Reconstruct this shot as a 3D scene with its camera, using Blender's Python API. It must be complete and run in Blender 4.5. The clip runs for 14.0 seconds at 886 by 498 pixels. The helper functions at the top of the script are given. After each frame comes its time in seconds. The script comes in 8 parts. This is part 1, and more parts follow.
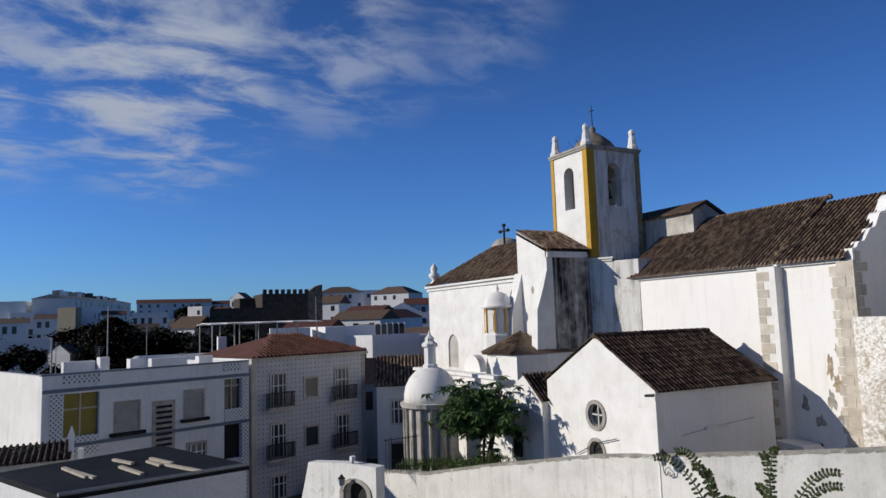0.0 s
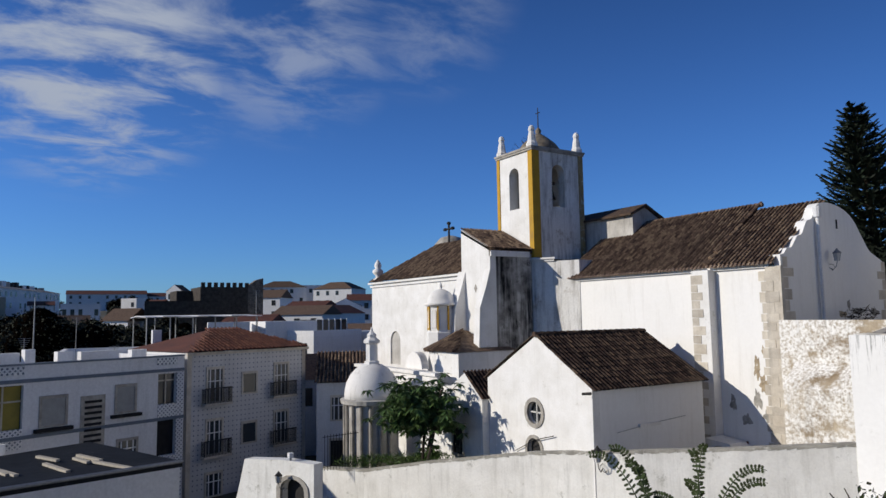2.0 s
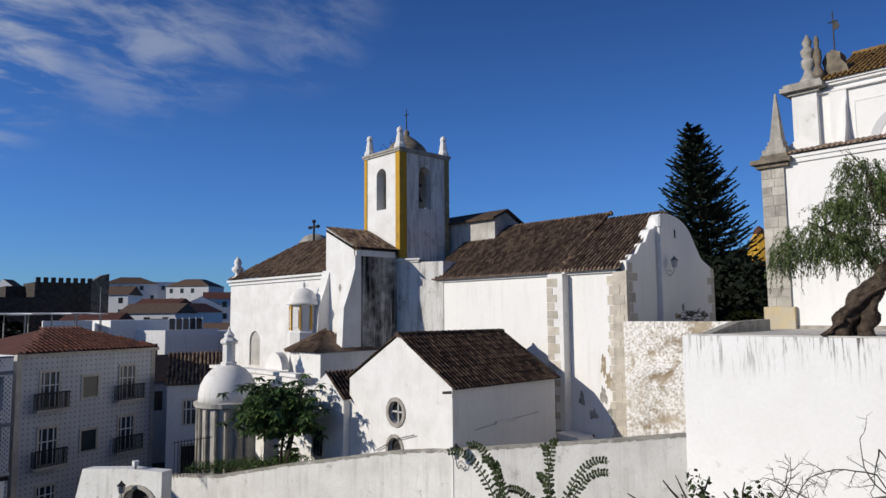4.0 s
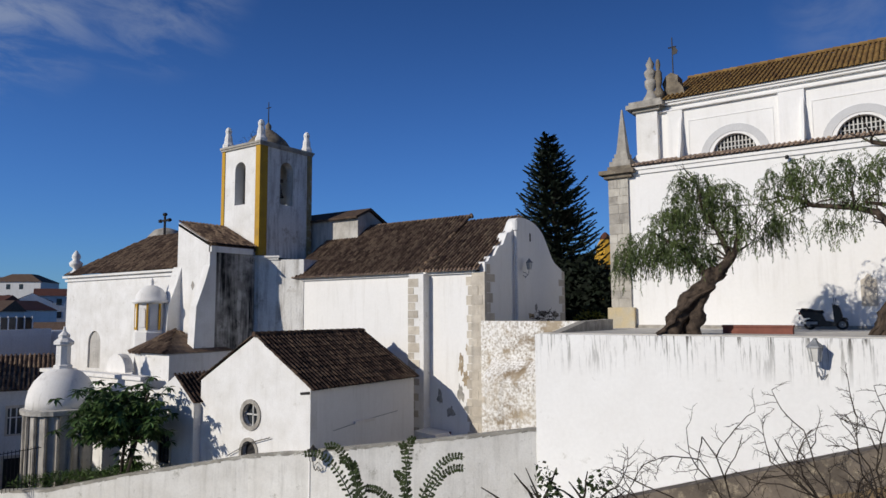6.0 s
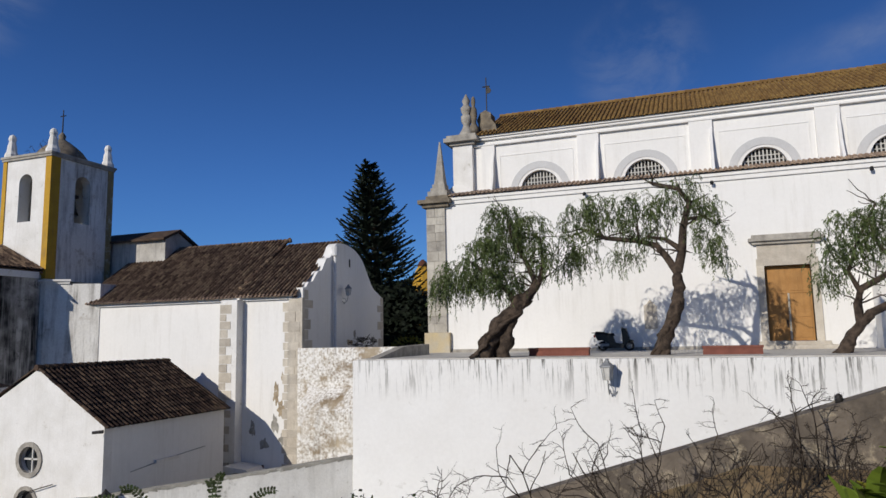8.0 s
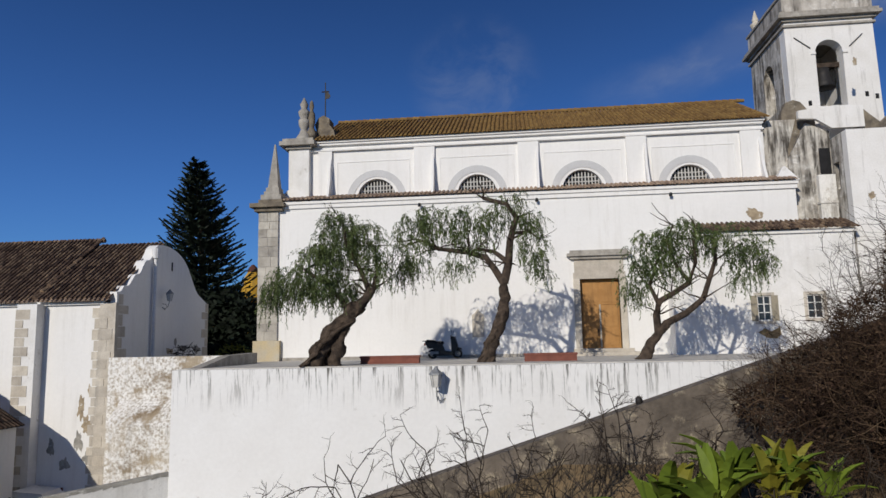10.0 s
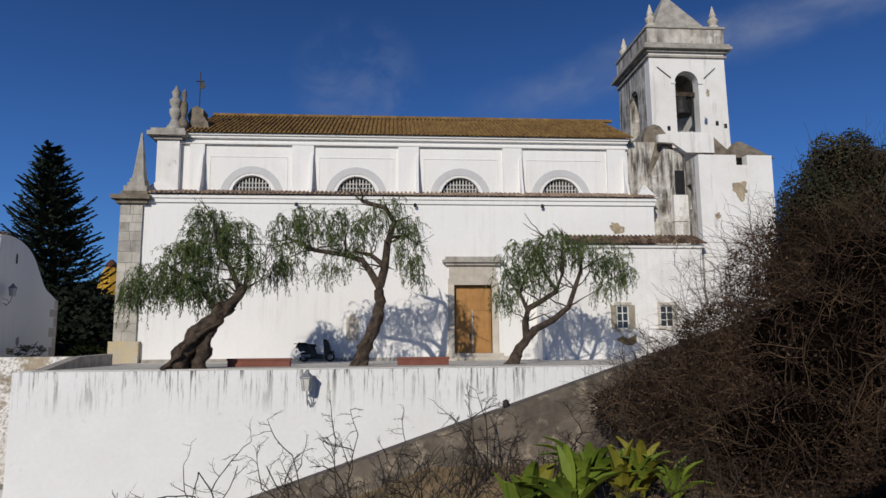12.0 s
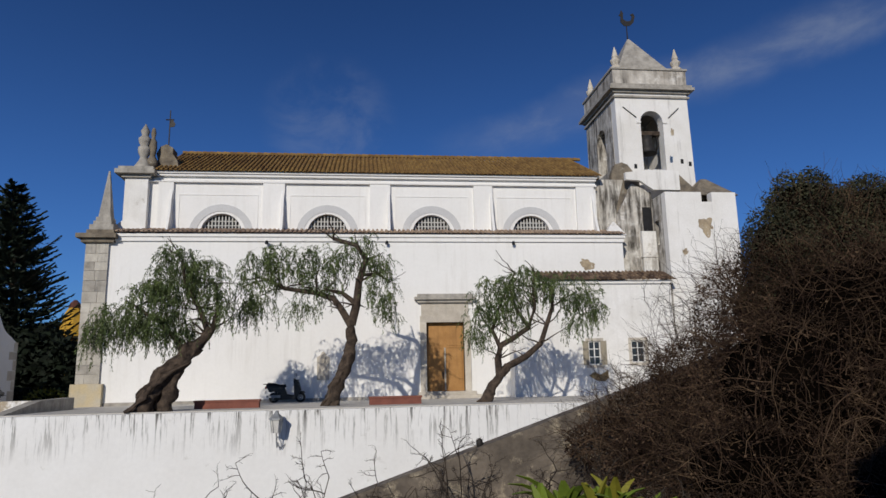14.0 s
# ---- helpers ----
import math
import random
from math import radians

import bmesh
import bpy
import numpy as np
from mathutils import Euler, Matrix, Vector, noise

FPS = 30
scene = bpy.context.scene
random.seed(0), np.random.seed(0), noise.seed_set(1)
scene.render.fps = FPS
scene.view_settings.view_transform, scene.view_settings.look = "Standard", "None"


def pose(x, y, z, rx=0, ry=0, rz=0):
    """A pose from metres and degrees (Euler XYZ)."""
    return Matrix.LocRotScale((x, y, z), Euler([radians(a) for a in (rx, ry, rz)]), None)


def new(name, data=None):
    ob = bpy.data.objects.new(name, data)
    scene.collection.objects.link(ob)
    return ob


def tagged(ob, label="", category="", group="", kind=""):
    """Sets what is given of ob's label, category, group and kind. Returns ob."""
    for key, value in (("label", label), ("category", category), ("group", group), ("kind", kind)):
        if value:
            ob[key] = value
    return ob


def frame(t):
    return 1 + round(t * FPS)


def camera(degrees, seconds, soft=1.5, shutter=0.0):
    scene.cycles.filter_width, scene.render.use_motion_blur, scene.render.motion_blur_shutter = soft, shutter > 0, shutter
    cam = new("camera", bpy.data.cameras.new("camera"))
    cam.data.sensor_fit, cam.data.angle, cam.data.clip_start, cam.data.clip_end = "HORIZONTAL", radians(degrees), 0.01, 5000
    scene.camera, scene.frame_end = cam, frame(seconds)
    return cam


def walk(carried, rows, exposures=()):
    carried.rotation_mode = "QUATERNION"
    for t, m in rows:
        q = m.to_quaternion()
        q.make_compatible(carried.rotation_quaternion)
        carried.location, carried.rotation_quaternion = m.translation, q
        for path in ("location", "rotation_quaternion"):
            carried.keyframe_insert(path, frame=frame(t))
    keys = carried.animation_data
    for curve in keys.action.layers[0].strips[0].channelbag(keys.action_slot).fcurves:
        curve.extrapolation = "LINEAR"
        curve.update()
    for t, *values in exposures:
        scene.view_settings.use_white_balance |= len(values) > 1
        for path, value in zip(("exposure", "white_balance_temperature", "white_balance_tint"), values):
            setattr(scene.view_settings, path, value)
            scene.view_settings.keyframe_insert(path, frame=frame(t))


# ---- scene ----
from mathutils.geometry import tessellate_polygon

EXPOSURES = [(0.0, 0.18), (3.0, 0.2), (6.0, 0.07), (9.0, -0.04), (14.0, -0.16)]
cam = camera(66.03, 14.0)
PATH = [
    (0, 95.953, 1.845, 62.951),
    (0.5, 95.661, 1.315, 63.439),
    (1, 95.528, 0.982, 61.894),
    (1.5, 95.505, 0.855, 60.132),
    (2, 95.593, 0.906, 58.175),
    (2.5, 95.709, 1.308, 54.414),
    (3, 95.606, 0.670, 51.522),
    (3.2, 95.549, 0.560, 50.590),
    (5.3, 95.371, 0.796, 39.793),
    (5.5, 95.335, 0.775, 38.537),
    (6, 95.318, 0.358, 35.250),
    (6.5, 95.446, 0.284, 31.742),
    (7, 96.265, 1.070, 27.309),
    (7.5, 96.922, 1.244, 23.706),
    (8, 97.304, 1.124, 20.168),
    (8.5, 97.615, 1.101, 16.846),
    (9, 97.810, 1.199, 12.888),
    (9.2, 97.806, 1.374, 11.636),
    (11.3, 97.741, -0.062, -1.888),
    (11.5, 97.805, -0.023, -2.710),
    (12, 97.861, 0.429, -4.263),
    (12.5, 98.455, 0.724, -5.953),
    (13, 99.543, 0.601, -6.656),
    (13.5, 100.383, 1.133, -6.595),
    (14, 100.956, 1.196, -6.536),
]
walk(cam, [(t, pose(0, 0, 0, *turn)) for t, *turn in PATH], EXPOSURES)

# ---- light and sky ----
SUN_EL, SUN_AZ = 23.5, 21.5          # height over the horizon; degrees to the left of straight behind the camera's last view
sun_dir = Vector((math.sin(radians(SUN_AZ)) * math.cos(radians(SUN_EL)), math.cos(radians(SUN_AZ)) * math.cos(radians(SUN_EL)), -math.sin(radians(SUN_EL))))
sun_data = bpy.data.lights.new("sun", "SUN")
sun_data.energy, sun_data.angle, sun_data.color = 3.35, radians(0.5), (1.0, 0.93, 0.82)
sun = new("sun", sun_data)
sun.matrix_world = sun_dir.to_track_quat("-Z", "Y").to_matrix().to_4x4()

world = bpy.data.worlds.new("sky")
scene.world = world
world.use_nodes = True
wn, wl = world.node_tree.nodes, world.node_tree.links
sky = wn.new("ShaderNodeTexSky")
sky.sky_type, sky.sun_disc = "NISHITA", False
sky.sun_elevation, sky.sun_rotation = radians(SUN_EL), radians(180 + SUN_AZ)
sky.altitude, sky.air_density, sky.dust_density, sky.ozone_density = 400, 1.0, 0.25, 3.0
background = wn["Background"]
background.inputs[1].default_value = 0.081


def wnode(kind, **inputs):
    n = wn.new(kind)
    for k, v in inputs.items():
        n.inputs[int(k[1:])].default_value = v
    return n


def wmath(op, a, b=None):
    n = wn.new("ShaderNodeMath")
    n.operation = op
    for i, v in enumerate((a, b)):
        if v is None:
            continue
        if isinstance(v, (int, float)):
            n.inputs[i].default_value = v
        else:
            wl.new(v, n.inputs[i])
    return n.outputs[0]


def lobe(az, el, inner, outer):
    """A soft round region of the sky about one direction."""
    d = Vector((-math.sin(radians(az)) * math.cos(radians(el)), math.cos(radians(az)) * math.cos(radians(el)), math.sin(radians(el))))
    n = wn.new("ShaderNodeVectorMath")
    n.operation = "DOT_PRODUCT"
    wl.new(coords.outputs["Generated"], n.inputs[0])
    n.inputs[1].default_value = d
    r = wn.new("ShaderNodeMapRange")
    r.interpolation_type = "SMOOTHSTEP"
    r.inputs[1].default_value, r.inputs[2].default_value = math.cos(radians(outer)), math.cos(radians(inner))
    wl.new(n.outputs["Value"], r.inputs[0])
    return r.outputs[0]


coords = wn.new("ShaderNodeTexCoord")
sep = wn.new("ShaderNodeSeparateXYZ")
wl.new(coords.outputs["Generated"], sep.inputs[0])
high = wmath("ADD", wmath("MAXIMUM", sep.outputs[2], 0.0), 0.12)
flat = wn.new("ShaderNodeCombineXYZ")
wl.new(wmath("DIVIDE", sep.outputs[0], high), flat.inputs[0])
wl.new(wmath("DIVIDE", sep.outputs[1], high), flat.inputs[1])
turned = wn.new("ShaderNodeMapping")
turned.inputs["Rotation"].default_value = (0, 0, radians(14))
turned.inputs["Scale"].default_value = (1.5, 1.0, 1)
wl.new(flat.outputs[0], turned.inputs["Vector"])
puff = wn.new("ShaderNodeTexNoise")
puff.inputs["Scale"].default_value, puff.inputs["Detail"].default_value, puff.inputs["Roughness"].default_value = 3.3, 12, 0.60
puff.inputs["Distortion"].default_value = 0.35
wl.new(turned.outputs[0], puff.inputs["Vector"])
shape = wn.new("ShaderNodeMapRange")
shape.interpolation_type = "SMOOTHSTEP"
shape.inputs[1].default_value, shape.inputs[2].default_value = 0.39, 0.68
wl.new(puff.outputs["Fac"], shape.inputs[0])
big = wmath("MAXIMUM", lobe(86, 20.5, 4, 12), wmath("MULTIPLY", lobe(72, 25, 2, 12), 0.6))
big = wmath("MAXIMUM", big, wmath("MULTIPLY", lobe(97, 18, 2, 9), 0.8))
big = wmath("MAXIMUM", big, wmath("MULTIPLY", lobe(60, 26, 1, 9), 0.38))


def toward(az, el):
    return Vector((-math.sin(radians(az)) * math.cos(radians(el)), math.cos(radians(az)) * math.cos(radians(el)), math.sin(radians(el))))


def facing(d):
    n = wn.new("ShaderNodeVectorMath")
    n.operation = "DOT_PRODUCT"
    wl.new(coords.outputs["Generated"], n.inputs[0])
    n.inputs[1].default_value = d
    return n.outputs["Value"]


def soft(src, a, b, lo=0.0, hi=1.0):
    r = wn.new("ShaderNodeMapRange")
    r.interpolation_type = "SMOOTHSTEP"
    for i, v in enumerate((a, b, lo, hi)):
        r.inputs[i + 1].default_value = v
    wl.new(src, r.inputs[0])
    return r.outputs[0]


# one long feathered streak, and a faint wisp
across = wmath("ABSOLUTE", facing(toward(-9.8, 19.9).cross(toward(-42.4, 24.7)).normalized()))
haze_noise = wn.new("ShaderNodeTexNoise")
haze_noise.inputs["Scale"].default_value, haze_noise.inputs["Detail"].default_value, haze_noise.inputs["Roughness"].default_value = 5.0, 6, 0.55
wl.new(coords.outputs["Generated"], haze_noise.inputs["Vector"])
streak = wmath("MULTIPLY", soft(wmath("ADD", across, wmath("MULTIPLY", wmath("SUBTRACT", haze_noise.outputs["Fac"], 0.5), 0.09)), 0.045, 0.004), lobe(-31, 24, 9, 25))
streak = wmath("MULTIPLY", streak, wmath("ADD", wmath("MULTIPLY", shape.outputs[0], 0.7), 0.35))
wisp = wmath("MULTIPLY", wmath("MULTIPLY", lobe(3, 21.5, 1, 6), 0.16), shape.outputs[0])
veil = wmath("MAXIMUM", wmath("MULTIPLY", shape.outputs[0], wmath("MULTIPLY", big, 0.95)), wmath("MAXIMUM", wmath("MULTIPLY", streak, 0.34), wisp))
mix = wn.new("ShaderNodeMix")
mix.data_type = "RGBA"
wl.new(veil, mix.inputs["Factor"])
deep = wn.new("ShaderNodeMix")
deep.data_type, deep.blend_type = "RGBA", "MULTIPLY"
deep.inputs["Factor"].default_value, deep.inputs["B"].default_value = 1.0, (0.355, 0.655, 1.17, 1)
wl.new(sky.outputs[0], deep.inputs["A"])
# the sky is clearer and deeper away from the sunny side and higher up
clear = wn.new("ShaderNodeVectorMath")
clear.operation = "SCALE"
wl.new(deep.outputs["Result"], clear.inputs[0])
wl.new(wmath("MULTIPLY", soft(facing(toward(95, 0)), -0.15, 0.9, 0.80, 1.08), soft(sep.outputs[2], 0.15, 0.6, 1.0, 0.72)), clear.inputs["Scale"])
wl.new(clear.outputs[0], mix.inputs["A"])
mix.inputs["B"].default_value = (4.1, 4.6, 5.6, 1)
wl.new(mix.outputs["Result"], background.inputs[0])


# ---- materials ----
def surface(name, c1, c2, scale=1.5, rough=0.85, bump=0.25, fine=25.0, streak=None, amount=0.5, top=None, island=0.0, per_object=0.0, metal=0.0, blotch=None, blotch_at=0.62, spec=0.3, runs=(0.50, 0.72), run_scale=(3.2, 3.2, 0.28), mottle=(0.88, 1.08)):
    """A two-scale procedural surface. streak: colour of dirt run down the wall; top: heights between which it fades out;
    blotch: colour of worn patches; island, per_object: how much single pieces differ."""
    m = bpy.data.materials.new(name)
    m.use_nodes = True
    n, l = m.node_tree.nodes, m.node_tree.links
    b = n["Principled BSDF"]
    b.inputs["Roughness"].default_value, b.inputs["Metallic"].default_value = rough, metal
    b.inputs["Specular IOR Level"].default_value = spec
    tc = n.new("ShaderNodeTexCoord")

    def noise_tex(s, detail=5, squash=None, r=0.6):
        t = n.new("ShaderNodeTexNoise")
        t.inputs["Scale"].default_value, t.inputs["Detail"].default_value, t.inputs["Roughness"].default_value = s, detail, r
        src = tc.outputs["Object"]
        if squash:
            mp = n.new("ShaderNodeMapping")
            mp.inputs["Scale"].default_value = squash
            l.new(src, mp.inputs["Vector"])
            src = mp.outputs[0]
        l.new(src, t.inputs["Vector"])
        return t.outputs["Fac"]

    def rng(src, a, c, lo=0.0, hi=1.0):
        r = n.new("ShaderNodeMapRange")
        r.inputs[1].default_value, r.inputs[2].default_value, r.inputs[3].default_value, r.inputs[4].default_value = a, c, lo, hi
        l.new(src, r.inputs[0])
        return r.outputs[0]

    def blend(fac, a, c):
        x = n.new("ShaderNodeMix")
        x.data_type = "RGBA"
        l.new(fac, x.inputs["Factor"])
        for key, v in (("A", a), ("B", c)):
            if isinstance(v, tuple):
                x.inputs[key].default_value = (*v, 1)
            else:
                l.new(v, x.inputs[key])
        return x.outputs["Result"]

    def times(a, c):
        x = n.new("ShaderNodeMath")
        x.operation = "MULTIPLY"
        l.new(a, x.inputs[0])
        if isinstance(c, float):
            x.inputs[1].default_value = c
        else:
            l.new(c, x.inputs[1])
        return x.outputs[0]

    grain = noise_tex(fine, 4)
    col = blend(rng(noise_tex(scale), 0.35, 0.68), c1, c2)
    if blotch:
        col = blend(times(rng(noise_tex(scale * 1.7, 8, r=0.7), blotch_at, blotch_at + 0.11), rng(grain, 0.3, 0.55)), col, blotch)
    if streak:
        s = times(rng(noise_tex(1.0, 6, run_scale, 0.7), *runs), rng(noise_tex(scale * 0.6, 3), 0.30, 0.55))
        if top:
            z = n.new("ShaderNodeSeparateXYZ")
            l.new(tc.outputs["Object"], z.inputs[0])
            s = times(s, rng(z.outputs[2], top[0], top[1]))
        col = blend(times(s, float(amount)), col, streak)
    dark = n.new("ShaderNodeHueSaturation")
    l.new(rng(grain, 0.25, 0.75, *mottle), dark.inputs["Value"])
    l.new(col, dark.inputs["Color"])
    col = dark.outputs[0]
    if island or per_object:
        h = n.new("ShaderNodeHueSaturation")
        k = island or per_object
        src = n.new("ShaderNodeNewGeometry").outputs["Random Per Island"] if island else n.new("ShaderNodeObjectInfo").outputs["Random"]
        l.new(rng(src, 0, 1, 1 - k, 1 + k), h.inputs["Value"])
        l.new(rng(src, 0, 1, 0.5 - 0.02 * k, 0.5 + 0.02 * k), h.inputs["Hue"])
        l.new(col, h.inputs["Color"])
        col = h.outputs[0]
    l.new(col, b.inputs["Base Color"])
    if bump:
        bn = n.new("ShaderNodeBump")
        bn.inputs["Strength"].default_value, bn.inputs["Distance"].default_value = bump, 0.03
        l.new(grain, bn.inputs["Height"])
        l.new(bn.outputs[0], b.inputs["Normal"])
    return m


def leafy(name, c1, c2, rough=0.5):
    m = surface(name, c1, c2, scale=1.2, rough=rough, bump=0, fine=9, island=0.45, spec=0.25)
    b = m.node_tree.nodes["Principled BSDF"]
    b.inputs["Transmission Weight"].default_value = 0.0
    return m


WHITE = surface("limewash", (0.82, 0.81, 0.79), (0.70, 0.685, 0.65), 0.9, 0.9, 0.3, 14, streak=(0.34, 0.31, 0.27), amount=0.20, blotch=(0.44, 0.41, 0.35), blotch_at=0.605, mottle=(0.94, 1.04))
CLEAN = surface("clean_limewash", (0.83, 0.82, 0.80), (0.79, 0.78, 0.755), 0.35, 0.9, 0.05, 6, streak=(0.5, 0.47, 0.42), amount=0.28, mottle=(0.97, 1.02))
WORN = surface("worn_limewash", (0.82, 0.805, 0.78), (0.74, 0.72, 0.68), 0.8, 0.92, 0.35, 12, streak=(0.24, 0.22, 0.19), amount=0.5, blotch=(0.45, 0.38, 0.29), blotch_at=0.655, runs=(0.55, 0.72), mottle=(0.93, 1.04))
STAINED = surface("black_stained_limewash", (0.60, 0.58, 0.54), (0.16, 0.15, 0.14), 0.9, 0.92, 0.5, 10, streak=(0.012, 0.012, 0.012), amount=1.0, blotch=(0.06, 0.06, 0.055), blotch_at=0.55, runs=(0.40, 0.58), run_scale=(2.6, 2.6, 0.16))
TERRACE = surface("drip_stained_limewash", (0.80, 0.80, 0.79), (0.76, 0.755, 0.74), 0.6, 0.9, 0.06, 6, mottle=(0.96, 1.03), streak=(0.12, 0.115, 0.105), amount=1.0, top=(-2.5, -0.95), blotch=(0.46, 0.45, 0.41), blotch_at=0.625, runs=(0.52, 0.60), run_scale=(7.5, 7.5, 0.45))
LOWWALL = surface("grey_limewash", (0.84, 0.83, 0.79), (0.72, 0.705, 0.66), 0.9, 0.92, 0.5, 11, streak=(0.30, 0.29, 0.25), amount=0.4, blotch=(0.38, 0.37, 0.32), blotch_at=0.585, mottle=(0.93, 1.05))
COPING = surface("grey_lichen_coping", (0.42, 0.40, 0.35), (0.24, 0.23, 0.20), 1.6, 0.95, 0.6, 9, blotch=(0.68, 0.66, 0.61), blotch_at=0.56)
TOWNWHITE = surface("town_white_paint", (0.78, 0.78, 0.78), (0.70, 0.70, 0.69), 0.4, 0.85, 0.1, 8, streak=(0.4, 0.39, 0.37), amount=0.3, per_object=0.08)
# weathered plaster grey; on the crossing and the drum it also paints shade
GREYWORNSHADE = surface("grey_weathered_and_shade_plaster", (0.56, 0.54, 0.50), (0.38, 0.36, 0.33), 0.9, 0.92, 0.5, 10, streak=(0.12, 0.115, 0.105), amount=0.7, blotch=(0.24, 0.23, 0.21), blotch_at=0.60)
PALEGREY = surface("pale_grey_paint", (0.74, 0.74, 0.745), (0.67, 0.67, 0.675), 0.4, 0.85, 0.1, 8, streak=(0.3, 0.3, 0.3), amount=0.3)
ARCHGREY = surface("arch_grey_band", (0.60, 0.60, 0.60), (0.54, 0.54, 0.54), 0.8, 0.9, 0.1)
GREYTRIM = surface("grey_band_paint", (0.16, 0.19, 0.23), (0.13, 0.16, 0.20), 1, 0.8, 0.1)
RUBBLE = surface("rubble_and_peeling_plaster", (0.58, 0.50, 0.38), (0.24, 0.175, 0.105), 0.55, 0.95, 1.0, 9, streak=(0.12, 0.10, 0.075), amount=0.5, blotch=(0.84, 0.825, 0.79), blotch_at=0.395)
FLANK = surface("streaked_brown_plaster", (0.64, 0.60, 0.54), (0.34, 0.305, 0.26), 0.8, 0.92, 0.5, 10, streak=(0.06, 0.052, 0.043), amount=0.9, blotch=(0.76, 0.74, 0.70), blotch_at=0.54, runs=(0.46, 0.64), run_scale=(2.4, 2.4, 0.22))
TOWERSIDE = surface("rain_marked_limewash", (0.84, 0.83, 0.80), (0.74, 0.72, 0.67), 0.7, 0.92, 0.3, 10, streak=(0.15, 0.125, 0.10), amount=0.8, blotch=(0.40, 0.345, 0.27), blotch_at=0.565, runs=(0.47, 0.66), run_scale=(2.2, 2.2, 0.25))
STREAKY = surface("heavily_streaked_plaster", (0.66, 0.63, 0.57), (0.30, 0.265, 0.22), 1.1, 0.92, 0.5, 10, streak=(0.05, 0.043, 0.035), amount=0.95, blotch=(0.78, 0.76, 0.72), blotch_at=0.53, runs=(0.44, 0.58), run_scale=(4.0, 4.0, 0.45))
FLAKED = surface("flaked_brown_plaster", (0.46, 0.37, 0.25), (0.24, 0.19, 0.13), 3.0, 0.95, 0.9, 14, blotch=(0.72, 0.69, 0.63), blotch_at=0.56)
MOULD = surface("black_mould_stain", (0.22, 0.21, 0.19), (0.42, 0.40, 0.36), 3.0, 0.95, 0.6, 14, blotch=(0.6, 0.58, 0.54), blotch_at=0.58)
STONE = surface("limestone", (0.60, 0.55, 0.47), (0.46, 0.41, 0.34), 1.8, 0.9, 0.5, 14, per_object=0.14, streak=(0.2, 0.19, 0.17), amount=0.4)
PALESTONE = surface("pale_weathered_limestone", (0.52, 0.49, 0.43), (0.38, 0.35, 0.30), 1.6, 0.9, 0.4, 14, per_object=0.12, streak=(0.16, 0.15, 0.13), amount=0.6)
OCHRESTONE = surface("ochre_tinged_stone", (0.56, 0.46, 0.28), (0.50, 0.46, 0.38), 1.2, 0.9, 0.4, 14, streak=(0.2, 0.17, 0.12), amount=0.4)
CORNICESTONE = surface("brown_black_cornice_stone", (0.25, 0.21, 0.155), (0.11, 0.093, 0.075), 2.2, 0.95, 0.6, 12, blotch=(0.36, 0.33, 0.27), blotch_at=0.58)
DARKSTONE = surface("dark_weathered_stone", (0.075, 0.062, 0.05), (0.035, 0.029, 0.024), 1.6, 0.95, 0.9, 9, blotch=(0.16, 0.14, 0.11), blotch_at=0.60)
RAMPSTONE = surface("brown_grey_weathered_stone", (0.19, 0.16, 0.13), (0.085, 0.072, 0.06), 1.4, 0.95, 0.9, 9, blotch=(0.36, 0.31, 0.23), blotch_at=0.54)
GREYSTONE = surface("grey_lichened_stone", (0.45, 0.42, 0.37), (0.27, 0.25, 0.22), 2.2, 0.92, 0.6, 12, streak=(0.07, 0.07, 0.065), amount=0.5)
OLDTILE = surface("old_brown_roof_tile", (0.200, 0.134, 0.090), (0.080, 0.053, 0.038), 5.0, 0.9, 0.4, 20, island=0.6, blotch=(0.22, 0.17, 0.12), blotch_at=0.60)
CHAPELTILE = surface("dark_brown_roof_tile", (0.078, 0.047, 0.033), (0.027, 0.019, 0.015), 5.0, 0.9, 0.4, 20, island=0.7, blotch=(0.20, 0.17, 0.13), blotch_at=0.63)
NEWTILE = surface("ochre_roof_tile", (0.27, 0.165, 0.055), (0.19, 0.11, 0.04), 1.0, 0.85, 0.3, 20, island=0.25, blotch=(0.13, 0.085, 0.05), blotch_at=0.64)
REDTILE = surface("red_roof_tile", (0.135, 0.050, 0.032), (0.085, 0.036, 0.026), 0.8, 0.85, 0.3, 16, island=0.25)
EAVETILE = surface("pale_eave_tile", (0.40, 0.30, 0.22), (0.28, 0.20, 0.15), 1.0, 0.88, 0.3, 20, island=0.25)
YELLOW = surface("ochre_yellow_paint", (0.56, 0.33, 0.035), (0.48, 0.27, 0.03), 1.5, 0.85, 0.2, 15, streak=(0.24, 0.17, 0.08), amount=0.7, blotch=(0.52, 0.44, 0.26), blotch_at=0.63)
OLDYELLOW = surface("faded_ochre_paint", (0.40, 0.30, 0.13), (0.26, 0.20, 0.12), 1.5, 0.9, 0.3, 12, streak=(0.12, 0.10, 0.07), amount=0.8, blotch=(0.55, 0.52, 0.46), blotch_at=0.52)
IRON = surface("dark_iron", (0.028, 0.028, 0.03), (0.045, 0.04, 0.036), 6, 0.6, 0.2, 40, metal=0.4)
GREYIRON = surface("grey_painted_iron", (0.30, 0.31, 0.32), (0.22, 0.23, 0.24), 6, 0.55, 0.1, 40, metal=0.3)
DARK = surface("dark_interior", (0.02, 0.02, 0.022), (0.012, 0.012, 0.013), 3, 0.9, 0)
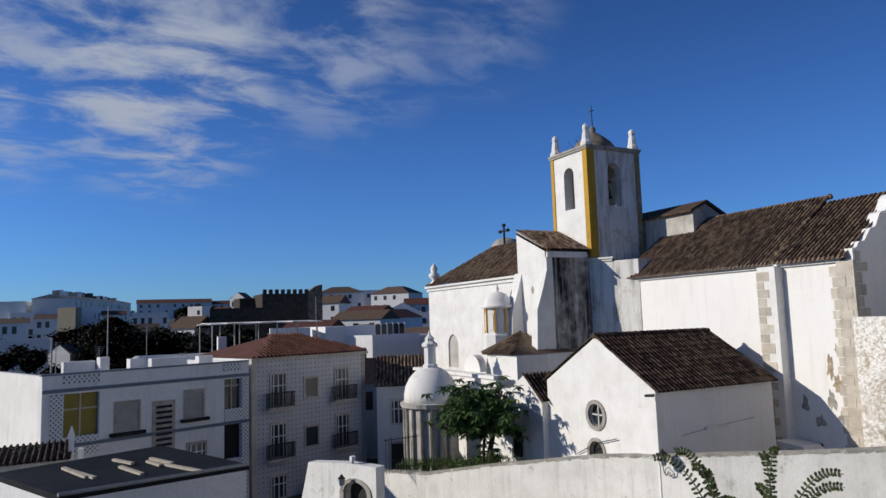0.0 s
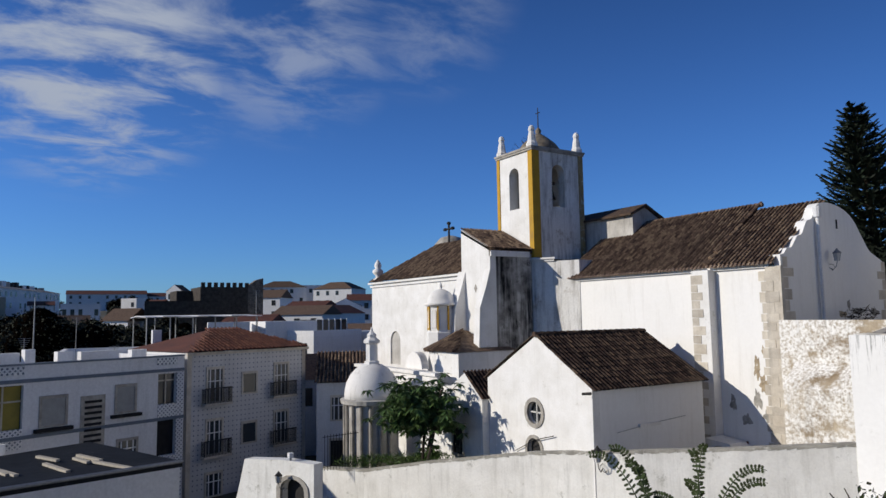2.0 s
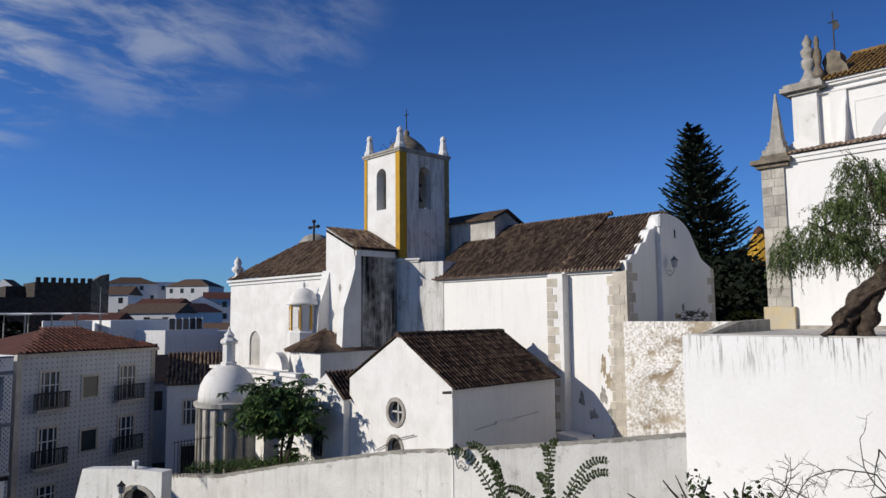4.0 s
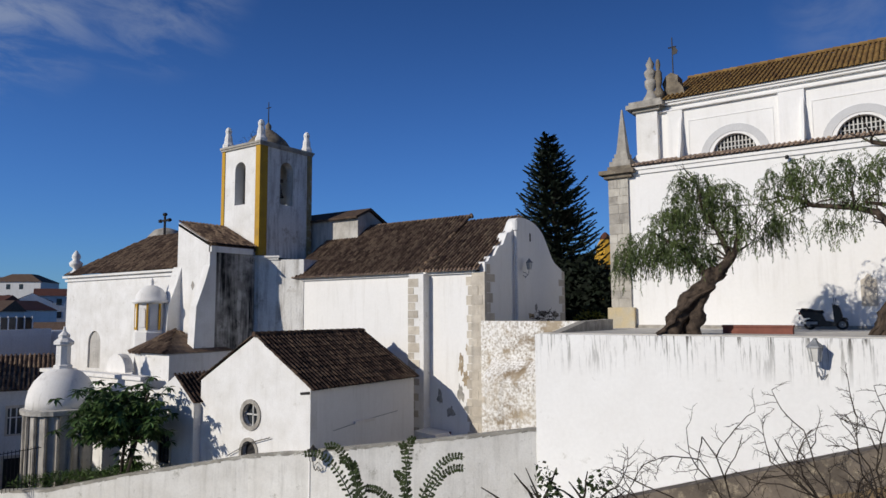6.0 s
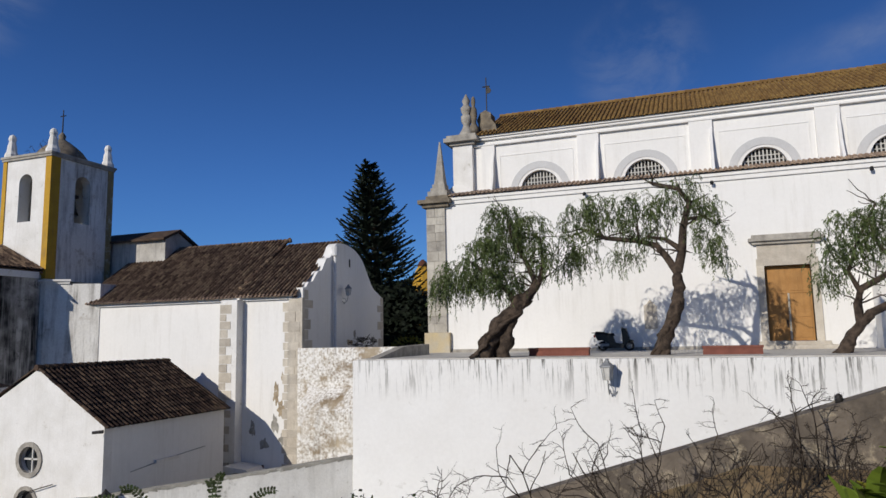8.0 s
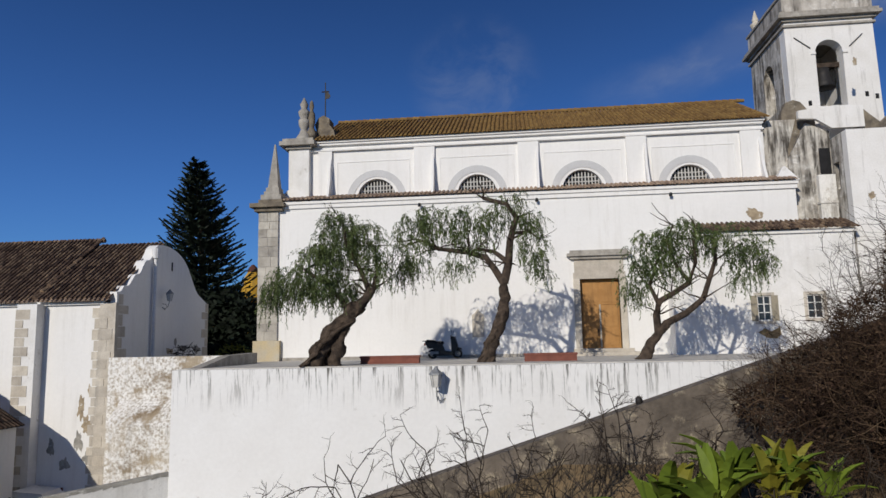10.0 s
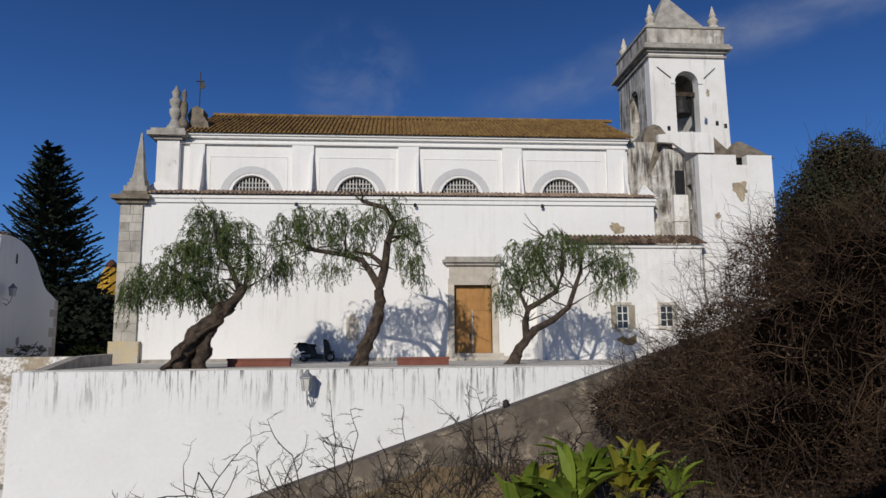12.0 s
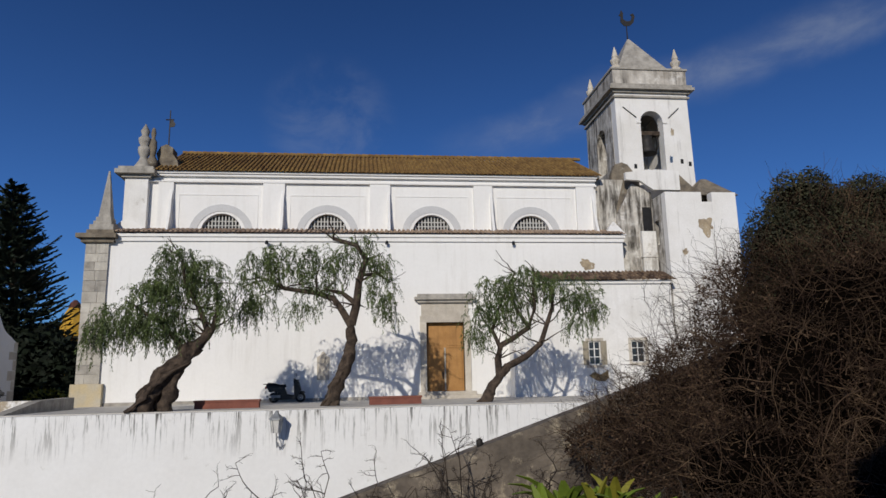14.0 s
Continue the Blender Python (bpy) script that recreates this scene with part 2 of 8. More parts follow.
GRILLE = surface("pale_grille_paint", (0.62, 0.61, 0.58), (0.50, 0.49, 0.46), 5, 0.7, 0.1)
WOOD = surface("varnished_door_wood", (0.44, 0.23, 0.075), (0.36, 0.18, 0.055), 2.5, 0.55, 0.2, 30, streak=(0.10, 0.05, 0.02), amount=0.5)
PLANK = surface("pale_sawn_wood", (0.52, 0.47, 0.38), (0.40, 0.36, 0.29), 4, 0.85, 0.3, 30)
BARK = surface("pepper_tree_bark", (0.10, 0.073, 0.054), (0.025, 0.018, 0.014), 4.5, 0.95, 1.0, 10, streak=(0.02, 0.016, 0.013), amount=0.7)
TWIG = surface("grey_brown_twig", (0.060, 0.046, 0.036), (0.022, 0.017, 0.013), 3, 0.9, 0.2, 30, island=0.4)
DRYVINE = surface("dry_brown_vine", (0.088, 0.056, 0.038), (0.022, 0.014, 0.010), 1.4, 1.0, 0.2, 20, island=0.8, spec=0.1)
PEPPERLEAF = leafy("pepper_tree_leaf", (0.130, 0.165, 0.055), (0.050, 0.075, 0.028))
# leaf green taken down to near black to paint the hedge's shade
SHADEDLEAF = leafy("shade_darkened_leaf", (0.010, 0.016, 0.008), (0.005, 0.009, 0.005), 0.8)
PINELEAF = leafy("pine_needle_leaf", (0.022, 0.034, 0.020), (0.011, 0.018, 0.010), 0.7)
BROADLEAF = leafy("broad_green_leaf", (0.105, 0.165, 0.052), (0.052, 0.095, 0.032), 0.4)
OLIVELEAF = leafy("olive_green_leaf", (0.046, 0.051, 0.033), (0.022, 0.026, 0.018), 0.9)
EVERLEAF = leafy("evergreen_small_leaf", (0.070, 0.070, 0.038), (0.022, 0.025, 0.014), 0.8)
# near-black colour that stands in for deep shade inside foliage
SHADECORE = surface("foliage_shade_black", (0.0045, 0.0032, 0.0024), (0.002, 0.0015, 0.0012), 3, 1.0, 0, spec=0.0)
FERNLEAF = leafy("succulent_green_leaf", (0.060, 0.082, 0.030), (0.030, 0.044, 0.018), 0.5)
BRIGHTLEAF = leafy("bright_green_leaf", (0.155, 0.205, 0.026), (0.065, 0.108, 0.016), 0.45)
YELLOWLEAF = leafy("yellow_green_leaf", (0.20, 0.18, 0.022), (0.12, 0.125, 0.018), 0.5)
GRASS = leafy("grass_blade", (0.07, 0.12, 0.025), (0.045, 0.08, 0.02), 0.6)
SOIL = surface("ochre_soil", (0.30, 0.21, 0.11), (0.18, 0.135, 0.075), 1.5, 0.95, 0.8, 8, blotch=(0.09, 0.09, 0.045), blotch_at=0.56)
GROUND = surface("town_ground", (0.10, 0.09, 0.07), (0.055, 0.06, 0.04), 0.05, 0.95, 0.3, 0.8, blotch=(0.14, 0.13, 0.11), blotch_at=0.6)
COBBLE = surface("pale_paving", (0.58, 0.555, 0.51), (0.46, 0.44, 0.40), 2, 0.9, 0.6, 9)
BENCH = surface("red_brown_bench_stone", (0.23, 0.085, 0.06), (0.17, 0.062, 0.045), 4, 0.8, 0.3)
SHEET = surface("dark_sheet_roofing", (0.014, 0.017, 0.022), (0.007, 0.009, 0.012), 1.2, 0.75, 1.0, 2.2, blotch=(0.06, 0.065, 0.07), blotch_at=0.62, spec=0.15)
BLACKPLASTIC = surface("black_plastic", (0.015, 0.015, 0.016), (0.022, 0.022, 0.023), 8, 0.35, 0)
RUBBER = surface("tyre_rubber", (0.014, 0.014, 0.014), (0.02, 0.02, 0.02), 8, 0.85, 0.1)
SHUTTER = surface("beige_wood_shutter", (0.33, 0.29, 0.22), (0.27, 0.24, 0.18), 3, 0.8, 0.2)
REDPAINT = surface("red_awning_cloth", (0.35, 0.02, 0.015), (0.28, 0.015, 0.012), 3, 0.6, 0.1)
LATTICEWHITE = surface("lattice_white_paint", (0.84, 0.84, 0.83), (0.78, 0.78, 0.77), 2, 0.8, 0.05)
DIMYELLOW = surface("dull_yellow_blind", (0.26, 0.205, 0.035), (0.21, 0.165, 0.03), 2, 0.6, 0.1)
BLIND = surface("grey_roller_blind", (0.34, 0.34, 0.33), (0.28, 0.28, 0.27), 2, 0.7, 0.2)
GLASS = bpy.data.materials.new("window_glass")
GLASS.use_nodes = True
_g = GLASS.node_tree.nodes["Principled BSDF"]
_g.inputs["Base Color"].default_value = (0.035, 0.04, 0.045, 1)
_g.inputs["Roughness"].default_value = 0.08
AZULEJO = surface("blue_and_white_wall_tile", (0.60, 0.595, 0.60), (0.53, 0.525, 0.53), 0.8, 0.45, 0.1, 20, streak=(0.3, 0.3, 0.3), amount=0.3)
BLUEDOT = surface("blue_grey_tile_motif", (0.20, 0.23, 0.28), (0.16, 0.19, 0.24), 2, 0.45, 0.1)


# ---- building helpers ----
def part(name, bm, material, parent=None, label="", smooth=False):
    me = bpy.data.meshes.new(name)
    if isinstance(bm, tuple):
        me.from_pydata(*bm)
    else:
        bmesh.ops.recalc_face_normals(bm, faces=bm.faces)
        bm.to_mesh(me)
        bm.free()
    me.materials.append(material)
    if smooth:
        me.shade_smooth()
    ob = new(name, me)
    ob.parent = parent
    if label:
        ob["label"] = label
    return ob


def thing(name, label, category, group="", kind="", at=(0, 0, 0)):
    ob = new(name)
    ob.empty_display_size = 0.3
    return tagged(ob, label, category, group, kind)


def box(bm, x0, x1, y0, y1, z0, z1, m=None):
    vs = [bm.verts.new((x, y, z)) for x in (x0, x1) for y in (y0, y1) for z in (z0, z1)]
    for f in ((0, 1, 3, 2), (4, 6, 7, 5), (0, 4, 5, 1), (2, 3, 7, 6), (0, 2, 6, 4), (1, 5, 7, 3)):
        bm.faces.new([vs[i] for i in f])
    if m is not None:
        bmesh.ops.transform(bm, matrix=m, verts=vs)
    return bm


def boxed(*dims, m=None):
    return box(bmesh.new(), *dims, m=m)


def slab(bm, outer, holes, origin, u, w, n, thick):
    """A plate with holes: outer and holes are outlines in the plane of u and w; n points into the wall."""
    o, u, w, n = Vector(origin), Vector(u), Vector(w), Vector(n)
    loops = [outer, *holes]
    tris = tessellate_polygon([[Vector((a, b, 0)) for a, b in lp] for lp in loops])
    flat_pts = [p for lp in loops for p in lp]
    front = [bm.verts.new(o + u * a + w * b) for a, b in flat_pts]
    back = [bm.verts.new(o + u * a + w * b + n * thick) for a, b in flat_pts]
    for t in tris:
        for side in (front, back):
            try:
                bm.faces.new([side[i] for i in t])
            except ValueError:
                pass
    k = 0
    for lp in loops:
        for i in range(len(lp)):
            a, b = k + i, k + (i + 1) % len(lp)
            try:
                bm.faces.new((front[a], front[b], back[b], back[a]))
            except ValueError:
                pass
        k += len(lp)
    return bm


def rect(a0, a1, b0, b1):
    return [(a0, b0), (a1, b0), (a1, b1), (a0, b1)]


def arch(a0, a1, b0, b1, seg=10):
    """An outline with a round head that reaches b1."""
    r, c = (a1 - a0) / 2, (a0 + a1) / 2
    return [(a0, b0), (a1, b0)] + [(c + r * math.cos(math.pi * i / seg), b1 - r + r * math.sin(math.pi * i / seg)) for i in range(seg + 1)]


def half_disc(c, b0, r, seg=16):
    return [(c + r * math.cos(math.pi * i / seg), b0 + r * math.sin(math.pi * i / seg)) for i in range(seg + 1)]


def disc(c, b, r, seg=20):
    return [(c + r * math.cos(2 * math.pi * i / seg), b + r * math.sin(2 * math.pi * i / seg)) for i in range(seg)]


def ring(bm, outline_out, outline_in, origin, u, w, n, thick):
    """A frame between two outlines of equal length."""
    o, u, w, n = Vector(origin), Vector(u), Vector(w), Vector(n)
    rows = [[bm.verts.new(o + u * a + w * b + n * d) for a, b in lp] for lp, d in ((outline_out, 0), (outline_in, 0), (outline_in, thick), (outline_out, thick))]
    c = len(outline_out)
    for r in range(4):
        for i in range(c):
            j = (i + 1) % c
            bm.faces.new((rows[r][i], rows[r][j], rows[(r + 1) % 4][j], rows[(r + 1) % 4][i]))
    return bm


X, Y, Z = (1, 0, 0), (0, 1, 0), (0, 0, 1)


def lathe(bm, profile, x, y, seg=16, sx=1.0, sy=1.0):
    rows = []
    for r, z in profile:
        rows.append([bm.verts.new((x + sx * r * math.cos(2 * math.pi * i / seg), y + sy * r * math.sin(2 * math.pi * i / seg), z)) for i in range(seg)])
    for a, b in zip(rows, rows[1:]):
        for i in range(seg):
            bm.faces.new((a[i], a[(i + 1) % seg], b[(i + 1) % seg], b[i]))
    bm.faces.new(rows[0])
    bm.faces.new(rows[-1])
    return bm


def pyramid(bm, x0, x1, y0, y1, z0, z1, top=0.0):
    cx, cy = (x0 + x1) / 2, (y0 + y1) / 2
    lo = [bm.verts.new(p) for p in ((x0, y0, z0), (x1, y0, z0), (x1, y1, z0), (x0, y1, z0))]
    k = max(top, 0.02)
    hi = [bm.verts.new((cx + (v.co.x - cx) * k, cy + (v.co.y - cy) * k, z1)) for v in lo]
    bm.faces.new(lo)
    bm.faces.new(hi)
    for i in range(4):
        bm.faces.new((lo[i], lo[(i + 1) % 4], hi[(i + 1) % 4], hi[i]))
    return bm


def prism(bm, outline, origin, u, w, n, thick):
    return slab(bm, outline, [], origin, u, w, n, thick)


class Soup:
    """Collects loose faces fast."""

    def __init__(self):
        self.v, self.f = [], []

    def add(self, verts, faces):
        k = len(self.v)
        self.v.extend(map(tuple, verts))
        self.f.extend([tuple(k + i for i in f) for f in faces])

    def data(self):
        return (self.v, [], self.f)


def tube(soup, pts, r0, r1, seg=5):
    """A tapered limb along the points."""
    pts = [Vector(p) for p in pts]
    vs, fs = [], []
    for i, p in enumerate(pts):
        d = (pts[min(i + 1, len(pts) - 1)] - pts[max(i - 1, 0)]).normalized()
        a = d.cross(Vector((0.31, 0.17, 0.93)))
        a = (a if a.length > 1e-4 else Vector((1, 0, 0))).normalized()
        b = d.cross(a)
        r = r0 + (r1 - r0) * i / max(1, len(pts) - 1)
        for k in range(seg):
            t = 2 * math.pi * k / seg
            vs.append(p + a * (r * math.cos(t)) + b * (r * math.sin(t)))
        if i:
            fs.extend(((i - 1) * seg + k, (i - 1) * seg + (k + 1) % seg, i * seg + (k + 1) % seg, i * seg + k) for k in range(seg))
    fs.append(tuple(range(seg)))
    fs.append(tuple((len(pts) - 1) * seg + k for k in range(seg)))
    soup.add(vs, fs)


def tiled_roof(name, parent, corner, along, up, length, slope_len, material, width=0.23, course=0.38, seed=1, label="", clip=None):
    """Barrel tiles on a slope: rows of half-round covers over a bed of darker pans. clip(a, s) keeps a tile."""
    rnd = random.Random(seed)
    c, u, v = Vector(corner), Vector(along).normalized(), Vector(up).normalized()
    n = u.cross(v).normalized()
    if n.z < 0:
        n = -n
    soup = Soup()
    cols, rows = max(1, round(length / width)), max(1, round(slope_len / course))
    w, h = length / cols, slope_len / rows
    for i in range(cols):
        for j in range(rows):
            a, s = (i + 0.5) * w + rnd.uniform(-0.012, 0.012), j * h
            if clip and not clip(a, s + h / 2):
                continue
            lift, r0, r1 = rnd.uniform(0, 0.016), w * 0.30, w * 0.265
            vs = []
            for t, r, up_by in ((s - 0.03, r0, 0.036), (s + h + 0.03, r1, 0.024)):
                for k in range(5):
                    q = math.pi * k / 4
                    vs.append(c + u * (a - r * math.cos(q)) + v * t + n * (lift + up_by + r * 1.25 * math.sin(q)))
            fs = [(k, k + 1, k + 6, k + 5) for k in range(4)] + [(0, 1, 2, 3, 4)]
            soup.add(vs, fs)
            b = []
            for t in (s, s + h):
                for k in range(3):
                    b.append(c + u * (a - w / 2 + w * (0.0, 0.5, 1.0)[k] + w / 2) + v * t + n * (0.05, -0.0, 0.05)[k])
            soup.add(b, [(0, 1, 4, 3), (1, 2, 5, 4)])
    ob = part(name, soup.data(), material, parent, label)
    ob["kind"] = "stuff"
    return ob


def leaves(soup, pts, size, rnd, ratio=0.35, droop=0.3):
    """One narrow leaf at each point, turned at random."""
    for p in pts:
        a = Vector((rnd.gauss(0, 1), rnd.gauss(0, 1), rnd.gauss(0, 0.6) - droop)).normalized()
        b = a.cross(Vector((rnd.gauss(0, 1), rnd.gauss(0, 1), rnd.gauss(0, 1)))).normalized()
        s = size * rnd.uniform(0.6, 1.3)
        p = Vector(p)
        soup.add([p, p + a * s * 0.5 + b * s * ratio, p + a * s, p + a * s * 0.5 - b * s * ratio], [(0, 1, 2, 3)])


def flake(parent, name, cx, cz, rx, rz, origin, u, w, n, mat, seed, proud=0.006):
    """A thin ragged patch on a wall."""
    rnd = random.Random(seed)
    pts = []
    for i in range(26):
        a = 2 * math.pi * i / 26
        k = 0.75 + 0.55 * noise.noise((2 * math.cos(a) + seed, 2 * math.sin(a), 0.3)) + rnd.uniform(-0.05, 0.05)
        pts.append((cx + rx * k * math.cos(a), cz + rz * k * math.sin(a)))
    o = Vector(origin) - Vector(n) * proud
    return part(name, prism(bmesh.new(), pts, o, u, w, n, proud + 0.01), mat, parent)


# ---- ground and terraces ----
def hill(x, y):
    """Height of the ground: street level by the churches, rising to the far side of the town."""
    d = math.hypot(x, y)
    far = max(0.0, min(1.0, (d - 110) / 230))
    rise = far * far * (3 - 2 * far)
    west = max(0.0, min(1.0, -x / 120))
    return -11.0 + rise * (13.0 * west + 3.0) + 1.2 * noise.noise((x * 0.012, y * 0.012, 0)) * far


soup = Soup()
rad = [0, 8, 16, 24, 32, 42, 54, 70, 90, 115, 145, 180, 220, 270, 330, 420, 600, 1000, 1800, 3500]
seg = 72
vs = [(r * math.cos(2 * math.pi * k / seg), r * math.sin(2 * math.pi * k / seg), hill(r * math.cos(2 * math.pi * k / seg), r * math.sin(2 * math.pi * k / seg)) - (0 if r < 500 else (r - 500) * 0.01)) for r in rad for k in range(seg)]
fs = [(i * seg + k, i * seg + (k + 1) % seg, (i + 1) * seg + (k + 1) % seg, (i + 1) * seg + k) for i in range(len(rad) - 1) for k in range(seg)]
soup.add(vs, fs)
tagged(part("ground", soup.data(), GROUND), "dark town ground falling to the street and rising to the hills", "ground", kind="structure")

# raised churchyard with its white retaining wall
TZ = -0.86
tagged(part("pavement", boxed(-13.1, 45, 25.45, 70, -11, TZ), COBBLE), "pale stone paving of the raised churchyard", "pavement", kind="structure")
bm = boxed(-13.1, 45, 25.0, 25.45, -11, -0.9)
tagged(part("retaining_wall", bm, TERRACE), "white limewashed retaining wall with dark drip stains", "wall", kind="structure")
tagged(part("wall_return", boxed(-13.1, -12.65, 25.45, 28.3, -11, -0.9), TERRACE), "white end of the retaining wall", "wall", kind="structure")
tagged(part("rubble_wall", boxed(-17.75, -12.6, 28.3, 28.75, -11, -0.42), RUBBLE), "rubble wall with peeling plaster beside the old church", "wall", kind="structure")
bm = bmesh.new()
prism(bm, [(28.3, -7), (27.3, -7), (27.25, -3.2), (27.5, -2.9), (28.3, -2.2)], (-17.1, 0, 0), Y, Z, X, 4.4)
tagged(part("stone_footing", bm, RUBBLE), "sloping stone footing under the rubble wall", "wall", kind="structure")
bm = bmesh.new()
prism(bm, [(25.4, -0.89), (31.5, -0.86), (31.5, -0.36), (28.4, -0.42)], (-12.3, 0, 0), Y, Z, (-1, 0, 0), 0.4)
tagged(part("parapet", bm, GREYSTONE), "low grey parapet at the churchyard corner", "parapet", kind="structure")
tagged(part("upper_ground", boxed(-60, -13.1, 36.5, 75, -11, -0.7), SOIL), "planted ground behind the churches", "ground", kind="structure")

# rampart under the viewpoint; behind it an unseen stepped wall, added to shade the thicket
tagged(part("rampart", boxed(-4, 4, -4, 1.2, -11.5, -1.7), DARKSTONE), "dark stone rampart with a level walk on top", "rampart", kind="structure")
tagged(part("castle_wall", prism(bmesh.new(), [(-0.6, -11.5), (22, -11.5), (22, 10.4), (12, 9.6), (9, 9.1), (9, 8.4), (6, 8.1), (6, 7.2), (3.4, 6.5), (3.4, 5.8), (1.6, 5.0), (1.6, 4.3), (0.3, 3.9), (-0.6, 2.9)], (0, -5.4, 0), X, Z, Y, 1.4), DARKSTONE), "unseen stepped stone wall behind the walk, added to shade the thicket", "wall", kind="structure")


# garden bank below the viewpoint
def bank(x, y):
    z = -2.72 + 0.33 * x - 0.20 * (14 - y) + 0.22 * noise.noise((x * 0.5, y * 0.5, 3))
    return max(-6.5, min(-2.45, z))


soup = Soup()
nx, ny = 34, 22
vs = [(-9 + 30 * i / nx, 1.3 + 12.7 * j / ny, bank(-9 + 30 * i / nx, 1.3 + 12.7 * j / ny)) for j in range(ny + 1) for i in range(nx + 1)]
fs = [(j * (nx + 1) + i, j * (nx + 1) + i + 1, (j + 1) * (nx + 1) + i + 1, (j + 1) * (nx + 1) + i) for j in range(ny) for i in range(nx)]
soup.add(vs, fs)
tagged(part("garden_bank", soup.data(), SOIL, smooth=True), "ochre soil bank with dry growth", "ground", kind="structure")

# sloping stone parapet between the garden and the lane
bm = bmesh.new()
prism(bm, [(-9, -11), (12, -11), (12, 1.87), (-9, -5.06)], (0, 14.0, 0), X, Z, Y, 0.5)
tagged(part("ramp_wall", bm, RAMPSTONE), "dark weathered stone wall climbing beside a ramp", "wall", kind="structure")
tagged(part("lane", boxed(-24, 30, 14.5, 25.0, -11.2, -10.2), COBBLE), "paved lane below the churchyard", "road", kind="structure")

# curved boundary wall of the lane
line = [(-13.1, 25.05, -4.68), (-16.1, 22.7, -5.04), (-19.2, 20.6, -5.37), (-23.5, 19.08, -5.91), (-28.8, 16.7, -6.92), (-32.5, 15.23, -7.75), (-35.7, 13.9, -8.0)]
soup = Soup()
for (xa, ya, za), (xb, yb, zb) in zip(line, line[1:]):
    d = Vector((xb - xa, yb - ya, 0)).normalized()
    nn = Vector((-d.y, d.x, 0)) * 0.34
    q = [Vector((xa, ya, -11)), Vector((xb, yb, -11)), Vector((xb, yb, zb)), Vector((xa, ya, za))]
    soup.add([*q, *[p - nn for p in q]], [(0, 1, 2, 3), (4, 7, 6, 5), (3, 2, 6, 7)])
crust = Soup()
rc_ = random.Random(77)
for (xa, ya, za), (xb, yb, zb) in zip(line, line[1:]):
    a, b = Vector((xa, ya, za)), Vector((xb, yb, zb))
    d = (b - a).normalized()
    nn = Vector((-d.y, d.x, 0)).normalized()
    nn = nn if nn.dot(Vector((0.4, -0.9, 0))) > 0 else -nn
    m = max(2, int((b - a).length / 0.3))
    for i in range(m):
        p0, p1 = a.lerp(b, i / m), a.lerp(b, (i + 1) / m)
        h0, h1 = rc_.uniform(0.05, 0.13), rc_.uniform(0.05, 0.13)
        face = [p0 + nn * 0.012, p1 + nn * 0.012, p1 + nn * 0.012 - Vector((0, 0, h1)), p0 + nn * 0.012 - Vector((0, 0, h0))]
        top = [p0 + nn * 0.012 + Vector((0, 0, 0.02)), p1 + nn * 0.012 + Vector((0, 0, 0.02)), p1 - nn * 0.37 + Vector((0, 0, 0.02)), p0 - nn * 0.37 + Vector((0, 0, 0.02))]
        crust.add(face + top, [(0, 1, 2, 3), (4, 5, 6, 7), (0, 1, 5, 4)])
tagged(part("wall_coping", crust.data(), COPING), "grey weathered coping along the lane wall", "coping", kind="structure")
tagged(part("boundary_wall", soup.data(), LOWWALL), "stained grey-white boundary wall along the lane", "wall", kind="structure")
gate = tagged(new("gate_wall"), "white gate wall with an arched opening at the end of the lane", "wall", kind="structure")
g0, g1 = Vector((-20.9, 8.1, 0)), Vector((-24.1, 6.65, 0))
gu = (g1 - g0) / 2.27
gn = Vector((gu.y, -gu.x, 0)).normalized()
gn = gn if gn.x < 0 else -gn
bm = bmesh.new()
slab(bm, [(0, -11), (2.55, -11), (2.55, -6.55), (2.35, -6.05), (2.22, -5.4), (2.1, -4.75), (0.9, -4.6), (0, -4.6)], [arch(0.25, 0.95, -6.6, -5.15, 8)], g0, gu, Z, gn, 0.4)
part("wall", bm, LOWWALL, gate)
bm = bmesh.new()
ring(bm, arch(0.13, 1.07, -6.6, -5.03, 8), arch(0.25, 0.95, -6.6, -5.15, 8), g0 - gn * 0.04, gu, Z, gn, 0.1)
part("arch_frame", bm, GREYSTONE, gate, "grey stone arch frame")
part("opening_grille", slab(bmesh.new(), arch(0.25, 0.95, -6.6, -5.15, 8), [], g0 + gn * 0.3, gu, Z, gn, 0.05), IRON, gate, "dark iron grille")



